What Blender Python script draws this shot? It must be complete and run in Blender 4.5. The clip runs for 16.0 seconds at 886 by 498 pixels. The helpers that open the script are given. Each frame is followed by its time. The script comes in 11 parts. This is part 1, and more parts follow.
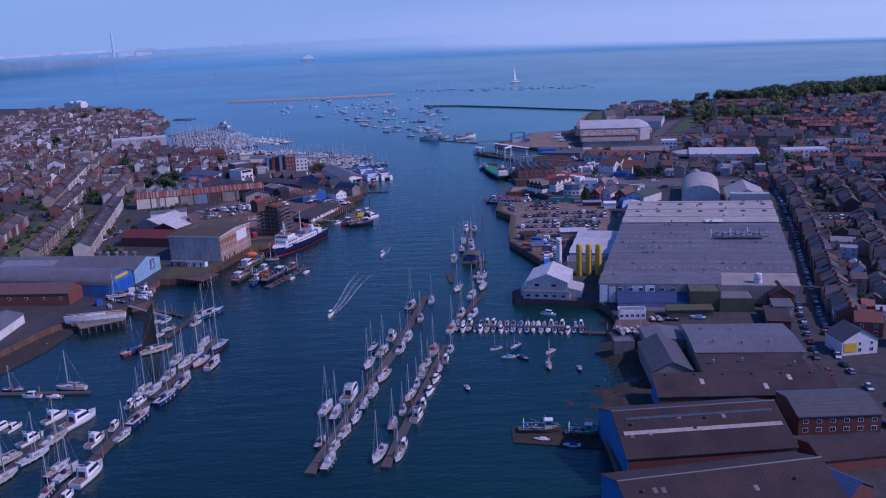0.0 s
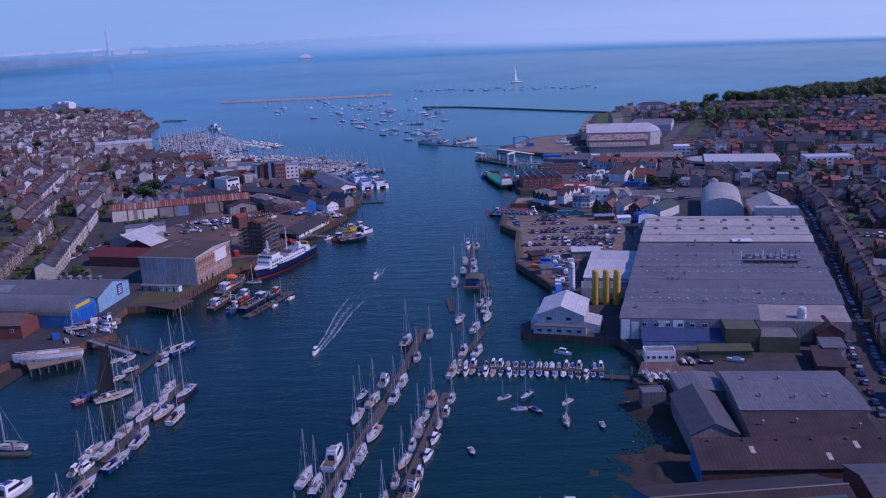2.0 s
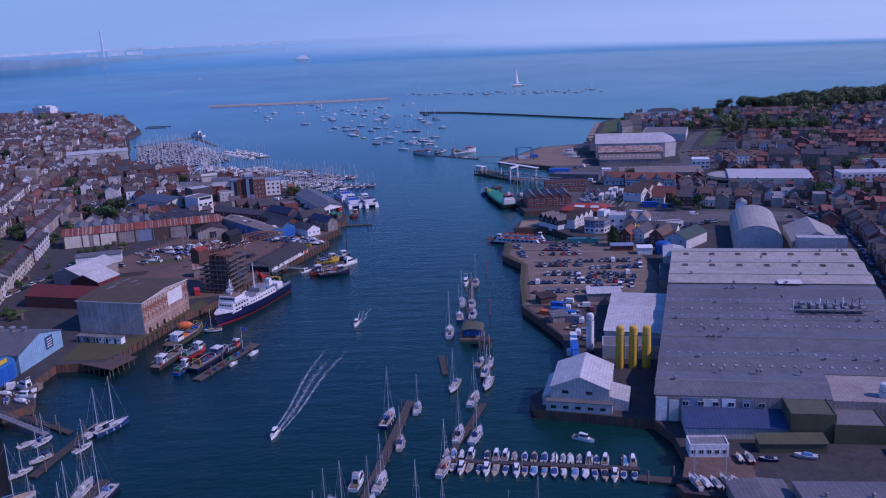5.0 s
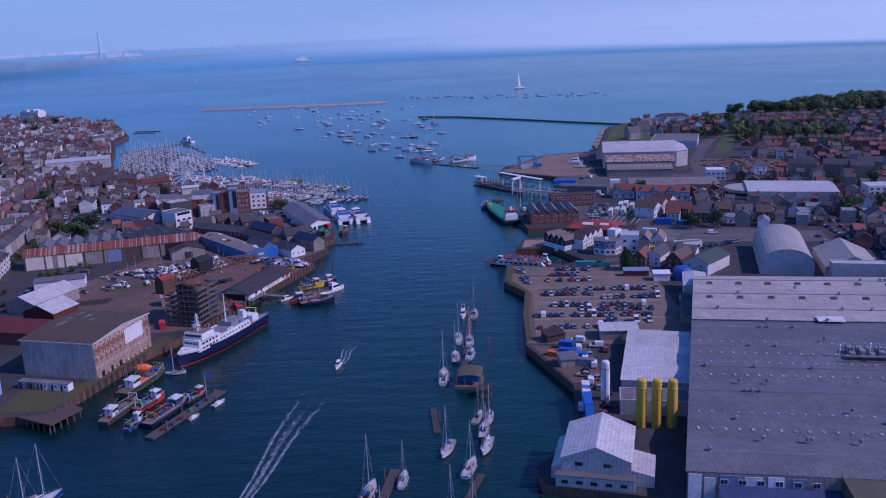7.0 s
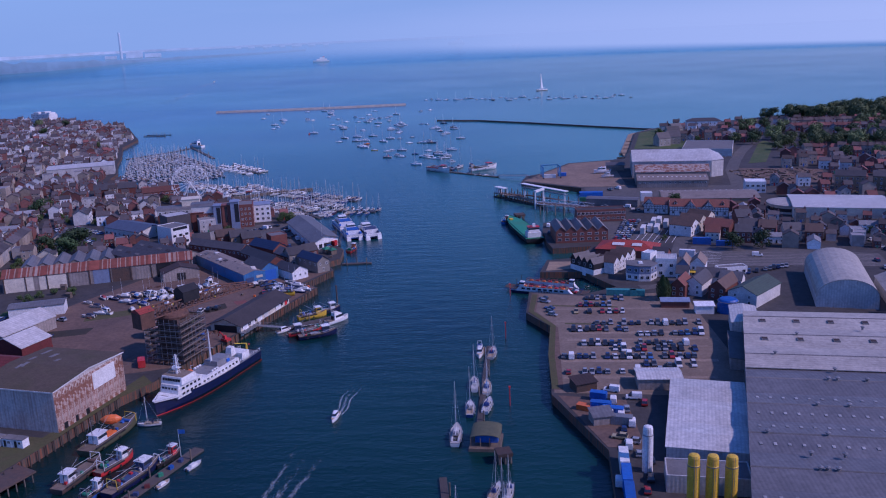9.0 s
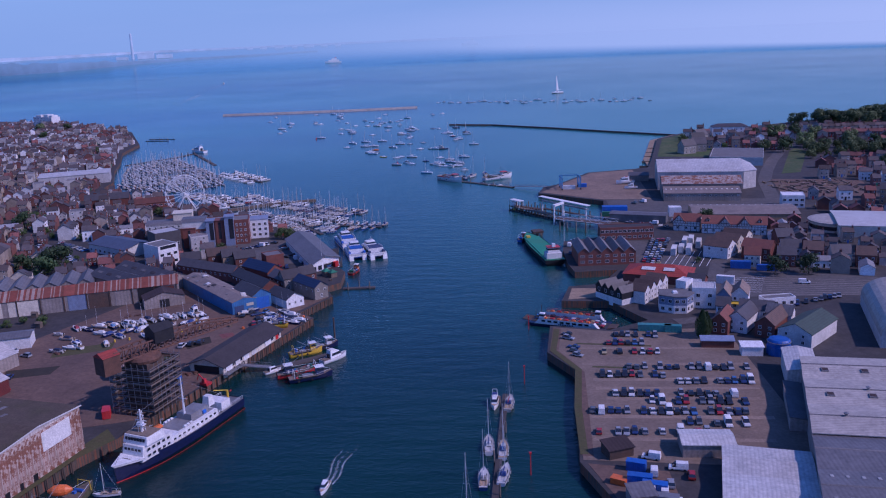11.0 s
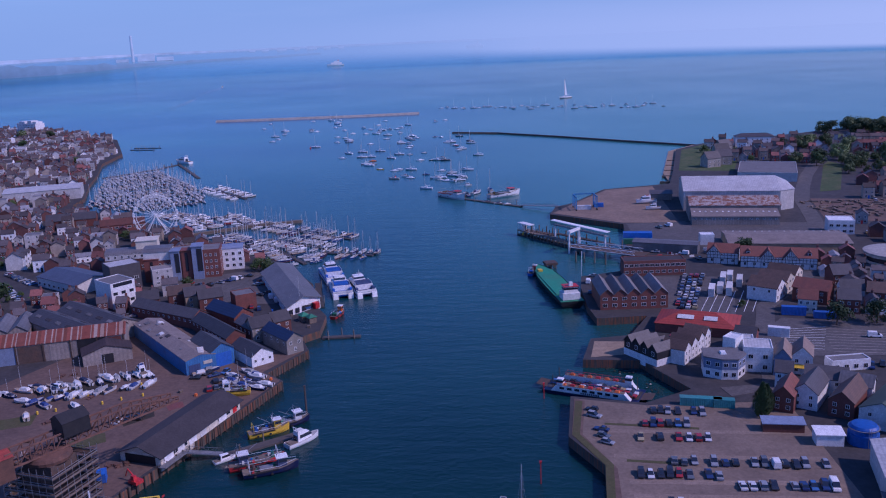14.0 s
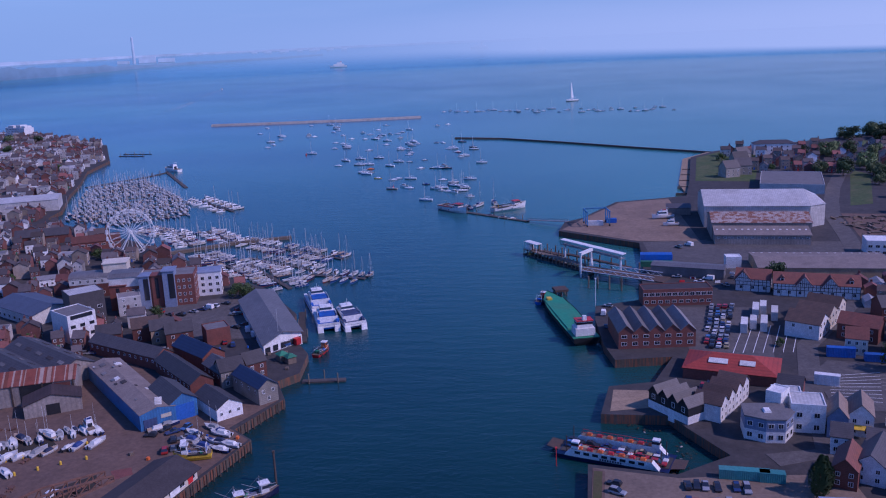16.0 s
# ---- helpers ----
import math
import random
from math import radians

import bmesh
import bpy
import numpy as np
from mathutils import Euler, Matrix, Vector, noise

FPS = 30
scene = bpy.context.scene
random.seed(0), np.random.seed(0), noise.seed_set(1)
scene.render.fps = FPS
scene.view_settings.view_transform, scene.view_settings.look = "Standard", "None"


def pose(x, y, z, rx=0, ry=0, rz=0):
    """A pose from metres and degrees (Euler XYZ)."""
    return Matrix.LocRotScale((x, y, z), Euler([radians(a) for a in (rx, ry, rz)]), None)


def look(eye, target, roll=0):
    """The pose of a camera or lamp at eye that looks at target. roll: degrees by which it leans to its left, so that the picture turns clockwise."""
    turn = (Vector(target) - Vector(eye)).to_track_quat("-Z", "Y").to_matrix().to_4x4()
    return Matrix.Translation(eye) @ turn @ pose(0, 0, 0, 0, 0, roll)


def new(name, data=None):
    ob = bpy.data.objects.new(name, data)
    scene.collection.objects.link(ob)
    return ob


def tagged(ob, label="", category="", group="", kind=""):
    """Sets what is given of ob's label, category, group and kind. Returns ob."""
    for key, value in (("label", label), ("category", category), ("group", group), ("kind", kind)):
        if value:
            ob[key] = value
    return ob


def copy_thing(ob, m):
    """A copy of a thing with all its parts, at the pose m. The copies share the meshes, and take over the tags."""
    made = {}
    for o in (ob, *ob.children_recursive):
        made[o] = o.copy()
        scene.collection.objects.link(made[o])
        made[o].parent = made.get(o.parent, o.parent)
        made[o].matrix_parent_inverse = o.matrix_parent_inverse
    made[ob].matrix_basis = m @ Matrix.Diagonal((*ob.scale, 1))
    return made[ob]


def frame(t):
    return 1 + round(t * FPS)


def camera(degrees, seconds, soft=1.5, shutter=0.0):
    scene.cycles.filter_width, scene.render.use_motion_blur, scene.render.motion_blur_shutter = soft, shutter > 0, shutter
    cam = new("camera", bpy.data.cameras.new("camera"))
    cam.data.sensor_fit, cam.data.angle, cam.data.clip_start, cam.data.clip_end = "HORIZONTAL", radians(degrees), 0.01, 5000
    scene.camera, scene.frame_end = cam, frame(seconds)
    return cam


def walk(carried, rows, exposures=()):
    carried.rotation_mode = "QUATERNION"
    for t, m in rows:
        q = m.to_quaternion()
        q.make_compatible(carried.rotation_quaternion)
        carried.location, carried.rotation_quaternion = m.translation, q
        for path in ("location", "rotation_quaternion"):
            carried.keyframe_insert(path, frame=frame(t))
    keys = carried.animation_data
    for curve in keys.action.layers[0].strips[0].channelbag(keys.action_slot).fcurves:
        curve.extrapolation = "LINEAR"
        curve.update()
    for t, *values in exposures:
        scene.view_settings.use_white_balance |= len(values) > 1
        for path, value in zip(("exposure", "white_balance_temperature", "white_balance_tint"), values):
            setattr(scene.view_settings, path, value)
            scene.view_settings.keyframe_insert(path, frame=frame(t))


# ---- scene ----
cam = camera(53.7, 16.0, soft=1.1)
ROWS = [
    (0, 0.65, -1.95, 113.20, 0.38, -14.16, 2.45),
    (0.5, 0.42, 9.11, 113.28, 0.35, -14.21, 2.45),
    (1, 0.17, 20.12, 113.37, 0.32, -14.24, 2.44),
    (1.5, 0.05, 31.09, 113.45, 0.30, -14.27, 2.42),
    (2, -0.00, 42.01, 113.53, 0.31, -14.27, 2.41),
    (2.5, 0.12, 52.89, 113.60, 0.32, -14.26, 2.41),
    (3, 0.38, 63.74, 113.68, 0.35, -14.25, 2.40),
    (3.5, 0.87, 74.55, 113.75, 0.36, -14.24, 2.40),
    (4, 1.36, 85.33, 113.81, 0.34, -14.23, 2.37),
    (6.5, 4.34, 138.89, 114.11, 0.30, -14.17, 2.37),
    (7, 5.03, 149.55, 114.16, 0.42, -14.14, 2.36),
    (7.5, 5.76, 160.20, 114.21, 0.52, -14.13, 2.34),
    (8, 6.25, 170.84, 114.25, 0.79, -14.11, 2.36),
    (8.5, 6.57, 181.49, 114.29, 1.15, -14.09, 2.36),
    (9, 6.80, 192.13, 114.33, 1.80, -14.07, 2.38),
    (11.5, 6.12, 245.44, 114.48, 2.67, -13.96, 2.39),
    (12, 5.92, 256.14, 114.50, 2.68, -13.92, 2.40),
    (12.5, 5.75, 266.87, 114.52, 2.73, -13.88, 2.38),
    (13, 5.78, 277.61, 114.54, 2.81, -13.87, 2.39),
    (13.5, 5.92, 288.39, 114.55, 2.89, -13.85, 2.38),
    (14, 6.07, 299.20, 114.56, 2.98, -13.85, 2.39),
    (14.5, 6.33, 310.04, 114.57, 3.08, -13.79, 2.41),
    (15, 6.42, 320.91, 114.57, 3.14, -13.80, 2.40),
    (15.5, 6.42, 331.83, 114.57, 3.21, -13.79, 2.42),
    (16, 6.51, 342.78, 114.57, 3.27, -13.77, 2.42),
]
walk(cam, [(t, pose(x, y, z, 90 + pitch, roll, yaw)) for t, x, y, z, yaw, pitch, roll in ROWS],
     exposures=[(0, -0.88, 4830, 45), (16, -0.88, 4830, 45)])

# ---- light ----
SUN_EL, SUN_AZ = 42.0, 107.0        # the sun stands to the right of the walk (azimuth clockwise from +y)
world = bpy.data.worlds.new("sky")
scene.world = world
world.use_nodes = True
wn = world.node_tree
sky = wn.nodes.new("ShaderNodeTexSky")
sky.sky_type, sky.sun_disc = "NISHITA", False
sky.sun_elevation, sky.sun_rotation = radians(SUN_EL), radians(SUN_AZ)
sky.air_density, sky.dust_density, sky.ozone_density, sky.altitude = 1.25, 0.3, 8.0, 0
back = wn.nodes["Background"]
back.inputs[1].default_value = 0.155
HAZE_AWAY, HAZE_SUNWARD = (3.15, 4.6, 5.55), (5.1, 6.0, 6.4)      # summer haze that fills the lowest degrees of the sky, paler towards the sun
way = wn.nodes.new("ShaderNodeTexCoord").outputs["Generated"]
up = wn.nodes.new("ShaderNodeSeparateXYZ")
wn.links.new(way, up.inputs[0])
depth = wn.nodes.new("ShaderNodeMapRange")
depth.interpolation_type = "SMOOTHSTEP"
for i, v in ((1, 0.0), (2, 0.22), (3, 0.95), (4, 0.0)):
    depth.inputs[i].default_value = v
wn.links.new(up.outputs[2], depth.inputs[0])
toward = wn.nodes.new("ShaderNodeVectorMath")
toward.operation = "DOT_PRODUCT"
toward.inputs[1].default_value = (math.sin(radians(SUN_AZ)), math.cos(radians(SUN_AZ)), 0)
wn.links.new(way, toward.inputs[0])
pale = wn.nodes.new("ShaderNodeMapRange")
for i, v in ((1, -0.37), (2, 0.55), (3, 0.0), (4, 1.0)):
    pale.inputs[i].default_value = v
wn.links.new(toward.outputs["Value"], pale.inputs[0])
glow = wn.nodes.new("ShaderNodeMix")
glow.data_type = "RGBA"
glow.inputs[6].default_value, glow.inputs[7].default_value = (*HAZE_AWAY, 1), (*HAZE_SUNWARD, 1)
veil = wn.nodes.new("ShaderNodeMapping")      # faint uneven bands in the haze
veil.inputs["Scale"].default_value = (3, 3, 26)
wn.links.new(way, veil.inputs["Vector"])
wisps = wn.nodes.new("ShaderNodeTexNoise")
wisps.inputs["Scale"].default_value, wisps.inputs["Detail"].default_value = 1.6, 3.0
wn.links.new(veil.outputs[0], wisps.inputs["Vector"])
uneven = wn.nodes.new("ShaderNodeMath")
uneven.operation = "MULTIPLY_ADD"
uneven.inputs[1].default_value = 0.5
wn.links.new(wisps.outputs[0], uneven.inputs[0])
wn.links.new(pale.outputs[0], uneven.inputs[2])
shift = wn.nodes.new("ShaderNodeMath")
shift.operation = "SUBTRACT"
shift.inputs[1].default_value = 0.25
wn.links.new(uneven.outputs[0], shift.inputs[0])
wn.links.new(shift.outputs[0], glow.inputs[0])
haze = wn.nodes.new("ShaderNodeMix")
haze.data_type = "RGBA"
wn.links.new(depth.outputs[0], haze.inputs[0])
tone = wn.nodes.new("ShaderNodeMix")          # the zenith is a deep summer blue
tone.data_type, tone.blend_type = "RGBA", "MULTIPLY"
tone.inputs[0].default_value, tone.inputs[7].default_value = 1.0, (0.82, 0.98, 1.09, 1)
wn.links.new(sky.outputs[0], tone.inputs[6])
wn.links.new(tone.outputs[2], haze.inputs[6])
wn.links.new(glow.outputs[2], haze.inputs[7])
wn.links.new(haze.outputs[2], back.inputs[0])
sun = new("sun", bpy.data.lights.new("sun", "SUN"))
sun.data.energy, sun.data.angle, sun.data.color = 5.0, radians(1.5), (1.0, 0.76, 0.54)
sun.matrix_basis = look((math.sin(radians(SUN_AZ)) * 900, math.cos(radians(SUN_AZ)) * 900, math.tan(radians(SUN_EL)) * 900), (0, 0, 0))

# ---- materials ----


def nodes(name, rough=0.7, metal=0.0, spec=0.5):
    m = bpy.data.materials.new(name)
    m.use_nodes = True
    b = m.node_tree.nodes["Principled BSDF"]
    b.inputs["Roughness"].default_value, b.inputs["Metallic"].default_value = rough, metal
    b.inputs["Specular IOR Level"].default_value = spec
    return m, m.node_tree, b


def add(t, kind, **inputs):
    n = t.nodes.new("ShaderNode" + kind)
    for k, v in inputs.items():
        n.inputs[k.replace("_", " ")].default_value = v
    return n


def mixed(t, fac, a, b, how="MIX"):
    n = t.nodes.new("ShaderNodeMix")
    n.data_type, n.blend_type = "RGBA", how
    for i, v in ((0, fac), (6, a), (7, b)):
        if isinstance(v, (int, float)):
            n.inputs[i].default_value = v
        elif isinstance(v, tuple):
            n.inputs[i].default_value = (*v, 1)
        else:
            t.links.new(v, n.inputs[i])
    return n.outputs[2]


def ramp(t, src, stops, how="LINEAR"):
    n = t.nodes.new("ShaderNodeValToRGB")
    n.color_ramp.interpolation = how
    e = n.color_ramp.elements
    while len(e) < len(stops):
        e.new(0.5)
    for el, (p, c) in zip(e, stops):
        el.position, el.color = p, ((*c, 1) if isinstance(c, tuple) else (c, c, c, 1))
    t.links.new(src, n.inputs[0])
    return n.outputs[0]


def noise_of(t, vec, scale, detail=4.0, rough=0.6):
    n = add(t, "TexNoise", Scale=scale, Detail=detail, Roughness=rough)
    t.links.new(vec, n.inputs["Vector"])
    return n.outputs[0]


def bumped(t, b, src, strength, dist):
    n = add(t, "Bump", Strength=strength, Distance=dist)
    t.links.new(src, n.inputs["Height"])
    t.links.new(n.outputs[0], b.inputs["Normal"])


def paint(name, col, dirt=(0.12, 0.11, 0.10), amount=0.35, rough=0.7, metal=0.0, scale=0.25, jitter=0.25, ribs=0.0, axis=0, streak=0.0, rust=0.0, courses=0.0, island=False):
    """A weathered surface: base colour, broad stains, fine grain, and a value of its own for each object; ribs: metres between folds of sheet."""
    m, t, b = nodes(name, rough, metal)
    co = t.nodes.new("ShaderNodeTexCoord").outputs["Object"]
    wide = noise_of(t, co, scale, 5)
    fine = noise_of(t, co, scale * 14, 3)
    c = mixed(t, ramp(t, wide, ((0.42, 0.0), (0.75, amount))), col, dirt)
    c = mixed(t, 0.5, c, ramp(t, fine, ((0.25, 0.5), (0.75, 1.35))), "MULTIPLY")
    c = mixed(t, 0.55, c, ramp(t, noise_of(t, co, scale * 4, 6, 0.7), ((0.3, 0.55), (0.7, 1.35))), "MULTIPLY")
    if streak:
        s = add(t, "Mapping")
        s.inputs["Scale"].default_value = (1.6, 1.6, 0.10)
        t.links.new(co, s.inputs["Vector"])
        c = mixed(t, ramp(t, noise_of(t, s.outputs[0], 1.0, 5), ((0.46, 0.0), (0.62, streak))), c, (0.21, 0.075, 0.035))
    if rust:
        c = mixed(t, ramp(t, noise_of(t, co, 0.35, 6, 0.7), ((0.5 - rust * 0.25, 0.0), (0.56 - rust * 0.2, 0.9))), c, (0.20, 0.07, 0.035))
    if jitter:
        r = t.nodes.new("ShaderNodeNewGeometry").outputs["Random Per Island"] if island else t.nodes.new("ShaderNodeObjectInfo").outputs["Random"]
        c = mixed(t, 1.0, c, ramp(t, r, ((0.0, 1 - jitter), (1.0, 1 + jitter))), "MULTIPLY")
    if ribs:
        w = add(t, "TexWave", Scale=6.2832 / ribs / 20)
        w.bands_direction = "XYZX"[axis]
        if axis == 3:
            turn = add(t, "Mapping")
            turn.inputs["Rotation"].default_value = (0, 0, radians(45))
            turn.inputs["Scale"].default_value = (1.414, 1.414, 1)
            t.links.new(co, turn.inputs["Vector"])
        t.links.new(turn.outputs[0] if axis == 3 else co, w.inputs["Vector"])
        c = mixed(t, 0.28, c, ramp(t, w.outputs[1], ((0.0, 0.6), (0.6, 1.1))), "MULTIPLY")
        bumped(t, b, w.outputs[1], 0.35, 0.05)
    elif courses:
        w = add(t, "TexWave", Scale=6.2832 / courses / 20)
        w.bands_direction = "Z"
        t.links.new(co, w.inputs["Vector"])
        c = mixed(t, 0.35, c, ramp(t, w.outputs[1], ((0.0, 0.55), (0.5, 1.1))), "MULTIPLY")
        bumped(t, b, fine, 0.5, 0.05)
    else:
        bumped(t, b, fine, 0.4, 0.03)
    t.links.new(c, b.inputs["Base Color"])
    return m


def picked(name, stops, rough=0.35, spec=0.5, metal=0.0, island=False):
    """One of several colours, chosen for each object."""
    m, t, b = nodes(name, rough, metal, spec)
    r = t.nodes.new("ShaderNodeNewGeometry").outputs["Random Per Island"] if island else t.nodes.new("ShaderNodeObjectInfo").outputs["Random"]
    co = t.nodes.new("ShaderNodeTexCoord").outputs["Object"]
    c = ramp(t, r, stops, "CONSTANT")
    c = mixed(t, 0.3, c, ramp(t, noise_of(t, co, 1.5, 4), ((0.25, 0.6), (0.75, 1.2))), "MULTIPLY")
    t.links.new(c, b.inputs["Base Color"])
    return m


PALEBLUE = paint("pale_blue_sheet", (0.27, 0.45, 0.60), amount=0.35, jitter=0.05, ribs=1.1, axis=3)
BLUEGREY = paint("blue_grey_render", (0.20, 0.25, 0.36), amount=0.3, jitter=0.1)
WHITE = paint("white_paint", (0.78, 0.78, 0.77), amount=0.18, jitter=0.08, rough=0.55)
GELCOAT = paint("white_gelcoat", (0.86, 0.86, 0.85), (0.6, 0.6, 0.58), 0.08, jitter=0.04, rough=0.3, scale=2.0)
CREAM = paint("cream_render", (0.62, 0.56, 0.45), amount=0.25, jitter=0.2)
PALE = paint("pale_render", (0.66, 0.65, 0.62), amount=0.3, jitter=0.15)
BRICK = paint("red_brick", (0.18, 0.062, 0.045), (0.08, 0.04, 0.034), 0.5, jitter=0.3, courses=0.45, scale=0.4)
BUFF = paint("buff_brick", (0.36, 0.26, 0.16), (0.15, 0.11, 0.08), 0.5, jitter=0.3, courses=0.45, scale=0.4)
STONE = paint("grey_stone", (0.34, 0.31, 0.27), (0.10, 0.09, 0.07), 0.6, courses=0.6)
SLATE = paint("slate_roof", (0.078, 0.071, 0.074), (0.04, 0.036, 0.036), 0.6, rough=0.6, jitter=0.35, courses=0.35, scale=0.5)
TILE = paint("clay_tile_roof", (0.175, 0.064, 0.046), (0.09, 0.048, 0.04), 0.6, rough=0.8, jitter=0.35, courses=0.35, scale=0.5)
BROWNTILE = paint("brown_tile_roof", (0.125, 0.080, 0.062), (0.06, 0.047, 0.043), 0.6, rough=0.8, jitter=0.35, courses=0.35, scale=0.5)
ASBESTOS = paint("fibre_cement_roof", (0.056, 0.037, 0.036), (0.017, 0.014, 0.016), 0.85, rough=0.92, jitter=0.15, ribs=1.1, axis=0, scale=0.12)
SHEET = paint("grey_sheet_roof", (0.155, 0.15, 0.156), (0.09, 0.087, 0.092), 0.6, rough=0.55, jitter=0.08, ribs=1.1, axis=0, scale=0.06)
LIGHTSHEET = paint("light_sheet_roof", (0.44, 0.40, 0.345), (0.29, 0.255, 0.215), 0.55, rough=0.55, jitter=0.05, ribs=1.2, axis=1, scale=0.07)
WHITESHEET = paint("white_sheet", (0.55, 0.535, 0.515), (0.36, 0.32, 0.28), 0.5, rough=0.5, jitter=0.05, ribs=1.0, axis=0, scale=0.08)
RUSTROOF = paint("rusty_sheet_roof", (0.42, 0.36, 0.33), (0.20, 0.12, 0.09), 0.6, rough=0.9, jitter=0.1, ribs=1.0, axis=0, scale=0.25, rust=0.12)
BARNROOF = paint("mossy_brown_felt_roof", (0.092, 0.068, 0.048), (0.062, 0.056, 0.026), 0.8, rough=0.95, scale=0.12, jitter=0)
RUSTWALL = paint("rust_streaked_sheet", (0.56, 0.51, 0.46), (0.30, 0.20, 0.15), 0.7, rough=0.8, jitter=0.05, streak=0.35, scale=0.09, rust=-0.75, ribs=1.0, axis=3)
BARNRUST = paint("rust_eaten_sheet", (0.58, 0.49, 0.42), (0.32, 0.13, 0.075), 0.8, rough=0.85, jitter=0.14, streak=0.6, scale=0.12, rust=0.16, ribs=1.0, axis=1)
GREYWALL = paint("weathered_sheet_wall", (0.32, 0.28, 0.25), (0.14, 0.11, 0.09), 0.6, rough=0.8, jitter=0.1, ribs=1.4, axis=3, scale=0.1)
FLATROOF = paint("grey_felt_roof", (0.18, 0.172, 0.175), (0.10, 0.095, 0.095), 0.6, rough=0.9, jitter=0.25, scale=0.2)
BLUEWALL = paint("blue_painted_sheet", (0.055, 0.19, 0.42), (0.04, 0.07, 0.14), 0.5, rough=0.6, jitter=0.12, ribs=0.9, axis=3)
DARKNAVY = paint("dark_glazed_roof", (0.022, 0.032, 0.075), (0.014, 0.018, 0.035), 0.5, rough=0.45, jitter=0.1, ribs=1.0)
NAVY = paint("navy_sheet_roof", (0.05, 0.075, 0.17), (0.03, 0.04, 0.08), 0.5, rough=0.6, jitter=0.1, ribs=1.0)
TEALGLASS = paint("dull_teal_roof_light", (0.05, 0.09, 0.115), (0.03, 0.035, 0.04), 0.8, rough=0.7, jitter=0.1, ribs=1.0, scale=0.4)
SLATEBLUE = paint("slate_blue_sheet_roof", (0.085, 0.105, 0.155), (0.05, 0.06, 0.085), 0.5, rough=0.6, jitter=0.1, ribs=1.0)
TANROOF = paint("pale_tan_tile_roof", (0.27, 0.205, 0.165), (0.15, 0.115, 0.095), 0.6, rough=0.85, jitter=0.15, courses=0.35, scale=0.5)
OLIVE = paint("olive_sheet", (0.105, 0.105, 0.052), (0.05, 0.05, 0.034), 0.5, rough=0.7, jitter=0.1)
MAROON = paint("dull_maroon_roof", (0.15, 0.030, 0.028), (0.07, 0.022, 0.02), 0.5, rough=0.8, jitter=0.1, courses=0.5)
REDROOF = paint("red_painted_roof", (0.36, 0.052, 0.034), (0.13, 0.04, 0.03), 0.5, rough=0.7, jitter=0.1, courses=0.5)
YELLOW = paint("yellow_paint", (0.72, 0.47, 0.03), (0.35, 0.22, 0.04), 0.4, rough=0.5, jitter=0.05)
ORANGE = paint("orange_paint", (0.75, 0.17, 0.03), amount=0.25, rough=0.5)
RED = paint("red_paint", (0.55, 0.03, 0.03), amount=0.25, rough=0.45)
BLUE = paint("blue_paint", (0.03, 0.13, 0.48), amount=0.25, rough=0.5)
HOISTBLUE = paint("pale_blue_hoist_paint", (0.07, 0.25, 0.50), amount=0.3, rough=0.5)
GREEN = paint("green_paint", (0.03, 0.22, 0.12), amount=0.35, rough=0.6)
TEAL = paint("teal_sheet", (0.05, 0.26, 0.26), amount=0.3, rough=0.6, ribs=0.5)
DECKGREEN = paint("green_deck_paint", (0.03, 0.30, 0.17), (0.10, 0.16, 0.09), 0.5, rough=0.7, scale=0.15)
BLACK = paint("black_paint", (0.014, 0.014, 0.017), (0.035, 0.03, 0.026), 0.4, rough=0.6)
STEEL = paint("grey_steel", (0.26, 0.26, 0.27), (0.13, 0.10, 0.08), 0.5, rough=0.5, metal=0.3)
DARKSTEEL = paint("dark_rusty_steel", (0.075, 0.055, 0.045), (0.13, 0.06, 0.03), 0.6, rough=0.8)
TIMBER = paint("weathered_timber", (0.20, 0.155, 0.115), (0.08, 0.06, 0.05), 0.6, rough=0.9, scale=0.8)
WETTIMBER = paint("wet_dark_timber", (0.075, 0.058, 0.045), (0.03, 0.028, 0.022), 0.7, rough=0.9, scale=0.8)
DECK = paint("pontoon_decking", (0.088, 0.075, 0.068), (0.05, 0.043, 0.04), 0.6, rough=0.9, ribs=0.6, axis=0, scale=0.6)
QUAY = paint("quay_wall", (0.085, 0.072, 0.056), (0.03, 0.032, 0.022), 0.8, rough=0.95, scale=0.2, streak=0.85)
CONCRETE = paint("concrete", (0.33, 0.295, 0.26), (0.22, 0.19, 0.16), 0.6, rough=0.9, scale=0.08)
ASPHALT = paint("asphalt", (0.048, 0.044, 0.044), (0.078, 0.070, 0.066), 0.5, rough=0.9, scale=0.06, jitter=0)
RUSTSTEEL = paint("rusted_steel", (0.15, 0.075, 0.05), (0.05, 0.034, 0.03), 0.7, rough=0.9, scale=0.5, jitter=0.2)
SCRUB = paint("rough_scrub_bank", (0.078, 0.078, 0.026), (0.092, 0.070, 0.036), 0.8, rough=0.95, scale=0.3, jitter=0)
TARMAC = paint("worn_pale_tarmac", (0.095, 0.088, 0.086), (0.145, 0.132, 0.124), 0.5, rough=0.92, scale=0.09, jitter=0)
GRAVEL = paint("car_park_gravel", (0.215, 0.162, 0.122), (0.12, 0.092, 0.072), 0.7, rough=0.95, scale=0.07, jitter=0)
PALEGRAVEL = paint("pale_worn_gravel", (0.27, 0.205, 0.155), (0.19, 0.145, 0.11), 0.7, rough=0.95, scale=0.12, jitter=0.1)
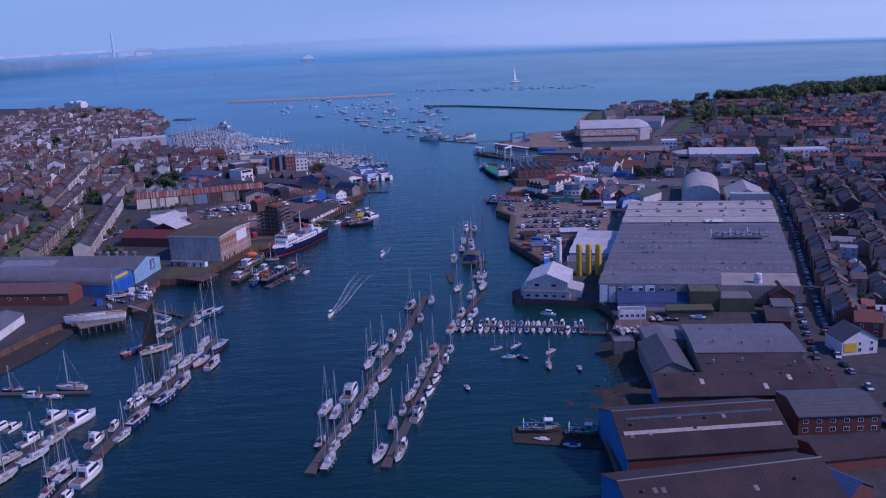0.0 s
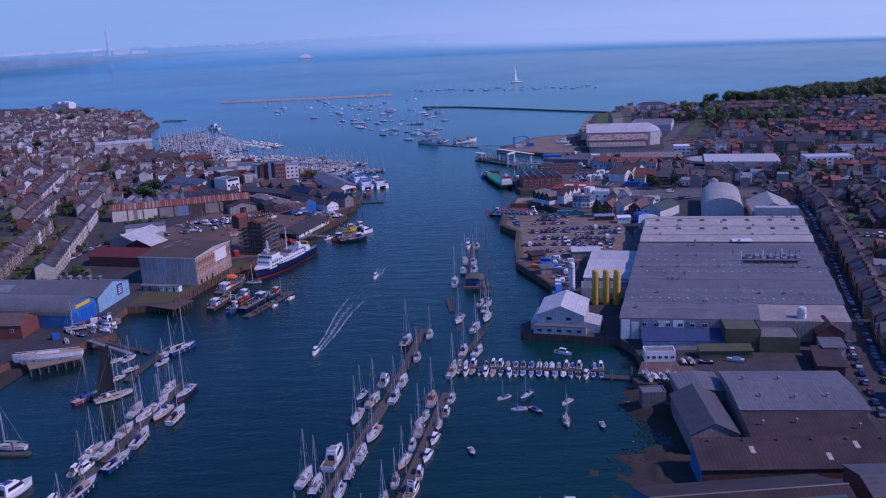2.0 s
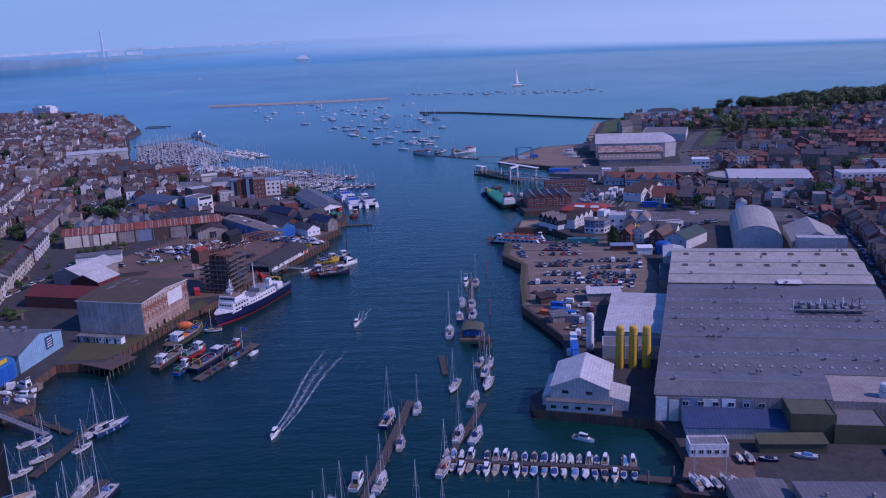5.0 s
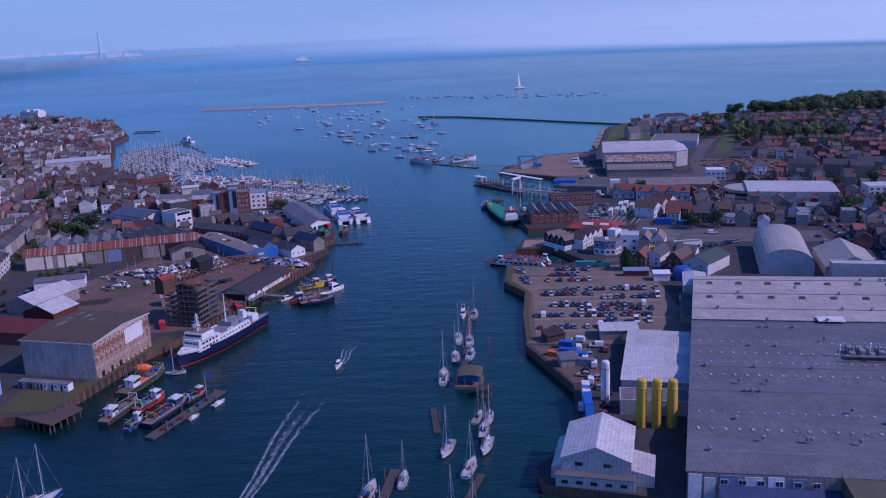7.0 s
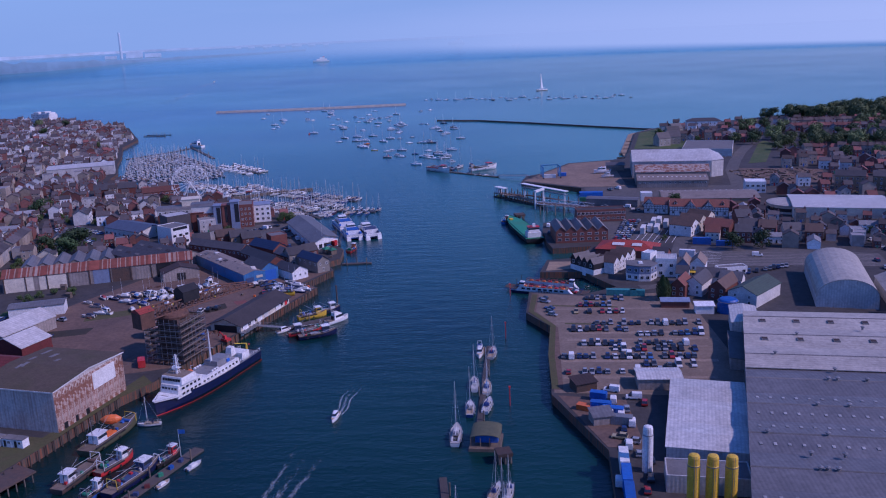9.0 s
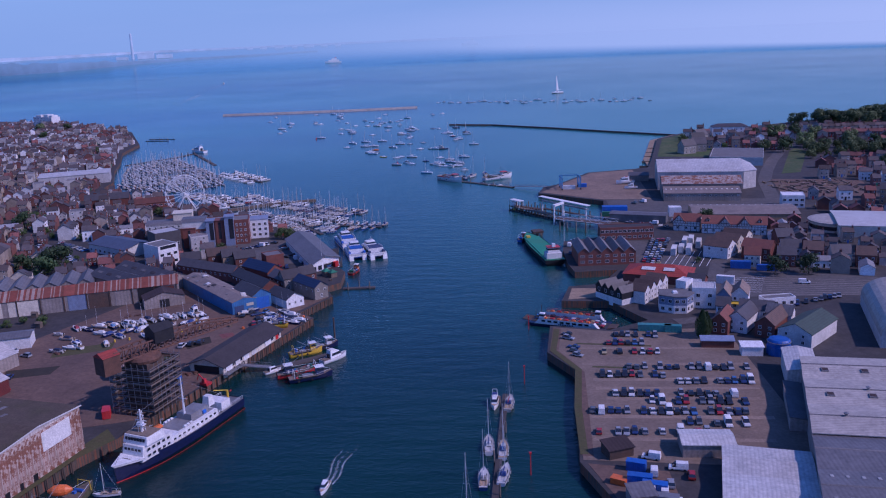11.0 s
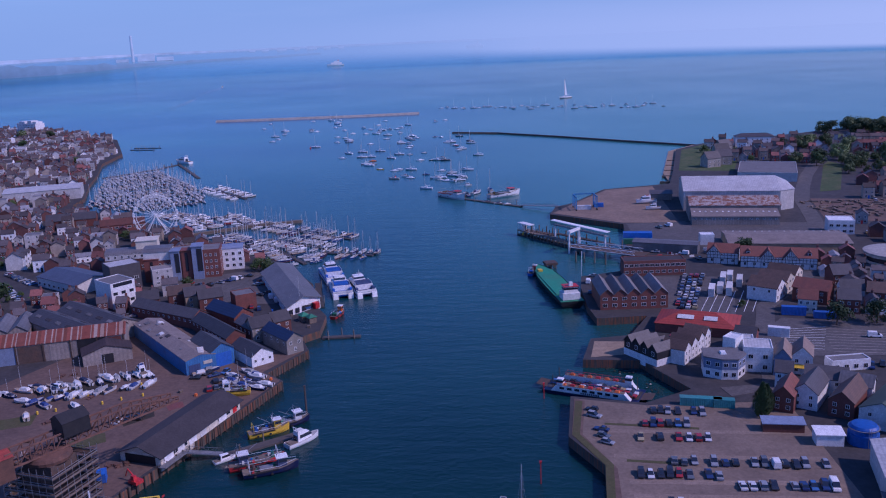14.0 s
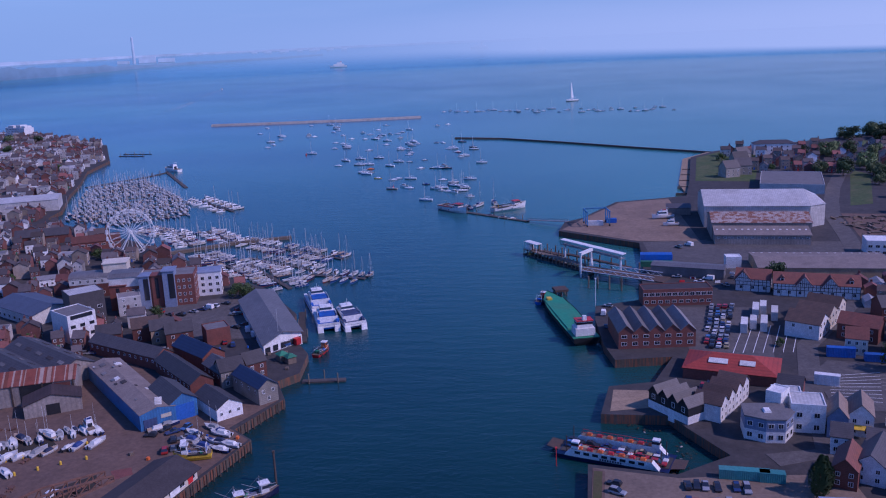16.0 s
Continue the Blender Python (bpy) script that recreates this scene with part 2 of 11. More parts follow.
EARTH = paint("trodden_earth_yard", (0.150, 0.096, 0.072), (0.080, 0.056, 0.048), 0.7, rough=0.95, scale=0.05, jitter=0)
YARDSAND = paint("sandy_hardstanding", (0.25, 0.18, 0.13), (0.14, 0.10, 0.08), 0.7, rough=0.95, scale=0.06, jitter=0)
MUD = paint("dark_mud_and_weed", (0.045, 0.035, 0.025), (0.02, 0.022, 0.012), 0.8, rough=0.95, scale=0.25, jitter=0)
SAND = paint("sand_and_shingle", (0.32, 0.235, 0.155), (0.21, 0.16, 0.115), 0.6, rough=0.95, scale=0.1, jitter=0)
GRASS = paint("mown_grass", (0.06, 0.095, 0.025), (0.15, 0.13, 0.06), 0.6, rough=0.95, scale=0.08, jitter=0.1)
LEAF = paint("leaves", (0.075, 0.125, 0.030), (0.034, 0.062, 0.015), 0.8, rough=0.8, scale=0.35, jitter=0.35)
# leaf colour raised to stand for sun and haze on the far wood
WOODLEAF = paint("haze_lightened_wood_leaves", (0.15, 0.205, 0.075), (0.085, 0.125, 0.045), 0.8, rough=0.8, scale=0.35, jitter=0.3)
DARKLEAF = paint("dark_leaves", (0.045, 0.085, 0.026), (0.022, 0.045, 0.014), 0.8, rough=0.8, scale=0.35, jitter=0.35)
BARK = paint("bark", (0.10, 0.075, 0.05), amount=0.5, rough=0.95)
RUBBER = paint("tyre_rubber", (0.02, 0.02, 0.02), rough=0.9)
def striped(name, cols, width):
    """Sheets of several colours laid side by side."""
    m, t, b = nodes(name, 0.85)
    co = t.nodes.new("ShaderNodeTexCoord").outputs["Object"]
    mp = add(t, "Mapping")
    mp.inputs["Scale"].default_value = (1 / width, 0.0, 0.0)
    t.links.new(co, mp.inputs["Vector"])
    k = ramp(t, noise_of(t, mp.outputs[0], 1.0, 0), [(0.36 + 0.28 * i / len(cols), c) for i, c in enumerate(cols)], "CONSTANT")
    k = mixed(t, 0.6, k, ramp(t, noise_of(t, co, 0.5, 6, 0.7), ((0.3, 0.5), (0.7, 1.3))), "MULTIPLY")
    t.links.new(k, b.inputs["Base Color"])
    return m


STRIPEROOF = striped("rusted_striped_sheets", [(0.20, 0.055, 0.035), (0.30, 0.20, 0.16), (0.16, 0.05, 0.03), (0.24, 0.07, 0.045), (0.34, 0.26, 0.22), (0.19, 0.06, 0.04)], 4.5)
GREENROOF = paint("dull_green_sheet_roof", (0.055, 0.085, 0.07), (0.04, 0.05, 0.045), 0.5, rough=0.8, ribs=0.9)
DARKFELT = paint("black_felt_roof", (0.055, 0.048, 0.052), (0.03, 0.027, 0.03), 0.6, rough=0.95, scale=0.15, jitter=0)
FELTROOF = paint("patched_brown_grey_felt", (0.24, 0.20, 0.18), (0.12, 0.10, 0.09), 0.6, rough=0.95, scale=0.18, jitter=0)
def foam_film():
    """Broken foam lying on the water: bubbles where the churned water's foam is thick enough, clear elsewhere."""
    m, t, b = nodes("foam_film", 0.6)
    co = t.nodes.new("ShaderNodeTexCoord").outputs["Object"]
    mp = add(t, "Mapping")
    mp.inputs["Scale"].default_value = (1.1, 0.32, 1)
    t.links.new(co, mp.inputs["Vector"])
    b.inputs["Base Color"].default_value = (0.62, 0.68, 0.72, 1)
    amount = t.nodes.new("ShaderNodeAttribute")
    amount.attribute_name = "foam"
    grain = t.nodes.new("ShaderNodeMath")
    grain.operation = "MULTIPLY_ADD"
    t.links.new(noise_of(t, mp.outputs[0], 1.0, 7, 0.75), grain.inputs[0])
    grain.inputs[1].default_value = 2.0
    t.links.new(amount.outputs["Fac"], grain.inputs[2])
    k = t.nodes.new("ShaderNodeMath")
    k.operation = "MULTIPLY"
    cut = add(t, "MapRange")
    for i, v in ((1, 1.36), (2, 1.98), (3, 0.0), (4, 1.0)):
        cut.inputs[i].default_value = v
    t.links.new(grain.outputs[0], cut.inputs[0])
    t.links.new(ramp(t, cut.outputs[0], ((0.0, 0.0), (1.0, 0.55))), k.inputs[0])
    lim = add(t, "MapRange")
    for i, v in ((1, 0.0), (2, 0.2), (3, 0.0), (4, 1.0)):
        lim.inputs[i].default_value = v
    t.links.new(amount.outputs["Fac"], lim.inputs[0])
    t.links.new(lim.outputs[0], k.inputs[1])
    t.links.new(k.outputs[0], b.inputs["Alpha"])
    return m


FILM = foam_film()
ROOFLIGHT = paint("weathered_roof_light", (0.36, 0.35, 0.34), amount=0.5, rough=0.5, jitter=0.3)
TOWN = {}
for base, name, args in ((FLATROOF, "far_felt_roof", dict(col=(0.22, 0.21, 0.22), amount=0.4)), (SHEET, "far_sheet_roof", dict(col=(0.30, 0.30, 0.32), amount=0.4)), (BRICK, "far_brick", dict(col=(0.185, 0.078, 0.064), dirt=(0.08, 0.05, 0.047), amount=0.5)), (PALE, "far_render", dict(col=(0.46, 0.44, 0.42), amount=0.5)), (CREAM, "far_cream", dict(col=(0.36, 0.30, 0.24), amount=0.5)),
                         (WHITE, "far_white", dict(col=(0.75, 0.75, 0.74), amount=0.2)), (SLATE, "far_slate", dict(col=(0.100, 0.084, 0.086), dirt=(0.052, 0.045, 0.046), amount=0.6)),
                         (TILE, "far_tile", dict(col=(0.225, 0.085, 0.07), dirt=(0.12, 0.06, 0.055), amount=0.5)), (BROWNTILE, "far_brown_tile", dict(col=(0.10, 0.074, 0.066), dirt=(0.055, 0.046, 0.044), amount=0.6))):
    TOWN[base.name] = paint(name, rough=0.8, jitter=0.4, island=True, scale=0.4, **args)
HULL = picked("boat_hull", ((0, (0.64, 0.64, 0.64)), (0.45, (0.52, 0.50, 0.46)), (0.70, (0.02, 0.035, 0.12)), (0.88, (0.02, 0.05, 0.17)), (0.95, (0.35, 0.04, 0.04)), (0.975, (0.06, 0.06, 0.07))), 0.25)
TOWN[HULL.name] = picked("far_boat_hull", ((0, (0.64, 0.64, 0.64)), (0.45, (0.52, 0.50, 0.46)), (0.70, (0.02, 0.035, 0.12)), (0.88, (0.02, 0.05, 0.17)), (0.95, (0.35, 0.04, 0.04)), (0.975, (0.06, 0.06, 0.07))), 0.25, island=True)
DECKW = picked("boat_deck", ((0, (0.52, 0.52, 0.51)), (0.5, (0.42, 0.40, 0.37)), (0.78, (0.42, 0.31, 0.20))), 0.6)
TOWN[DECKW.name] = picked("far_boat_deck", ((0, (0.52, 0.52, 0.51)), (0.5, (0.42, 0.40, 0.37)), (0.78, (0.42, 0.31, 0.20))), 0.6, island=True)
COVER = picked("canvas_cover", ((0, (0.03, 0.06, 0.20)), (0.26, (0.02, 0.03, 0.07)), (0.38, (0.12, 0.24, 0.42)), (0.46, (0.62, 0.62, 0.60)), (0.74, (0.26, 0.26, 0.26)), (0.96, (0.28, 0.05, 0.06))), 0.8)
TOWN[COVER.name] = picked("far_canvas_cover", ((0, (0.03, 0.06, 0.20)), (0.26, (0.02, 0.03, 0.07)), (0.38, (0.12, 0.24, 0.42)), (0.46, (0.62, 0.62, 0.60)), (0.74, (0.26, 0.26, 0.26)), (0.96, (0.28, 0.05, 0.06))), 0.8, island=True)
CARPAINT = picked("car_paint", ((0, (0.30, 0.31, 0.33)), (0.22, (0.03, 0.03, 0.035)), (0.44, (0.62, 0.62, 0.62)), (0.62, (0.03, 0.05, 0.14)), (0.76, (0.36, 0.03, 0.03)), (0.85, (0.13, 0.14, 0.15)), (0.94, (0.07, 0.16, 0.36)), (0.97, (0.40, 0.33, 0.18))), 0.25, 0.6)
TOWN[CARPAINT.name] = picked("far_car_paint", ((0, (0.30, 0.31, 0.33)), (0.22, (0.03, 0.03, 0.035)), (0.44, (0.62, 0.62, 0.62)), (0.62, (0.03, 0.05, 0.14)), (0.76, (0.36, 0.03, 0.03)), (0.85, (0.13, 0.14, 0.15)), (0.94, (0.07, 0.16, 0.36)), (0.97, (0.40, 0.33, 0.18))), 0.25, 0.6, island=True)
ANTIFOUL = picked("antifouling_paint", ((0, (0.02, 0.03, 0.10)), (0.35, (0.03, 0.03, 0.035)), (0.6, (0.22, 0.03, 0.025)), (0.8, (0.05, 0.12, 0.30))), 0.6)
TOWN[ANTIFOUL.name] = picked("far_antifouling_paint", ((0, (0.02, 0.03, 0.10)), (0.5, (0.03, 0.03, 0.035)), (0.8, (0.22, 0.03, 0.025))), 0.6, island=True)
ALLOY = paint("mast_alloy", (0.62, 0.62, 0.62), amount=0.1, rough=0.4, metal=0.3, jitter=0.2)
GLASSDARK, _t, _b = nodes("window_glass", 0.08, 0.0, 0.8)
_b.inputs["Base Color"].default_value = (0.025, 0.03, 0.04, 1)


def water_material():
    m, t, b = nodes("sea_water", 0.13, 0.0, 0.5)
    co = t.nodes.new("ShaderNodeTexCoord").outputs["Object"]
    b.inputs["IOR"].default_value = 1.33
    wide = noise_of(t, co, 0.004, 3)
    reach = t.nodes.new("ShaderNodeSeparateXYZ")
    t.links.new(co, reach.inputs[0])
    east_tone = add(t, "MapRange")                # the colour turns paler and greener along the eastern side
    for i, v in ((1, -260.0), (2, 160.0), (3, -0.2), (4, 0.5)):
        east_tone.inputs[i].default_value = v
    t.links.new(reach.outputs[0], east_tone.inputs[0])
    tint_mix = t.nodes.new("ShaderNodeMath")
    tint_mix.operation, tint_mix.use_clamp = "ADD", True
    t.links.new(ramp(t, wide, ((0.35, 0.0), (0.65, 0.6))), tint_mix.inputs[0])
    t.links.new(east_tone.outputs[0], tint_mix.inputs[1])
    c = mixed(t, tint_mix.outputs[0], (0.002, 0.014, 0.018), (0.006, 0.042, 0.037))
    sea_haze = add(t, "MapRange")            # paler outside the river, with distance haze put into the colour
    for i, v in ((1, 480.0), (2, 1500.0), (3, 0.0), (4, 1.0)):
        sea_haze.inputs[i].default_value = v
    t.links.new(reach.outputs[1], sea_haze.inputs[0])
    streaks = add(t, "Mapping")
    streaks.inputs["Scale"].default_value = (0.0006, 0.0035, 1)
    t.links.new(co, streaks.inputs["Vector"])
    east = add(t, "MapRange")                # greener towards the eastern shore
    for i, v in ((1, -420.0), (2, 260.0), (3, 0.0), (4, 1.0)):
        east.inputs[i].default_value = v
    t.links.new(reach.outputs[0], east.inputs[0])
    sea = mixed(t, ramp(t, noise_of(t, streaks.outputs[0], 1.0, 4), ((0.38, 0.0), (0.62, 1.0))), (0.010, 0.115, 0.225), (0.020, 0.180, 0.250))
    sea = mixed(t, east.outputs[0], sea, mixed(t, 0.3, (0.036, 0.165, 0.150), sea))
    # base colour lightened further out, in place of haze over the strait
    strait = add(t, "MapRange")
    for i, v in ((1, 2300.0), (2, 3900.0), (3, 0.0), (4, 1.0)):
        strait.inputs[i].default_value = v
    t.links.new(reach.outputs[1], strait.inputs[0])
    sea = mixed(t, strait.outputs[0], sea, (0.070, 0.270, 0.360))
    c = mixed(t, sea_haze.outputs[0], c, sea)
    off, along = add(t, "MapRange"), add(t, "MapRange")    # a paler green stretch off the eastern point
    for n, src, rows in ((off, 0, (-50.0, 130.0)), (along, 1, (540.0, 2600.0))):
        n.inputs[1].default_value, n.inputs[2].default_value = rows
        t.links.new(reach.outputs[src], n.inputs[0])
    pale_zone = t.nodes.new("ShaderNodeMath")
    pale_zone.operation = "MULTIPLY"
    t.links.new(ramp(t, off.outputs[0], ((0.0, 0.0), (1.0, 1.0))), pale_zone.inputs[0])
    t.links.new(ramp(t, along.outputs[0], ((0.0, 0.0), (0.16, 0.75), (0.45, 0.65), (1.0, 0.0))), pale_zone.inputs[1])
    c = mixed(t, pale_zone.outputs[0], c, (0.052, 0.200, 0.185))
    t.links.new(c, b.inputs["Base Color"])
    chop = noise_of(t, co, 0.55, 4, 0.65)
    mp = add(t, "Mapping")
    mp.inputs["Scale"].default_value = (0.05, 0.16, 0.1)
    mp.inputs["Rotation"].default_value = (0, 0, radians(25))
    t.links.new(co, mp.inputs["Vector"])
    swell = noise_of(t, mp.outputs[0], 1.0, 4, 0.55)
    both = mixed(t, 0.65, chop, swell)
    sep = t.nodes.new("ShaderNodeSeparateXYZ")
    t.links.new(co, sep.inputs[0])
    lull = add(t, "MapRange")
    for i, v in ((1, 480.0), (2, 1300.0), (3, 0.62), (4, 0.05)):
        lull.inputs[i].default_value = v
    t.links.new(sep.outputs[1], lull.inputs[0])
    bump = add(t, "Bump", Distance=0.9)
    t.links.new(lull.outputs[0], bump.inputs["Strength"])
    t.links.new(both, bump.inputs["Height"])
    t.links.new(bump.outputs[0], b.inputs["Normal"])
    r = ramp(t, noise_of(t, co, 0.004, 3), ((0.3, 0.19), (0.7, 0.23)))
    t.links.new(r, b.inputs["Roughness"])
    return m


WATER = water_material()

# ---- building blocks ----
G = 3.0                              # the quays' level above the water


class Shape:
    """Faces gathered into one mesh; mat numbers pick a slot."""

    def __init__(self):
        self.v, self.f, self.m = [], [], []

    def face(self, pts, mat=0):
        n = len(self.v)
        self.v += [tuple(p) for p in pts]
        self.f.append(tuple(range(n, n + len(pts))))
        self.m.append(mat)
        return self

    def face_of(self, ids, mat=0):
        self.f.append(ids)
        self.m.append(mat)

    def hexa(self, low, high, mat=0):
        """A solid between two rings of as many corners."""
        n, k = len(self.v), len(low)
        self.v += [tuple(p) for p in low] + [tuple(p) for p in high]
        self.f += [tuple(range(n + k - 1, n - 1, -1)), tuple(range(n + k, n + 2 * k))]
        self.f += [(n + i, n + (i + 1) % k, n + k + (i + 1) % k, n + k + i) for i in range(k)]
        self.m += [mat] * (k + 2)
        return self

    def box(self, x0, x1, y0, y1, z0, z1, mat=0, dx=0.0, dy=0.0):
        """dx, dy: by how much the top is drawn in on each side."""
        return self.hexa(((x0, y0, z0), (x1, y0, z0), (x1, y1, z0), (x0, y1, z0)),
                         ((x0 + dx, y0 + dy, z1), (x1 - dx, y0 + dy, z1), (x1 - dx, y1 - dy, z1), (x0 + dx, y1 - dy, z1)), mat)

    def rod(self, a, b, r0, r1=None, k=6, mat=0):
        a, b = Vector(a), Vector(b)
        d = (b - a).normalized()
        u = d.orthogonal().normalized()
        w = d.cross(u)
        r1 = r0 if r1 is None else r1
        ring = [(math.cos(6.28318 * i / k), math.sin(6.28318 * i / k)) for i in range(k)]
        return self.hexa([a + (u * c + w * s) * r0 for c, s in ring], [b + (u * c + w * s) * r1 for c, s in ring], mat)

    def lathe(self, profile, k=16, x=0, y=0, mat=0):
        """profile: (radius, height) from bottom to top."""
        n = len(self.v)
        for r, z in profile:
            self.v += [(x + r * math.cos(6.28318 * i / k), y + r * math.sin(6.28318 * i / k), z) for i in range(k)]
        for j in range(len(profile) - 1):
            for i in range(k):
                a, b = n + j * k + i, n + j * k + (i + 1) % k
                self.f.append((a, b, b + k, a + k))
                self.m.append(mat)
        self.f += [tuple(range(n + k - 1, n - 1, -1)), tuple(range(n + (len(profile) - 1) * k, n + len(profile) * k))]
        self.m += [mat, mat]
        return self

    def mesh(self, name, mats, smooth=False):
        me = bpy.data.meshes.new(name)
        me.from_pydata(self.v, [], self.f)
        for m in (mats if isinstance(mats, (list, tuple)) else [mats]):
            me.materials.append(m)
        me.polygons.foreach_set("material_index", self.m)
        if smooth:
            me.polygons.foreach_set("use_smooth", [True] * len(self.f))
        me.update()
        return me


def thing(name, shape, mats, m, label, category, group="", kind="", smooth=False):
    ob = new(name, shape.mesh(name, mats, smooth))
    ob.matrix_basis = m
    return tagged(ob, label, category, group, kind)


def part(name, shape, mats, parent, label="", m=None, smooth=False):
    ob = new(name, shape.mesh(name, mats, smooth) if isinstance(shape, Shape) else shape)
    ob.parent = parent
    if m is not None:
        ob.matrix_basis = m
    return tagged(ob, label)


def at(x, y, z=G, rz=0.0):
    return pose(x, y, z, 0, 0, rz)


class Stock:
    """A thing that is built once and then copied."""

    def __init__(self, ob):
        self.ob, self.used = ob, False

    def put(self, m, label="", group="", category=""):
        if self.used:
            ob = copy_thing(self.ob, m)
        else:
            ob, self.used = self.ob, True
            ob.matrix_basis = m
        return tagged(ob, label, category, group)


class Heap:
    """Far things of one kind that nobody could count, joined into one mesh."""

    def __init__(self, name, label, category):
        self.name, self.label, self.category = name, label, category
        self.shape, self.mats = Shape(), []

    def add(self, stock, m):
        self.take(stock.ob, m)

    def take(self, o, w):
        me, base = o.data, len(self.shape.v)
        self.shape.v += [tuple(w @ v.co) for v in me.vertices]
        slots = []
        for mt in me.materials:
            mt = TOWN.get(mt.name, mt)
            if mt not in self.mats:
                self.mats.append(mt)
            slots.append(self.mats.index(mt))
        for p in me.polygons:
            self.shape.f.append(tuple(base + i for i in p.vertices))
            self.shape.m.append(slots[p.material_index])
        for c in o.children:
            self.take(c, w @ c.matrix_basis)

    def done(self):
        return thing(self.name, self.shape, self.mats, Matrix.Identity(4), self.label, self.category, kind="stuff")


def discard(stocks):
    """Take away patterns that were never set down."""
    for s in stocks:
        if not s.used:
            for o in (*s.ob.children_recursive, s.ob):
                bpy.data.objects.remove(o)


WINDOWS = {}
TAKEN = []                           # footprints: centre, half sizes, turn


def window_mesh(w, h, frame_mat=WHITE):
    key = (round(w, 1), round(h, 1), frame_mat.name)
    if key not in WINDOWS:
        s = Shape()
        s.box(-w / 2, w / 2, -0.06, 0.05, 0, h, 0)
        s.box(-w / 2 + 0.12, -0.04, -0.075, 0.0, 0.12, h - 0.1, 1)
        s.box(0.04, w / 2 - 0.12, -0.075, 0.0, 0.12, h - 0.1, 1)
        WINDOWS[key] = s.mesh("window", [frame_mat, GLASSDARK])
    return WINDOWS[key]


def window_rows(ob, lx, ly, rows, frame_mat=WHITE):
    """rows: (side, height of the sill above the ground, count, width, height); sides s n e w face -y, +y, +x and -x."""
    for side, z, count, w, h in rows:
        span = lx if side in "sn" else ly
        for i in range(count):
            d = -span / 2 + span * (i + 0.5) / count
            m = {"s": at(d, -ly / 2, z), "n": at(-d, ly / 2, z, 180), "e": at(lx / 2, d, z, 90), "w": at(-lx / 2, -d, z, -90)}[side]
            part("window", window_mesh(w, h, frame_mat), None, ob, m=m)


def outline(kind, w, h, rise, n):
    """The roof's line across its ridge, from edge to edge."""
    if kind == "flat":
        return [(-w / 2, h), (w / 2, h)]
    if kind == "barrel":
        return [(-w / 2 * math.cos(math.pi * i / 14), h + rise * math.sin(math.pi * i / 14)) for i in range(15)]
    if kind == "lean":
        return [(-w / 2, h), (w / 2, h + rise)]
    line, s = [(-w / 2, h)], w / n
    for i in range(n):
        a = -w / 2 + i * s
        line += [(a + s * (0.5 if kind == "gable" else 0.22), h + rise), (a + s, h)]
    return line


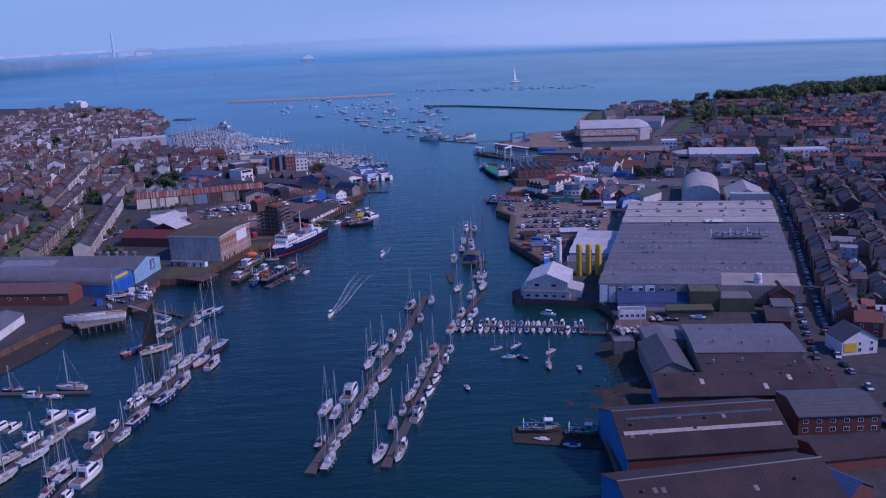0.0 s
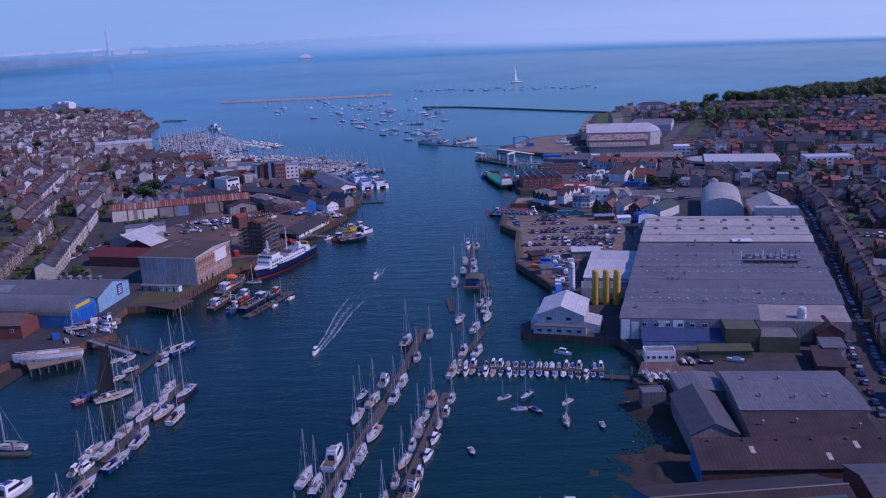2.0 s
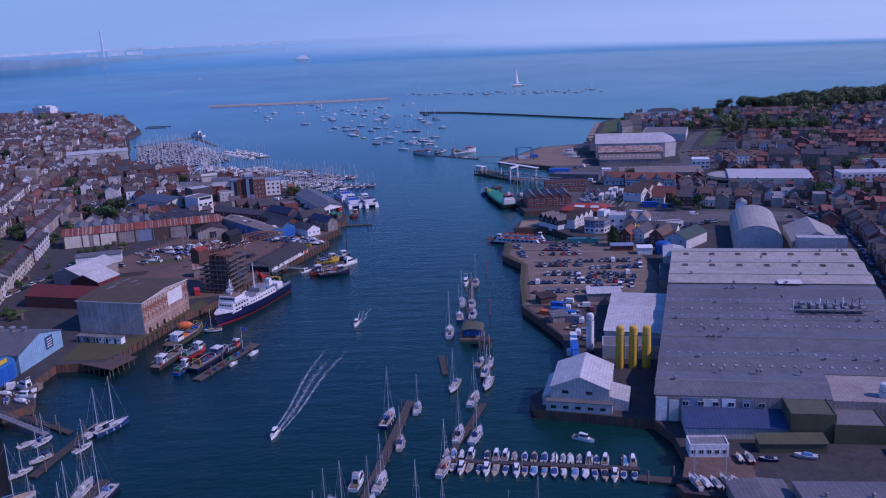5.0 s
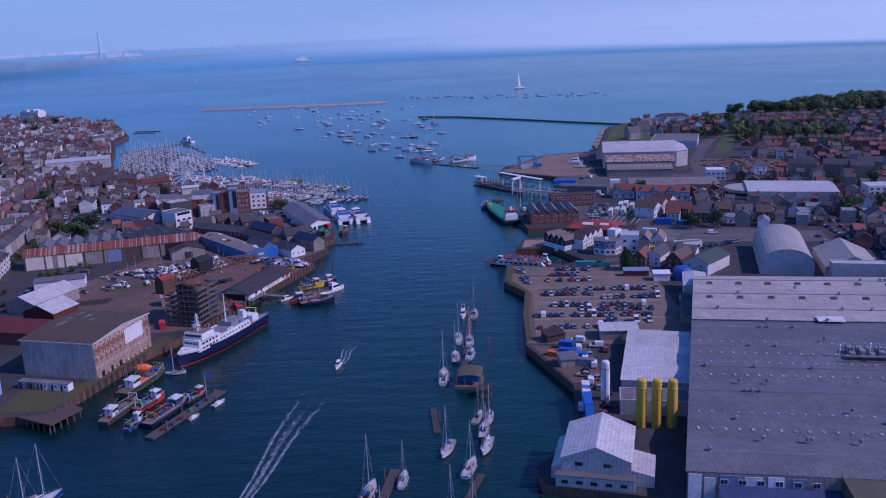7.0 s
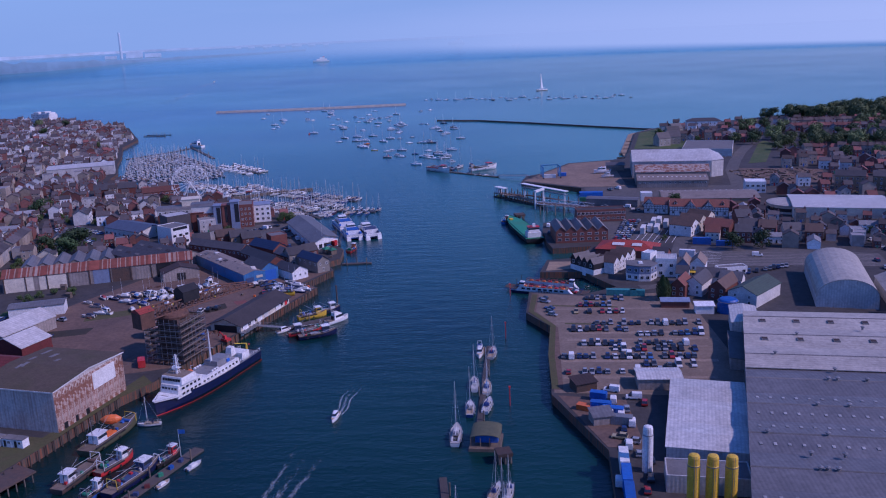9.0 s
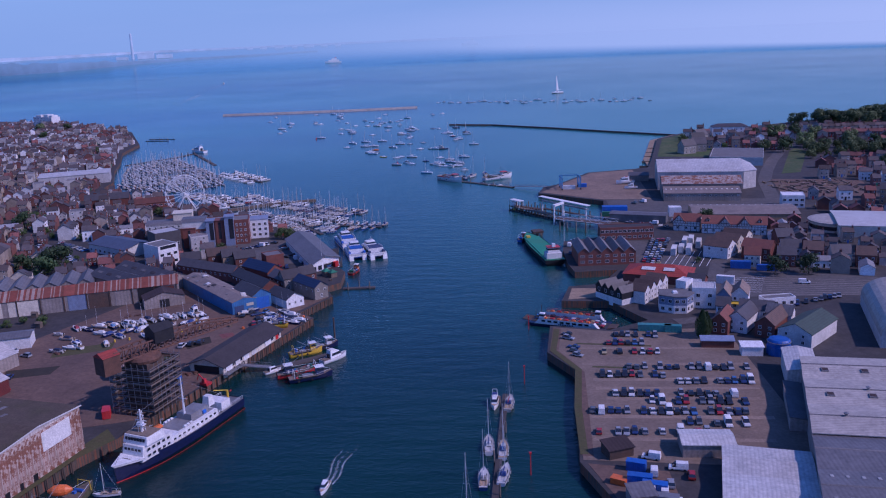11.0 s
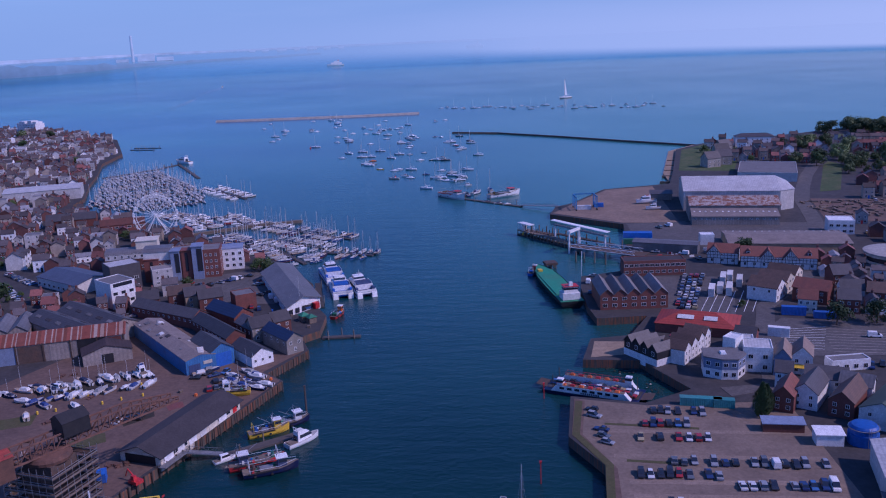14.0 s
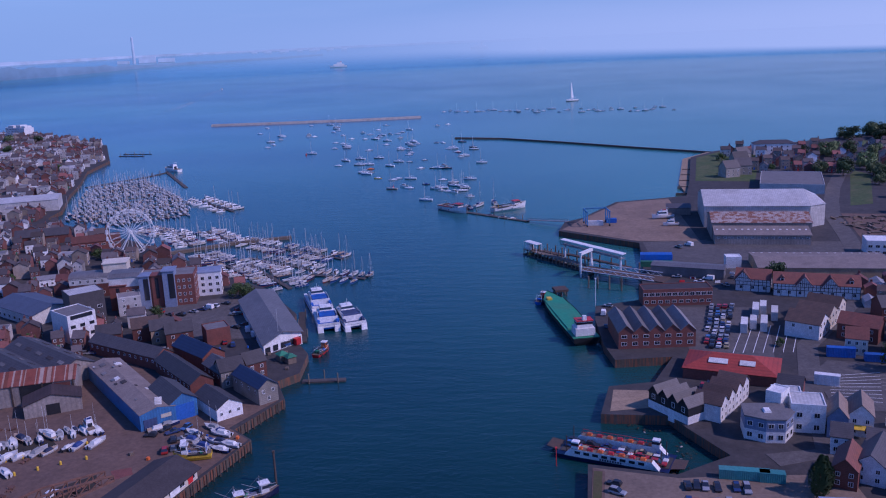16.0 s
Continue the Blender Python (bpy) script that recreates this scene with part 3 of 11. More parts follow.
def building(name, label, category, cx, cy, lx, ly, rot, h, rise=2.0, kind="gable", ridge="x", wall=BRICK, roof=SLATE, n=1,
             over=0.35, win=(), z=G, group="", lights=(), frame_mat=WHITE, thick=0.22, door=None):
    """A house, shed or hall: walls up to the roof's line, a roof with thickness and eaves, windows, roof lights.
    h: eaves above the ground; lights: (share across, count, width, length) of panes set on the roof."""
    turn = 0 if ridge == "x" else 90
    TAKEN.append((cx, cy, lx / 2, ly / 2, radians(rot)))
    length, w = (lx, ly) if ridge == "x" else (ly, lx)
    ob = None
    s = Shape()
    T = pose(0, 0, 0, 0, 0, turn)

    def put(a, b, zz):
        return T @ Vector((a, b, zz))
    if kind == "hip":
        s.box(-lx / 2, lx / 2, -ly / 2, ly / 2, -1.5, h)
        ob = thing(name, s, wall, at(cx, cy, z, rot), label, category, group)
        r = Shape()
        hl, hw = length / 2 + over, w / 2 + over
        k = max(hl - hw, 0.3)
        c = [put(-hl, -hw, h), put(hl, -hw, h), put(hl, hw, h), put(-hl, hw, h)]
        e = [p + Vector((0, 0, thick)) for p in c]
        a, b = put(-k, 0, h + rise), put(k, 0, h + rise)
        r.face(c[::-1])
        for i in range(4):
            r.face((c[i], c[(i + 1) % 4], e[(i + 1) % 4], e[i]))
        r.face((e[0], e[1], b, a)), r.face((e[2], e[3], a, b)), r.face((e[1], e[2], b)), r.face((e[3], e[0], a))
        part("roof", r, roof, ob)
        line = [(-w / 2, h), (0, h + rise), (w / 2, h)]
    else:
        line = outline(kind, w, h, rise, n)
        for side in (-1, 1):
            ring = [put(side * length / 2, -w / 2, -1.5), *(put(side * length / 2, a, b) for a, b in line), put(side * length / 2, w / 2, -1.5)]
            s.face(ring if side < 0 else ring[::-1])
        for b, hh in ((-w / 2, line[0][1]), (w / 2, line[-1][1])):
            ring = [put(-length / 2, b, -1.5), put(length / 2, b, -1.5), put(length / 2, b, hh), put(-length / 2, b, hh)]
            s.face(ring if b < 0 else ring[::-1])
        if kind == "flat":
            p = 0.5
            for x0, x1, y0, y1 in ((-lx / 2, lx / 2, -ly / 2, -ly / 2 + 0.3), (-lx / 2, lx / 2, ly / 2 - 0.3, ly / 2),
                                   (-lx / 2, -lx / 2 + 0.3, -ly / 2 + 0.3, ly / 2 - 0.3), (lx / 2 - 0.3, lx / 2, -ly / 2 + 0.3, ly / 2 - 0.3)):
                s.box(x0, x1, y0, y1, h - 0.01, h + p)
        ob = thing(name, s, wall, at(cx, cy, z, rot), label, category, group)
        o, hl = (over, length / 2 + over) if kind != "flat" else (-0.31, length / 2 - 0.31)
        step = len(line) - 1 if n == 1 or kind not in ("gable", "saw") else 2
        for i in range(0, len(line) - 1, step):
            pts = list(line[i:i + step + 1])
            if kind == "flat":
                pts = [(-w / 2 - o, h), (w / 2 + o, h)]
            if kind != "flat" and i == 0:
                pts[0] = tuple(Vector(pts[0]) + (Vector(pts[0]) - Vector(pts[1])).normalized() * o)
            if kind != "flat" and i + step == len(line) - 1:
                pts[-1] = tuple(Vector(pts[-1]) + (Vector(pts[-1]) - Vector(pts[-2])).normalized() * o)
            ring = pts + [(p, q + thick) for p, q in pts[::-1]]
            r = Shape().hexa([put(hl, p, q) for p, q in ring], [put(-hl, p, q) for p, q in ring])
            part("roof" if step > 2 or n == 1 else "roof_bay", r, roof, ob)
    window_rows(ob, lx, ly, win, frame_mat)
    for share, count, pw, pl in lights:
        b = (share - 0.5) * w
        zz = 0.0
        for (a0, b0), (a1, b1) in zip(line, line[1:]):
            if a0 <= b <= a1 and a1 > a0:
                zz, tilt = b0 + (b1 - b0) * (b - a0) / (a1 - a0), math.degrees(math.atan2(b1 - b0, a1 - a0))
        key = ("light", round(pw, 1), round(pl, 1))
        if key not in WINDOWS:
            WINDOWS[key] = Shape().box(-pw / 2, pw / 2, -pl / 2, pl / 2, 0, 0.16).mesh("roof_light", PALE)
        for i in range(count):
            a = -length / 2 + length * (i + 0.5) / count
            part("roof_light", WINDOWS[key], None, ob, m=T @ pose(a, b, zz + thick, tilt, 0, 0))
    if door:
        side, w_, h_, dm = door
        m = {"s": at(0, -ly / 2, 0), "n": at(0, ly / 2, 0, 180), "e": at(lx / 2, 0, 0, 90), "w": at(-lx / 2, 0, 0, -90)}[side]
        part("door", Shape().box(-w_ / 2, w_ / 2, -0.1, 0.05, 0, h_), dm, ob, m=m)
    return ob


def sheet(name, pts, mat, z, label, category="ground", kind="structure", deep=0.0):
    """A flat patch with a rim, its corners listed anticlockwise."""
    s = Shape()
    if deep:
        s.hexa([(x, y, z - deep) for x, y in pts], [(x, y, z) for x, y in pts])
    else:
        s.hexa([(x, y, z - 0.3) for x, y in pts], [(x, y, z) for x, y in pts])
    return thing(name, s, mat, Matrix.Identity(4), label, category, kind=kind)


def strip(pts, width):
    """The corners of a band of that width along a line."""
    l, r = [], []
    for i, p in enumerate(pts):
        a, b = Vector(pts[max(i - 1, 0)]), Vector(pts[min(i + 1, len(pts) - 1)])
        d = (b - a).normalized()
        q = Vector((-d.y, d.x)) * width / 2
        l.append(tuple(Vector(p) + q)), r.append(tuple(Vector(p) - q))
    return r + l[::-1]


def heading(a, b):
    """The turn that points +y from a to b."""
    return math.degrees(math.atan2(-(b[0] - a[0]), b[1] - a[1]))


def inside(x, y, ring):
    k = False
    for (x0, y0), (x1, y1) in zip(ring, ring[1:] + ring[:1]):
        if (y0 > y) != (y1 > y) and x < x0 + (y - y0) * (x1 - x0) / (y1 - y0):
            k = not k
    return k


def vacant(x, y, gap):
    """Whether a spot is clear of the footprints so far."""
    for cx, cy, hx, hy, r in TAKEN:
        dx, dy = x - cx, y - cy
        if abs(dx) + abs(dy) < 140:
            a, b = dx * math.cos(r) + dy * math.sin(r), dy * math.cos(r) - dx * math.sin(r)
            if abs(a) < hx + gap and abs(b) < hy + gap:
                return False
    return True


def keep(x, y, hx, hy, rot=0.0):
    TAKEN.append((x, y, hx, hy, radians(rot)))

# ---- sea, land and distance ----


def far_height(r):
    """The sheet of the sea lifts gently in the far distance, so that its rim stands where the true far shore would."""
    u = max(0.0, (r - 3400) / 1450)
    true = r + 9100 * u ** 3
    return 113.5 * (1 - r / true)


def sea():
    s, rings = Shape(), [60, 150, 300, 500, 800, 1200, 1700, 2300, 2900, 3400, 3600, 3800, 4000, 4150, 4300, 4450, 4600, 4700, 4790, 4850]
    k = 96
    s.v.append((0, 0, 0))
    for r in rings:
        s.v += [(r * math.cos(6.283185 * i / k), r * math.sin(6.283185 * i / k), far_height(r)) for i in range(k)]
    s.f += [(0, 1 + i, 1 + (i + 1) % k) for i in range(k)]
    for j in range(len(rings) - 1):
        for i in range(k):
            a, b = 1 + j * k + i, 1 + j * k + (i + 1) % k
            s.f.append((a, a + k, b + k, b))
    s.m = [0] * len(s.f)
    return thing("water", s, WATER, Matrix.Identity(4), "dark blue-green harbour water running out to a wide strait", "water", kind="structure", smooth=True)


sea()
WEST = [(-2600, 100), (-270, 140), (-205, 240), (-178, 285), (-166, 330), (-160, 341), (-146, 352), (-134, 364), (-143, 385), (-142, 398), (-125, 400),
        (-119, 421), (-111, 452), (-104, 465), (-86, 516), (-67, 572), (-74, 579), (-64, 601), (-70, 616), (-64, 623), (-65, 642),
        (-78, 667), (-80, 690), (-104, 731), (-130, 753), (-162, 789), (-194, 825), (-280, 893), (-304, 915), (-308, 945), (-334, 1010),
        (-352, 1066), (-381, 1142), (-392, 1218), (-459, 1363), (-563, 1461), (-637, 1529), (-721, 1590), (-1100, 1720), (-2600, 1900)]
EAST = [(36, -150), (36, 192), (39, 200), (39, 230), (58, 233), (64, 250), (65, 272), (64, 294), (55, 297), (54, 301), (60, 302), (60, 328), (57, 337), (24, 347),
        (23, 356), (37, 372), (40, 408), (28, 446), (33, 510), (25, 527), (28, 555), (50, 549), (66, 559), (58, 576), (55, 584), (35, 586),
        (40, 607), (55, 610), (65, 632), (45, 630), (43, 645), (43, 673), (45, 691), (68, 700), (70, 731), (75, 754), (80, 799), (40, 833), (45, 856),
        (56, 866), (83, 914), (118, 924), (132, 929), (144, 978), (172, 1104), (202, 1139), (250, 1162), (323, 1200), (368, 1224), (700, 1290),
        (2600, 1500), (2600, -150)]
for name, pts, flip in (("ground_west", WEST, False), ("ground_east", EAST, True)):
    ring = pts[::-1] if flip else pts
    area = sum(a[0] * b[1] - b[0] * a[1] for a, b in zip(ring, ring[1:] + ring[:1]))
    ring = ring if area > 0 else ring[::-1]
    thing(name, Shape().face([(x, y, G) for x, y in ring]), ASPHALT, Matrix.Identity(4), "worn grey asphalt and bare ground of the waterfront town", "ground", kind="structure")
    w = Shape()
    for a, b in zip(ring, ring[1:] + ring[:1]):
        w.face([(*a, -3), (*b, -3), (*b, G), (*a, G)])
    thing("quay_wall_" + name[7:], w, QUAY, Matrix.Identity(4), "stained dark quay wall with weed at the waterline", "quay wall", kind="structure")

# yards, roads and open ground
sheet("yard", [(-125, 470), (-100, 478), (-87, 518), (-68, 572), (-76, 580), (-66, 600), (-98, 604), (-134, 642), (-152, 604), (-178, 545), (-170, 490)], EARTH, G + 0.05, "bare reddish earth boatyard with tyre tracks")
sheet("yard", [(-142, 402), (-125, 402), (-119, 421), (-111, 452), (-104.6, 464), (-110, 471), (-117, 442), (-123, 424), (-142, 428)], SCRUB, G + 0.06, "rough grass strip beside the quay")
sheet("car_park", [(29, 447), (92, 440), (92, 548), (66, 548), (50, 547), (29, 553), (26, 528), (34, 510)], GRAVEL, G + 0.05, "pale gravel car park with worn bays")
sheet("yard", [(40, 410), (50, 408), (50, 440), (30, 445)], EARTH, G + 0.06, "rubble-strewn works yard")
sheet("car_park", [(70, 622), (96, 618), (112, 684), (78, 688)], TARMAC, G + 0.06, "tarmac lorry and car park by the ferry berth")
sheet("yard", [(80, 803.5), (112, 800), (118, 920), (84, 911), (92, 860)], YARDSAND, G + 0.07, "trodden brown apron before the hangar")
sheet("yard", [(42, 836), (80, 803), (100, 800), (92, 860), (92, 910), (84, 910), (58, 866)], YARDSAND, G + 0.05, "sandy boatyard hardstanding")
sheet("yard", [(80, 745), (112, 742), (116, 802), (82, 800)], TARMAC, G + 0.05, "concrete apron of the ferry berth")
sheet("grass", [(150, 985), (190, 975), (235, 1120), (205, 1135), (176, 1100)], GRASS, G + 0.05, "seafront lawn with paths", "grass")
sheet("yard", [(56, 303), (74, 301), (76, 313), (60, 315)], EARTH, G + 0.06, "reddish earth boat yard beside the works")
sheet("grass", [(306, 756), (336, 738), (356, 780), (320, 793)], GRASS, G + 0.05, "yellowing mown playing field", "grass")
sheet("grass", [(29, 553), (26, 528), (34, 508), (29, 449), (32, 449), (36, 508), (29, 528), (32, 551)][::-1], EARTH, G + 0.08, "rough earth and scrub edge of the car park", "grass")
sheet("grass", [(220, 880), (235, 884), (276, 989), (272, 1008), (262, 990)], GRASS, G + 0.05, "mown green verge beside the road", "grass")
sheet("grass", [(280, 977), (293, 990), (304, 1027), (283, 1018)], GRASS, G + 0.05, "small green beside the seaside road", "grass")
for a, b in (((36, 534.8), (62, 530.6)), ((39, 512.3), (53, 510.1))):
    sheet("grass", strip([a, b], 1.3), SCRUB, G + 0.09, "thin scrub strip between the parking rows", "grass")
sheet("grass", strip([(30.2, 551), (27.2, 528), (34.2, 510), (31, 480), (29.6, 450)], 2.2), SCRUB, G + 0.10, "yellowing scrub along the car park's edge", "grass")
sheet("beach", [(38, 588), (50, 590), (52, 603), (41, 604)], SAND, G + 0.05, "trodden sandy spit beside the waterside houses", "beach")
sheet("car_park", [(104, 593), (108, 585), (149, 584), (192, 577), (196, 600), (159, 614), (115, 626), (106, 614)], TARMAC, G + 0.07, "grey tarmac car park with marked bays")
sheet("yard", [(192, 790), (250, 786), (262, 846), (206, 858)], EARTH, G + 0.06, "rough timber yard strewn with debris")
sheet("yard", [(120, 700), (158, 690), (172, 740), (182, 790), (112, 800), (112, 742)], TARMAC, G + 0.055, "worn pale tarmac yard behind the timbered hotel")
sheet("beach", [(134, 930), (150, 985), (176, 1102), (203, 1137), (250, 1162), (246, 1168), (196, 1146), (166, 1108), (138, 985)], SAND, 1.2, "narrow shingle beach below the sea wall", "beach", deep=2)
sheet("foreshore", [(-182, 286), (-166, 283), (-158, 310), (-155, 338), (-165, 342)], MUD, 0.4, "muddy shore strewn with stones", "foreshore", deep=2)


def mud_shore():
    """A weedy mud bank that slopes from the wall into the water, with two lobes and a mound under the hut."""
    s, nx, ny = Shape(), 70, 96
    marks = ((228, 25), (238, 25), (245, 25), (256, 23), (262, 8), (270, 10), (280, 16), (292, 15), (299, 12), (304, 8))
    for j in range(ny + 1):
        y = 226 + 78 * j / ny
        for (y0, r0), (y1, r1) in zip(marks, marks[1:]):
            if y0 <= y <= y1 or y < marks[0][0]:
                reach = r0 + (r1 - r0) * max(0, y - y0) / (y1 - y0)
                break
        for i in range(nx + 1):
            x = 32 + 36 * i / nx
            d = 65.5 - x
            rough = noise.fractal((x * .16, y * .16, 3.0), 1.0, 2.0, 4) * .75 + .18 * noise.noise((x * 1.1, y * 1.1, 0))
            z = 1.5 * (1 - d / reach) + rough * min(1, max(.15, d / 6)) + 1.75 * math.exp(-((x - 57.5) / 7) ** 4 - ((y - 284) / 7) ** 4)
            s.v.append((x, y, max(-2.5, min(2.93, z))))
    for j in range(ny):
        for i in range(nx):
            c = j * (nx + 1) + i
            s.face_of((c, c + 1, c + nx + 2, c + nx + 1))
    return thing("foreshore", s, MUD, Matrix.Identity(4), "dark weedy mud and rubble bank sloping into the water", "foreshore", kind="structure", smooth=True)


mud_shore()
ROAD_E = [(207, 640), (205, 565), (197, 532), (171, 440), (142, 346), (127, 294), (119.5, 265), (118.5, 240), (121, 190)]
sheet("road", strip([(119.5, 265), (127, 258), (142, 250), (170, 245)], 7), ASPHALT, G + 0.10, "grey side street by the public house", "road")
sheet("road", strip(ROAD_E, 10), ASPHALT, G + 0.08, "grey residential street lined with parked cars", "road")
sheet("road", strip([(150, 640), (162, 693), (171, 733), (188, 801), (199, 852), (214, 895), (232, 941), (252, 985), (269, 1020), (300, 1062), (345, 1090)], 9), TARMAC, G + 0.09, "tarmac road past the hangar", "road")
sheet("road", strip([(76, 556), (92, 560), (101, 600), (113, 640), (146, 686), (190, 700)], 7), TARMAC, G + 0.10, "tarmac street through the old village", "road")
sheet("road", strip([(-215, 420), (-190, 480), (-215, 600), (-230, 720), (-262, 830), (-330, 960)], 7), ASPHALT, G + 0.08, "narrow grey town street", "road")


def bank(name, pts, width, top, mat, label):
    """A rubble breakwater with sloping sides along a line."""
    s = Shape()
    low, high = strip(pts, width), strip(pts, width * 0.4)
    s.hexa([(x, y, -2) for x, y in low], [(x, y, top) for x, y in high])
    return thing(name, s, mat, Matrix.Identity(4), label, "breakwater", kind="structure")


bank("breakwater", [(-404, 1592), (-300, 1590), (-200, 1592), (-102, 1603)], 16, 2.6, STONE, "long pale rubble breakwater standing in open water")
bank("breakwater", [(-41, 1329), (12, 1307), (76, 1254), (140, 1195), (205, 1139)], 5, 1.7, DARKSTEEL, "dark curved harbour breakwater")


def far_point(r, bearing, z=0.0):
    return (r * math.sin(radians(bearing)), r * math.cos(radians(bearing)), far_height(r) + z)


def coast(name, rows, mat, label):
    """A strip of far land: (bearing, distance, height)."""
    s = Shape()
    for (b0, r0, h0), (b1, r1, h1) in zip(rows, rows[1:]):
        k = 14
        for i in range(k):
            u, v = i / k, (i + 1) / k
            pa, pb = b0 + (b1 - b0) * u, b0 + (b1 - b0) * v
            ra, rb = r0 + (r1 - r0) * u, r0 + (r1 - r0) * v
            ha = (h0 + (h1 - h0) * u) * (0.9 + 0.35 * noise.noise((pa * 1.7, 0, 0)))
            hb = (h0 + (h1 - h0) * v) * (0.9 + 0.35 * noise.noise((pb * 1.7, 0, 0)))
            s.hexa((far_point(ra, pa, -4), far_point(rb, pb, -4), far_point(rb + 5, pb, -4), far_point(ra + 5, pa, -4)),
                   (far_point(ra, pa, ha), far_point(rb, pb, hb), far_point(rb + 5, pb, hb), far_point(ra + 5, pa, ha)))
    return thing(name, s, mat, Matrix.Identity(4), label, "coast", kind="structure")


# aerial haze is put into the base colours of the far land
HAZELAND = paint("haze_tinted_far_land", (0.62, 0.66, 0.72), (0.55, 0.60, 0.68), 0.5, rough=1.0, scale=0.002, jitter=0)
NEARLAND = paint("haze_tinted_wooded_shore", (0.16, 0.26, 0.36), (0.13, 0.21, 0.31), 0.5, rough=1.0, scale=0.002, jitter=0)
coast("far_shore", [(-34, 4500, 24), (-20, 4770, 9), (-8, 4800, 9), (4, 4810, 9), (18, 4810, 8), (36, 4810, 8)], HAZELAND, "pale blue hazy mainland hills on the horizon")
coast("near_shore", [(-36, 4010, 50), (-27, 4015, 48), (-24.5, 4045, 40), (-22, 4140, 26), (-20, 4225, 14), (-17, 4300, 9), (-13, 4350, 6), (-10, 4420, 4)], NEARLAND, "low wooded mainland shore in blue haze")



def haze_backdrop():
    """An added glowing sheet for haze over the far strait, thickest at the horizon."""
    m = bpy.data.materials.new("glowing_haze_sheet")
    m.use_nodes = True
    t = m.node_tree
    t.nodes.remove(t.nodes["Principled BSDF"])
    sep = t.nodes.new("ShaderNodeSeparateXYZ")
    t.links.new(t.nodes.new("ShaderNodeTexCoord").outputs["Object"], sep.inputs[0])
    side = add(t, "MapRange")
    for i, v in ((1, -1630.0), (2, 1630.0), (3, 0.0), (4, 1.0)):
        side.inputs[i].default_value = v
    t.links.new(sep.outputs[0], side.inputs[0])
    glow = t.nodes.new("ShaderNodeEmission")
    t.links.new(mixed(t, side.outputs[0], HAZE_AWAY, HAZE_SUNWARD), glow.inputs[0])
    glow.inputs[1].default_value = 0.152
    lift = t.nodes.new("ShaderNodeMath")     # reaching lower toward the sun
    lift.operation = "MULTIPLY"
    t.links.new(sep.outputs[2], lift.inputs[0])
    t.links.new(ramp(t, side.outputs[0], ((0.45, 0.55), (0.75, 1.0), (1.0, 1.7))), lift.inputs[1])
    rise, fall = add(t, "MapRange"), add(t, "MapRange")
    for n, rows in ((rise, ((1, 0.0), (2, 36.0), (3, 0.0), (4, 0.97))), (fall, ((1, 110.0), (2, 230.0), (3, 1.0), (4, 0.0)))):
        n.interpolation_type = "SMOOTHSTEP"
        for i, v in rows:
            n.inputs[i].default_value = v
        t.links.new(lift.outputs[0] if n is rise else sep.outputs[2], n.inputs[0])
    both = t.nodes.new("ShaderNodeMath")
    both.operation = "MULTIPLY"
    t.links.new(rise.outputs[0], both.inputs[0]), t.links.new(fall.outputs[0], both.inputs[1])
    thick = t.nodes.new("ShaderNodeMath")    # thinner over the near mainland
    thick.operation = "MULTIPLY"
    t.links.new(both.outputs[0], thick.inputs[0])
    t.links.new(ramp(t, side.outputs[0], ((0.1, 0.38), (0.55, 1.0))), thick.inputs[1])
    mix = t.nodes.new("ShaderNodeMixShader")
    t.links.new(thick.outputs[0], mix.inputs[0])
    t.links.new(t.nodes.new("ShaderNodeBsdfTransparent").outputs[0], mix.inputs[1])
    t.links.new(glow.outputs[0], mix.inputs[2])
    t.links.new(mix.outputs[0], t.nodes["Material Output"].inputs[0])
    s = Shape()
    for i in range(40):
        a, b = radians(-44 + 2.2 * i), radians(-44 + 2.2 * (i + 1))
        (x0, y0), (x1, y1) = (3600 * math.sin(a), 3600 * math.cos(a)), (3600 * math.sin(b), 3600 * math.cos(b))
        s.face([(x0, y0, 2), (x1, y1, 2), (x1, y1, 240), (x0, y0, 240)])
    return thing("backdrop_haze", s, m, Matrix.Identity(4), "added glowing sheet of pale blue haze before the far strait", "backdrop", kind="structure")


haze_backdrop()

# ---- boats, cars, trees and houses that repeat ----


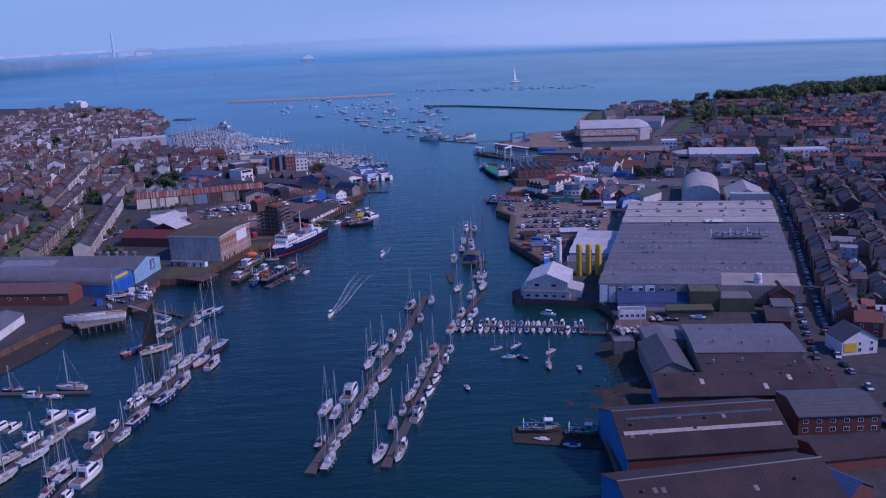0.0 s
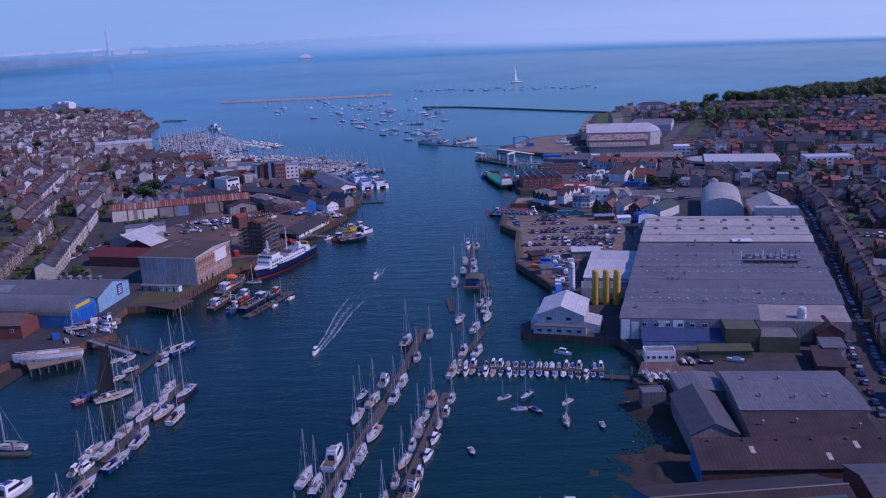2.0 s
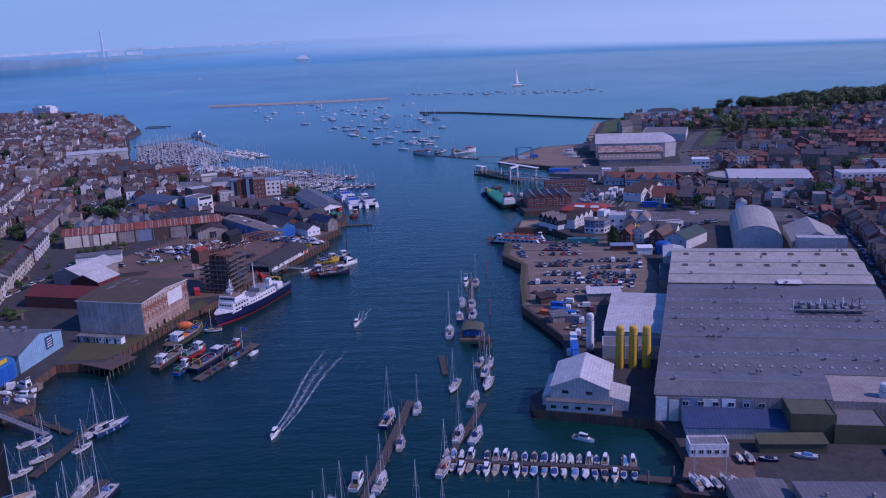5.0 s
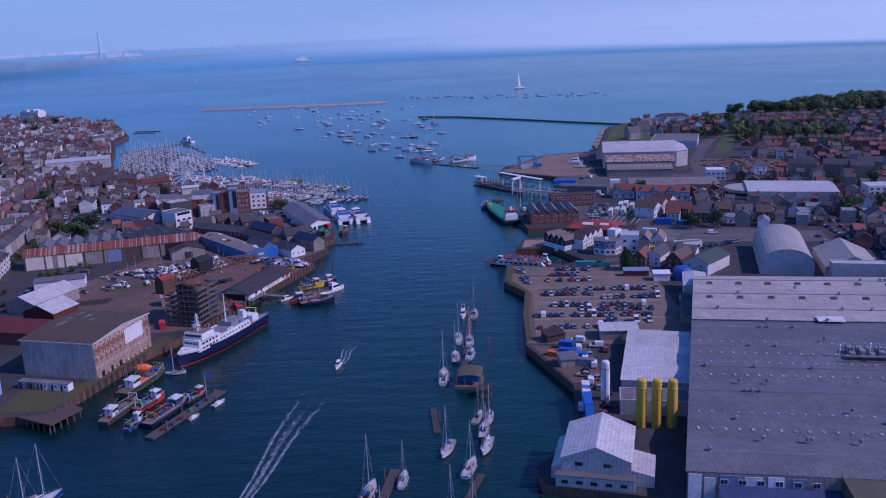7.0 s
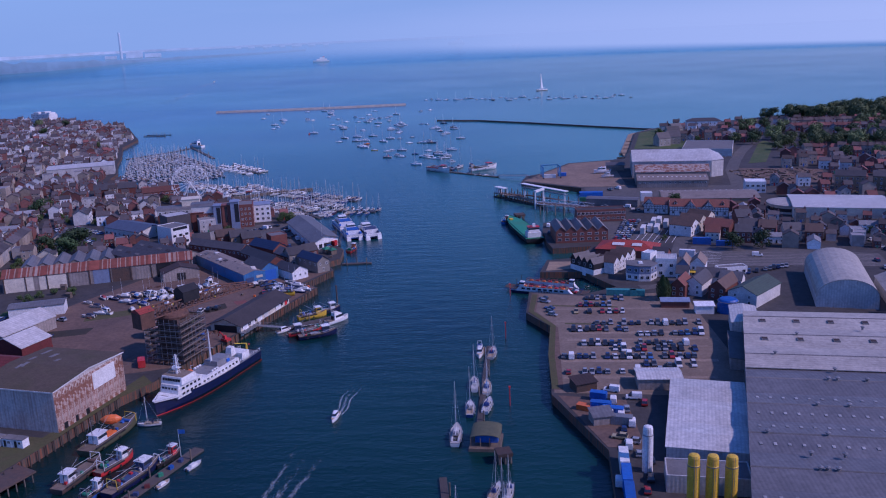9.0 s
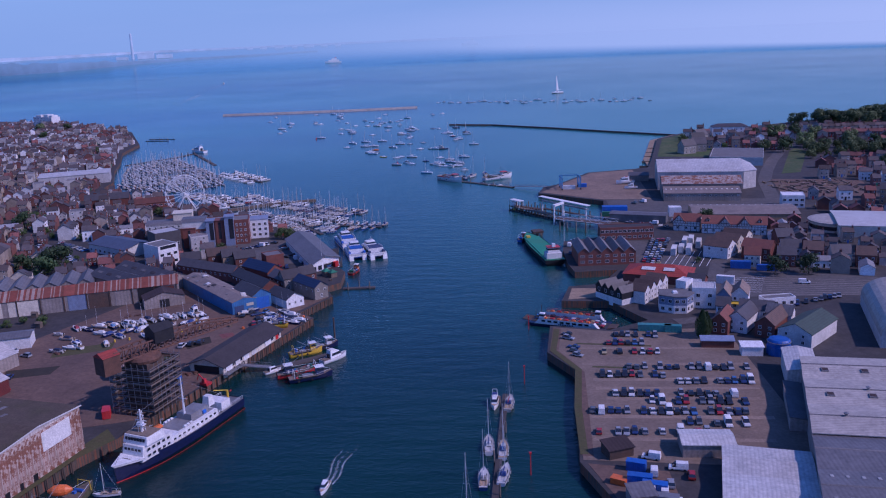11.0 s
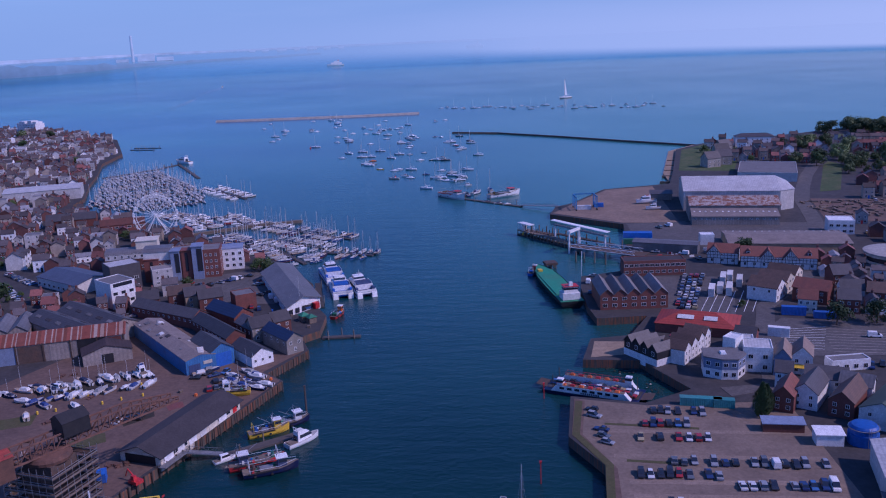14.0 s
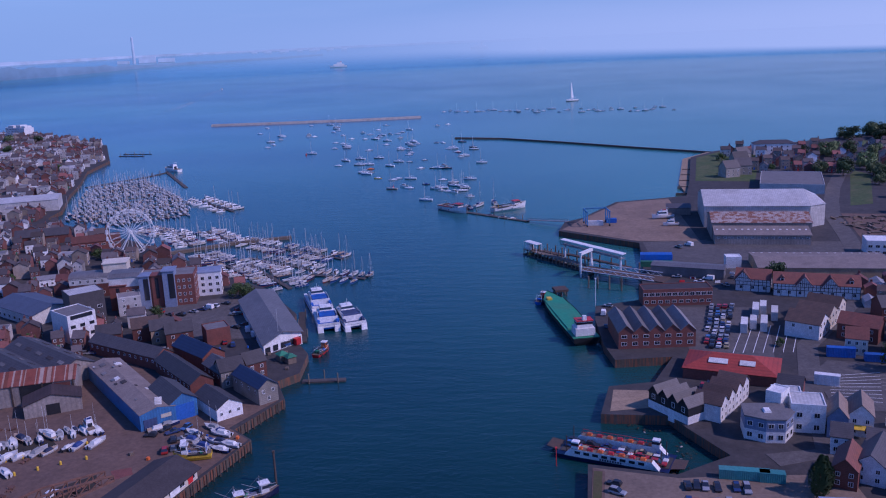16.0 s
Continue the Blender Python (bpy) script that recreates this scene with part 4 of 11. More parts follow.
def hull_shape(L, B, D, full=2.4, transom=0.75, sheer=0.18, n=10, mat=0):
    """A hull from sections, bow towards +y, waterline at 0; open at the top."""
    s = Shape()
    rows = []
    for i in range(n + 1):
        u = i / n
        y = -L / 2 + L * u
        half = B / 2 * (transom + (1 - transom) * min(1, u / 0.45) ** 0.8 if u < 0.45 else max(0.015, 1 - ((u - 0.45) / 0.55) ** full))
        top = D * (1 + sheer * (max(0, u - 0.3) / 0.7) ** 2 * 2.2)
        rows.append(((half, y + 0.10 * D * max(0, u - .8) * 5, top), (half * 0.93, y, top * 0.35), (half * 0.62, y * 0.97, -0.35)))
    base = len(s.v)
    for a, b, c in rows:
        s.v += [(-a[0], a[1], a[2]), (-b[0], b[1], b[2]), (-c[0], c[1], c[2]), (c[0], c[1], c[2]), (b[0], b[1], b[2]), (a[0], a[1], a[2])]
    for i in range(n):
        for j in range(5):
            a = base + i * 6 + j
            s.f.append((a, a + 1, a + 7, a + 6))
            s.m.append(mat)
    s.f += [tuple(range(base, base + 6))]
    s.m += [mat]
    deck = Shape()
    for a, _, _ in rows:
        z = a[2] - 0.06 * D
        deck.v += [(-a[0] * .97, a[1], z - .1), (-a[0] * .97, a[1], z), (a[0] * .97, a[1], z), (a[0] * .97, a[1], z - .1)]
    for i in range(n):
        k = i * 4
        deck.f += [(k + j, k + (j + 1) % 4, k + 4 + (j + 1) % 4, k + 4 + j) for j in range(4)]
    deck.f += [(3, 2, 1, 0), (n * 4, n * 4 + 1, n * 4 + 2, n * 4 + 3)]
    deck.m = [0] * len(deck.f)
    return s, deck


def cabin(x, y0, y1, z0, z1, inset=0.25, front=0.6):
    s = Shape()
    s.hexa(((-x, y0, z0), (x, y0, z0), (x * 0.75, y1, z0), (-x * 0.75, y1, z0)),
           ((-x + inset, y0 + inset, z1), (x - inset, y0 + inset, z1), (x * 0.7 - inset, y1 - front, z1), (-x * 0.7 + inset, y1 - front, z1)))
    return s


def yacht(L, label, simple=False, hull=HULL, top=None):
    B, D = L * 0.29, L * 0.095 + 0.15
    s, deck = hull_shape(L, B, D)
    s.m = [1 if i % 5 in (1, 2, 3) and i < len(s.m) - 1 else 0 for i in range(len(s.m))]
    ob = thing("sailing_yacht", s, [hull, ANTIFOUL], at(0, 0, 0), label, "sailing boat", smooth=False)
    if not simple:
        deck.box(-B * .10, B * .10, L * .27, L * .34, D * 1.0, D * 1.12, 1, .04, .04)          # fore hatch
        deck.box(-B * .17, B * .17, -L * .40, -L * .17, D * .9, D * .99, 2)                      # cockpit well
        for side in (-1, 1):                                                                    # lifelines and toe rail
            for y0, y1, x0, x1 in ((-.48, -.1, .37, .48), (-.1, .2, .48, .44), (.2, .47, .44, .08)):
                deck.rod((side * B * x0, L * y0, D * 1.03 + .62), (side * B * x1, L * y1, D * 1.06 + .62), .022, None, 3, 3)
                deck.rod((side * B * x0, L * y0, D * .98), (side * B * x0, L * y0, D * 1.03 + .64), .022, None, 3, 3)
                deck.rod((side * B * x0, L * y0, D * 1.0 + .05), (side * B * x1, L * y1, D * 1.06 + .08), .05, None, 4, 4)
        deck.rod((-B * .18, -L * .37, D + .75), (B * .18, -L * .37, D + .75), .05, None, 4, 3)
        deck.rod((0, -L * .36, D * .95), (0, -L * .36, D + .9), .07, None, 5, 3)
        for k in range(3):
            deck.rod((B * .47, L * (-.25 + .2 * k), D * .2), (B * .47, L * (-.25 + .2 * k), D * .85), .14, None, 6, 5)
    part("deck", deck, [top or DECKW, GLASSDARK, BLACK, ALLOY, TIMBER, WHITE], ob)
    c = cabin(B * 0.30, -L * 0.12, L * 0.25, D * 0.95, D + 0.55, 0.1, 0.5)
    c.box(-B * 0.305, B * 0.305, -L * 0.05, L * 0.12, D * 0.95 + 0.22, D + 0.36, 1, 0.06, 0.0)
    part("coachroof", c, [top or DECKW, GLASSDARK], ob)
    H = L * 1.25
    k = 0.17 if simple else 0.11
    r = Shape().rod((0, L * 0.08, D), (0, L * 0.08, D + H), k, k * .7, 6)
    r.rod((-B * 0.22, L * 0.08, D + H * 0.48), (B * 0.22, L * 0.08, D + H * 0.48), 0.035, None, 4)
    r.rod((-B * 0.15, L * 0.08, D + H * 0.74), (B * 0.15, L * 0.08, D + H * 0.74), 0.03, None, 4)
    if not simple:
        for x, y, k in ((0, L * 0.5, 0.97), (0, -L * 0.49, 1.0), (-B * 0.45, L * 0.05, 0.9), (B * 0.45, L * 0.05, 0.9)):
            r.rod((x, y, D), (0, L * 0.08, D + H * k), 0.016, None, 3)
    mast = part("mast", r, ALLOY, ob)
    part("boom_cover", Shape().rod((0, L * 0.06, D + 1.5), (0, -L * 0.33, D + 1.45), 0.17, 0.12, 6), top or COVER, mast)
    if not simple:
        k = Shape().box(-B * 0.26, B * 0.26, -L * 0.20, -L * 0.10, D + 0.3, D + 1.25, 0, 0.12, 0.1)
        part("spray_hood", k, COVER, ob)
        c = Shape().box(-B * 0.2, B * 0.2, -L * 0.42, -L * 0.18, D * 0.9, D * 0.9 + 0.12)
        c.box(-B * 0.33, -B * 0.2, -L * 0.42, -L * 0.16, D * 0.9, D + 0.22).box(B * 0.2, B * 0.33, -L * 0.42, -L * 0.16, D * 0.9, D + 0.22)
        part("cockpit", c, DECKW, ob)
    return Stock(ob)


def cruiser(L, label, fly=True):
    B, D = L * 0.32, L * 0.12
    s, deck = hull_shape(L, B, D, 2.6, 0.92, 0.22)
    ob = thing("motor_cruiser", s, GELCOAT, at(0, 0, 0), label, "motor boat")
    deck.box(-B * .36, B * .36, -L * .46, -L * .225, D * .95, D + .12, 1)
    part("deck", deck, [DECKW, TIMBER], ob)
    h = L * 0.10 + 0.7
    c = cabin(B * 0.40, -L * 0.22, L * 0.26, D * 0.95, D + h, 0.2, L * 0.09)
    house_ = part("cabin", c, GELCOAT, ob)
    g = Shape().hexa(((-B * .405, -L * .15, D + h * .45), (B * .405, -L * .15, D + h * .45), (B * .325, L * .238, D + h * .45), (-B * .325, L * .238, D + h * .45)),
                     ((-B * .36, -L * .14, D + h * .86), (B * .36, -L * .14, D + h * .86), (B * .285, L * .205, D + h * .86), (-B * .285, L * .205, D + h * .86)))
    g.box(-B * .22, B * .22, -L * .235, -L * .2, D, D + h * .8)
    part("cabin_window", g, GLASSDARK, house_)
    if fly:
        f = cabin(B * 0.33, -L * 0.2, L * 0.08, D + h, D + h + 0.75, 0.05, 0.5)
        bridge = part("flybridge", f, [WHITE], ob)
        part("flybridge_cover", Shape().box(-B * .27, B * .27, -L * .17, L * .02, D + h + .7, D + h + .86, 0, .1, .1), COVER, bridge)
        a = Shape()
        for x in (-1, 1):
            a.rod((x * B * .3, -L * .16, D + h), (x * B * .24, -L * .22, D + h + 1.7), 0.07)
        a.rod((-B * .24, -L * .22, D + h + 1.7), (B * .24, -L * .22, D + h + 1.7), 0.08)
        part("radar_arch", a, WHITE, ob)
    return Stock(ob)


def dinghy(L, label, mast=False, cover=None, hull=HULL, top=None):
    s, deck = hull_shape(L, L * 0.36, 0.55, 2.4, 0.85, 0.2, 8)
    ob = thing("small_boat", s, hull, at(0, 0, 0), label, "small boat")
    part("deck", deck, top or DECKW, ob)
    part("cover", Shape().box(-L * .13, L * .13, -L * .3, L * .18, .5, .5 + L * .11, 0, L * .05, L * .08), cover or COVER, ob)
    part("outboard_motor", Shape().box(-.16, .16, -L / 2 - .3, -L / 2 + .05, -.1, .95, 0, .04, .05), BLACK, ob)
    if mast:
        part("mast", Shape().rod((0, L * .1, .5), (0, L * .1, .5 + L * 1.1), 0.06, 0.04), ALLOY, ob)
    return Stock(ob)


def car(kind, label):
    """Bow towards +y."""
    L, W, hb, hc = {"hatch": (3.9, 1.75, 0.82, 1.46), "saloon": (4.5, 1.8, 0.86, 1.44), "suv": (4.5, 1.9, 0.98, 1.72), "van": (5.0, 2.0, 1.15, 2.1)}[kind]
    s = Shape()
    w = W / 2
    s.hexa(((-w + .08, -L / 2 + .06, .25), (w - .08, -L / 2 + .06, .25), (w - .08, L / 2 - .08, .25), (-w + .08, L / 2 - .08, .25)),
           ((-w, -L / 2, .6), (w, -L / 2, .6), (w, L / 2, .55), (-w, L / 2, .55)))
    s.hexa(((-w, -L / 2, .6), (w, -L / 2, .6), (w, L / 2, .55), (-w, L / 2, .55)),
           ((-w + .06, -L / 2 + .06, hb), (w - .06, -L / 2 + .06, hb), (w - .12, L / 2 - .2, hb - .16), (-w + .12, L / 2 - .2, hb - .16)))
    y0, y1 = {"hatch": (-L / 2 + .1, .75), "saloon": (-L / 2 + .75, .7), "suv": (-L / 2 + .1, .85), "van": (-L / 2 + .03, 1.5)}[kind]
    s.box(-w + .25, w - .25, y0 + (.35 if kind != "van" else .05), y1 - .85, hc - .07, hc, 0, .08, .08)
    if kind == "van":
        s.hexa(((-w + .06, y0, hb), (w - .06, y0, hb), (w - .06, y1 - .9, hb), (-w + .06, y1 - .9, hb)),
               ((-w + .16, y0 + .05, hc - .03), (w - .16, y0 + .05, hc - .03), (w - .16, y1 - .9, hc - .03), (-w + .16, y1 - .9, hc - .03)))
    ob = thing({"van": "van"}.get(kind, "car"), s, CARPAINT if kind != "van" else WHITE, at(0, 0), label, "van" if kind == "van" else "car")
    g = Shape()
    yb = y0 if kind != "van" else y1 - 1.0
    g.hexa(((-w + .08, yb, hb - .02), (w - .08, yb, hb - .02), (w - .1, y1 + .1, hb - .1), (-w + .1, y1 + .1, hb - .1)),
           ((-w + .24, yb + (.32 if kind != "van" else .0), hc - .05), (w - .24, yb + (.32 if kind != "van" else 0), hc - .05), (w - .24, y1 - .8, hc - .05), (-w + .24, y1 - .8, hc - .05)))
    part("cabin_glass", g, GLASSDARK, ob)
    wm = Shape().rod((-.1, 0, 0), (.1, 0, 0), .31, None, 10).mesh("wheel", RUBBER)
    for x in (-w + .08, w - .08):
        for y in (-L * .31, L * .31):
            part("wheel", wm, None, ob, m=pose(x, y, .31))
    return Stock(ob)


def tree(h, spread, mat, label, seed, leaves=900, low=0.22):
    rnd = random.Random(seed)
    t = Shape()
    t.rod((0, 0, -.5), (0, 0, h * .45), h * .035, h * .02, 7)
    blobs = []
    for i in range(9):
        a, e = 6.28 * i / 9 + rnd.uniform(-.3, .3), rnd.uniform(low + .1, .85)
        d = spread * rnd.uniform(.35, .62) * (1.15 - e * .6)
        tip = Vector((math.cos(a) * d, math.sin(a) * d, h * e))
        t.rod((0, 0, h * min(.42, e * .7)), tip, h * .014, h * .005, 5)
        blobs.append((tip, spread * rnd.uniform(.28, .42)))
    blobs.append((Vector((0, 0, h * .82)), spread * .36))
    ob = thing("tree", t, BARK, at(0, 0), label, "tree")
    c = Shape()
    for i in range(leaves):
        p, r = blobs[rnd.randrange(len(blobs))]
        d = Vector((rnd.gauss(0, 1), rnd.gauss(0, 1), rnd.gauss(0, .8))).normalized()
        q = p + d * r * rnd.uniform(.55, 1.05)
        q.z = max(q.z, h * low * .7)
        u = Vector((rnd.gauss(0, 1), rnd.gauss(0, 1), rnd.gauss(0, 1))).cross(d).normalized()
        w = (d + u * rnd.uniform(-.6, .6)).cross(u).normalized()
        k = spread * rnd.uniform(.042, .082)
        c.face((q + u * k, q + w * k * .7 + d * k * .3, q - u * k, q - w * k * .7 - d * k * .2))
    part("crown", c, mat, ob)
    return Stock(ob)


def conifer(h, r, label, seed):
    """A dense narrow evergreen, leafy almost to the ground."""
    rnd = random.Random(seed)
    ob = thing("tree", Shape().rod((0, 0, -.5), (0, 0, h * .85), .22, .06, 7), BARK, at(0, 0), label, "tree")
    c = Shape()
    for i in range(1500):
        z = rnd.uniform(.04, 1.0)
        w = r * min(1, (z / .18) ** .5) * (1 - max(0, z - .3) / .72) ** .6 * (1 + .16 * math.sin(9 * z + seed))
        a = rnd.uniform(0, 6.283)
        k = w * rnd.uniform(.72, 1.06)
        q = Vector((math.cos(a) * k, math.sin(a) * k, z * h))
        u = Vector((-math.sin(a), math.cos(a), rnd.uniform(-.3, .3)))
        v = Vector((math.cos(a) * .35, math.sin(a) * .35, 1)).normalized()
        e = rnd.uniform(.16, .34)
        c.face((q + u * e, q + v * e * 1.5, q - u * e, q - v * e))
    part("crown", c, DARKLEAF, ob)
    return Stock(ob)


def house(w, d, h, rise, wall, roof, label, chimneys=1, windows=True, ridge="x", wing=False, kind="gable", frame_mat=WHITE, bay=None):
    """A small house whose front faces -y."""
    rows = []
    if windows:
        rows = [("s", 0.9, 2, 1.2, 1.4), ("s", 3.4, 2, 1.1, 1.3)]
        if h > 6.5:
            rows.append(("s", 6.0, 2, 1.0, 1.2))
    ob = building("house", label, "house", 0, 0, w, d, 0, h, rise, kind, ridge, wall, roof, over=0.25, win=rows, frame_mat=frame_mat)
    for i in range(chimneys):
        x, y = (w / 2 - 0.5 - i * (w - 1), 0.0) if ridge == "x" else (0.0, d / 2 - 0.6 - i * (d - 1.2))
        c = Shape().box(x - .4, x + .4, y - .55, y + .55, h + rise * .5, h + rise + 1.1).box(x - .46, x + .46, y - .6, y + .6, h + rise + 1.1, h + rise + 1.25)
        stack = part("chimney", c, BRICK, ob)
        pots = Shape()
        for k in (-.28, .28):
            pots.lathe(((.13, h + rise + 1.25), (.11, h + rise + 1.65)), 6, x, y + k)
        part("chimney_pot", pots, TILE, stack)
    if wing:
        g = Shape()
        g.box(-w * .44, w * .2, d / 2 - .1, d / 2 + 3.2, -.5, h * .55)
        wing_ = part("back_wing", g, wall, ob)
        z0, z1 = h * .55, h * .55 + 1.5
        r = Shape().hexa(((-w * .47, d / 2, z0), (w * .24, d / 2, z0), (w * .24, d / 2 + 3.4, z0), (-w * .47, d / 2 + 3.4, z0)),
                         ((-w * .15, d / 2, z1), (-w * .08, d / 2, z1), (-w * .08, d / 2 + 3.4, z1), (-w * .15, d / 2 + 3.4, z1)))
        part("wing_roof", r, roof, wing_)
    if bay:
        x0, x1, y = -w * .44, w * .12, -d / 2 - 1.1
        b = Shape().box(x0, x1, y, -d / 2 + .05, -.5, h)
        b.hexa(((x0, y, h), (x1, y, h), ((x0 + x1) / 2, y, h + 1.5)), ((x0, -d / 2 + 1.6, h), (x1, -d / 2 + 1.6, h), ((x0 + x1) / 2, -d / 2 + 1.6, h + 1.5)))
        front = part("bay_front", b, bay, ob, "pale gabled bay front")
        for sgn, xe in ((-1, x0 - .2), (1, x1 + .2)):
            xm = (x0 + x1) / 2
            part("bay_roof", Shape().hexa(((xm, y - .2, h + 1.55), (xe, y - .2, h - .15), (xe, -d / 2 + 2, h - .15), (xm, -d / 2 + 2, h + 1.55)), ((xm, y - .2, h + 1.75), (xe, y - .2, h + .05), (xe, -d / 2 + 2, h + .05), (xm, -d / 2 + 2, h + 1.75))), roof, front)
        for z in (.8, 3.5):
            part("window", window_mesh(1.8, 1.5, frame_mat), None, front, m=at((x0 + x1) / 2, y, z))
    if windows:
        part("door", Shape().box(-.5, .5, -d / 2 - .06, -d / 2 + .1, 0, 2.1), [BLACK, BLUE, RED, GREEN][int(w * 7) % 4], ob)
    return Stock(ob)


YACHTS = [yacht(8.5, "white sailing yacht with bare mast and covered boom"), yacht(10.5, "sailing yacht with tall mast, spray hood and covered boom"),
          yacht(12.5, "large sailing yacht with tall rig and teak deck"), yacht(7, "small sailing yacht with mast and canvas cover")]
MOORED = [yacht(10, "white sailing yacht swinging on a mooring", simple=True, hull=GELCOAT, top=GELCOAT), dinghy(7.5, "white open boat on a mooring", cover=GELCOAT, hull=GELCOAT, top=GELCOAT),
          dinghy(7, "orange open boat on a mooring", cover=ORANGE, hull=ORANGE, top=ORANGE), dinghy(7, "yellow open boat on a mooring", cover=GELCOAT, hull=YELLOW, top=YELLOW)]
FARYACHTS = [yacht(9, "sailing yacht berthed in the marina", simple=True), yacht(11.5, "large sailing yacht berthed in the marina", simple=True)]
CRUISERS = [cruiser(9, "white motor cruiser with dark cabin windows"), cruiser(13, "large white motor cruiser with flybridge"), cruiser(6.5, "small white cabin motor boat", False)]
DINGHIES = [dinghy(4.8, "small open boat with canvas cover and outboard"), dinghy(5.8, "covered day boat with an outboard motor"), dinghy(5.2, "small moored dayboat with short mast", True)]
HULLS = [dinghy(6.6, "slim white racing hull laid up ashore"), dinghy(7.5, "covered keelboat hull laid up ashore", True)]
CARS = [car("hatch", "small hatchback car parked in a bay"), car("saloon", "saloon car parked in a bay"), car("suv", "parked estate car with tall roof")]
VAN = car("van", "white panel van parked")


def far_car(label):
    s = Shape().box(-.9, .9, -2.1, 2.1, .3, .9, 0, .05, .08).box(-.7, .7, -1.3, .6, 1.32, 1.4, 0, .06, .1)
    for y in (-1.35, 1.3):
        s.rod((-.86, y, .31), (-.66, y, .31), .31, None, 8, 1).rod((.66, y, .31), (.86, y, .31), .31, None, 8, 1)
    ob = thing("car", s, [CARPAINT, RUBBER], at(0, 0), label, "car")
    part("cabin_glass", Shape().box(-.82, .82, -1.75, .95, .85, 1.36, 0, .14, .4), GLASSDARK, ob)
    return Stock(ob)


FARCARS = [far_car("car parked along the street"), far_car("car parked in an open lot")]
TREES = [tree(9, 7, LEAF, "broad green leafy tree", 1), tree(11, 9, DARKLEAF, "tall dark green leafy tree", 2), tree(7, 6, LEAF, "small rounded garden tree", 3), tree(13, 11, WOODLEAF, "large spreading wood tree", 4, 1100)]
CYPRESS = conifer(10.5, 2.9, "narrow dark evergreen tree", 9)
HOUSES = [house(5.2, 8.5, 5.6, 2.6, BRICK, SLATE, "red brick terraced house with slate roof and chimney", wing=True),
          house(5.4, 8.5, 5.7, 2.6, PALE, SLATE, "white rendered terraced house with slate roof", wing=True),
          house(5.3, 8.5, 5.6, 2.7, CREAM, BROWNTILE, "cream rendered terraced house with brown tiled roof"),
          house(5.2, 8.5, 5.6, 2.7, BRICK, TILE, "red brick terraced house with clay tile roof", wing=True),
          house(8.5, 8.0, 5.6, 3.2, WHITE, SLATE, "white detached house with slate roof", 2, ridge="y"),
          house(9.0, 8.0, 5.4, 3.2, BRICK, TILE, "red brick detached house with clay tile roof", 2),
          house(9.5, 9.0, 8.2, 3.0, CREAM, SLATE, "tall cream three-storey house with slate roof", 2, ridge="y")]
FARHOUSES = [house(5, 7.5, 5.2, 2.4, BRICK, SLATE, "brick town house with slate roof", 1, True), house(6, 7, 5.4, 2.4, PALE, SLATE, "pale rendered town house with slate roof", 1, True, ridge="y"),
             house(5.5, 7.5, 5, 2.4, BRICK, TILE, "brick town house with red tile roof", 1, True), house(6.5, 8, 7, 2.2, CREAM, BROWNTILE, "cream town house with brown roof", 1, True),
             house(8, 7, 6, 2.4, WHITE, SLATE, "white-fronted town house with grey roof", 1, True), house(9, 8, 7.5, .3, PALE, FLATROOF, "flat-roofed town block", 0, True, kind="flat"),
             house(12, 7, 4, 2, WHITE, SHEET, "low store with grey roof", 0, True)]
FARBLOCKS = [house(17, 10, 8.2, 3.0, BRICK, SLATE, "large brick town block with slate roof", 2, True), house(19, 12, 6.5, .3, PALE, FLATROOF, "flat-roofed pale town block", 0, True, kind="flat"),
             house(22, 9, 7.5, 2.8, BRICK, BROWNTILE, "long brick town terrace block", 2, True), house(15, 12, 9.5, .3, CREAM, FLATROOF, "cream flat-roofed town block", 0, True, kind="flat"), house(14, 13, 6, 3.6, WHITE, SLATE, "broad white gabled town hall", 0, True, ridge="y")]

BAYHOUSES = [house(5.2, 8.5, 6.4, 2.6, CREAM, SLATE, "cream bay-fronted terraced house with slate roof", bay=CREAM), house(5.2, 8.5, 6.4, 2.6, BRICK, SLATE, "brick terraced house with white gabled bay and slate roof", bay=WHITE),
             house(5.2, 8.5, 6.6, 2.6, PALE, SLATE, "pale rendered bay-fronted terraced house with slate roof", bay=WHITE)]

# ---- works, sheds and halls of the east bank ----


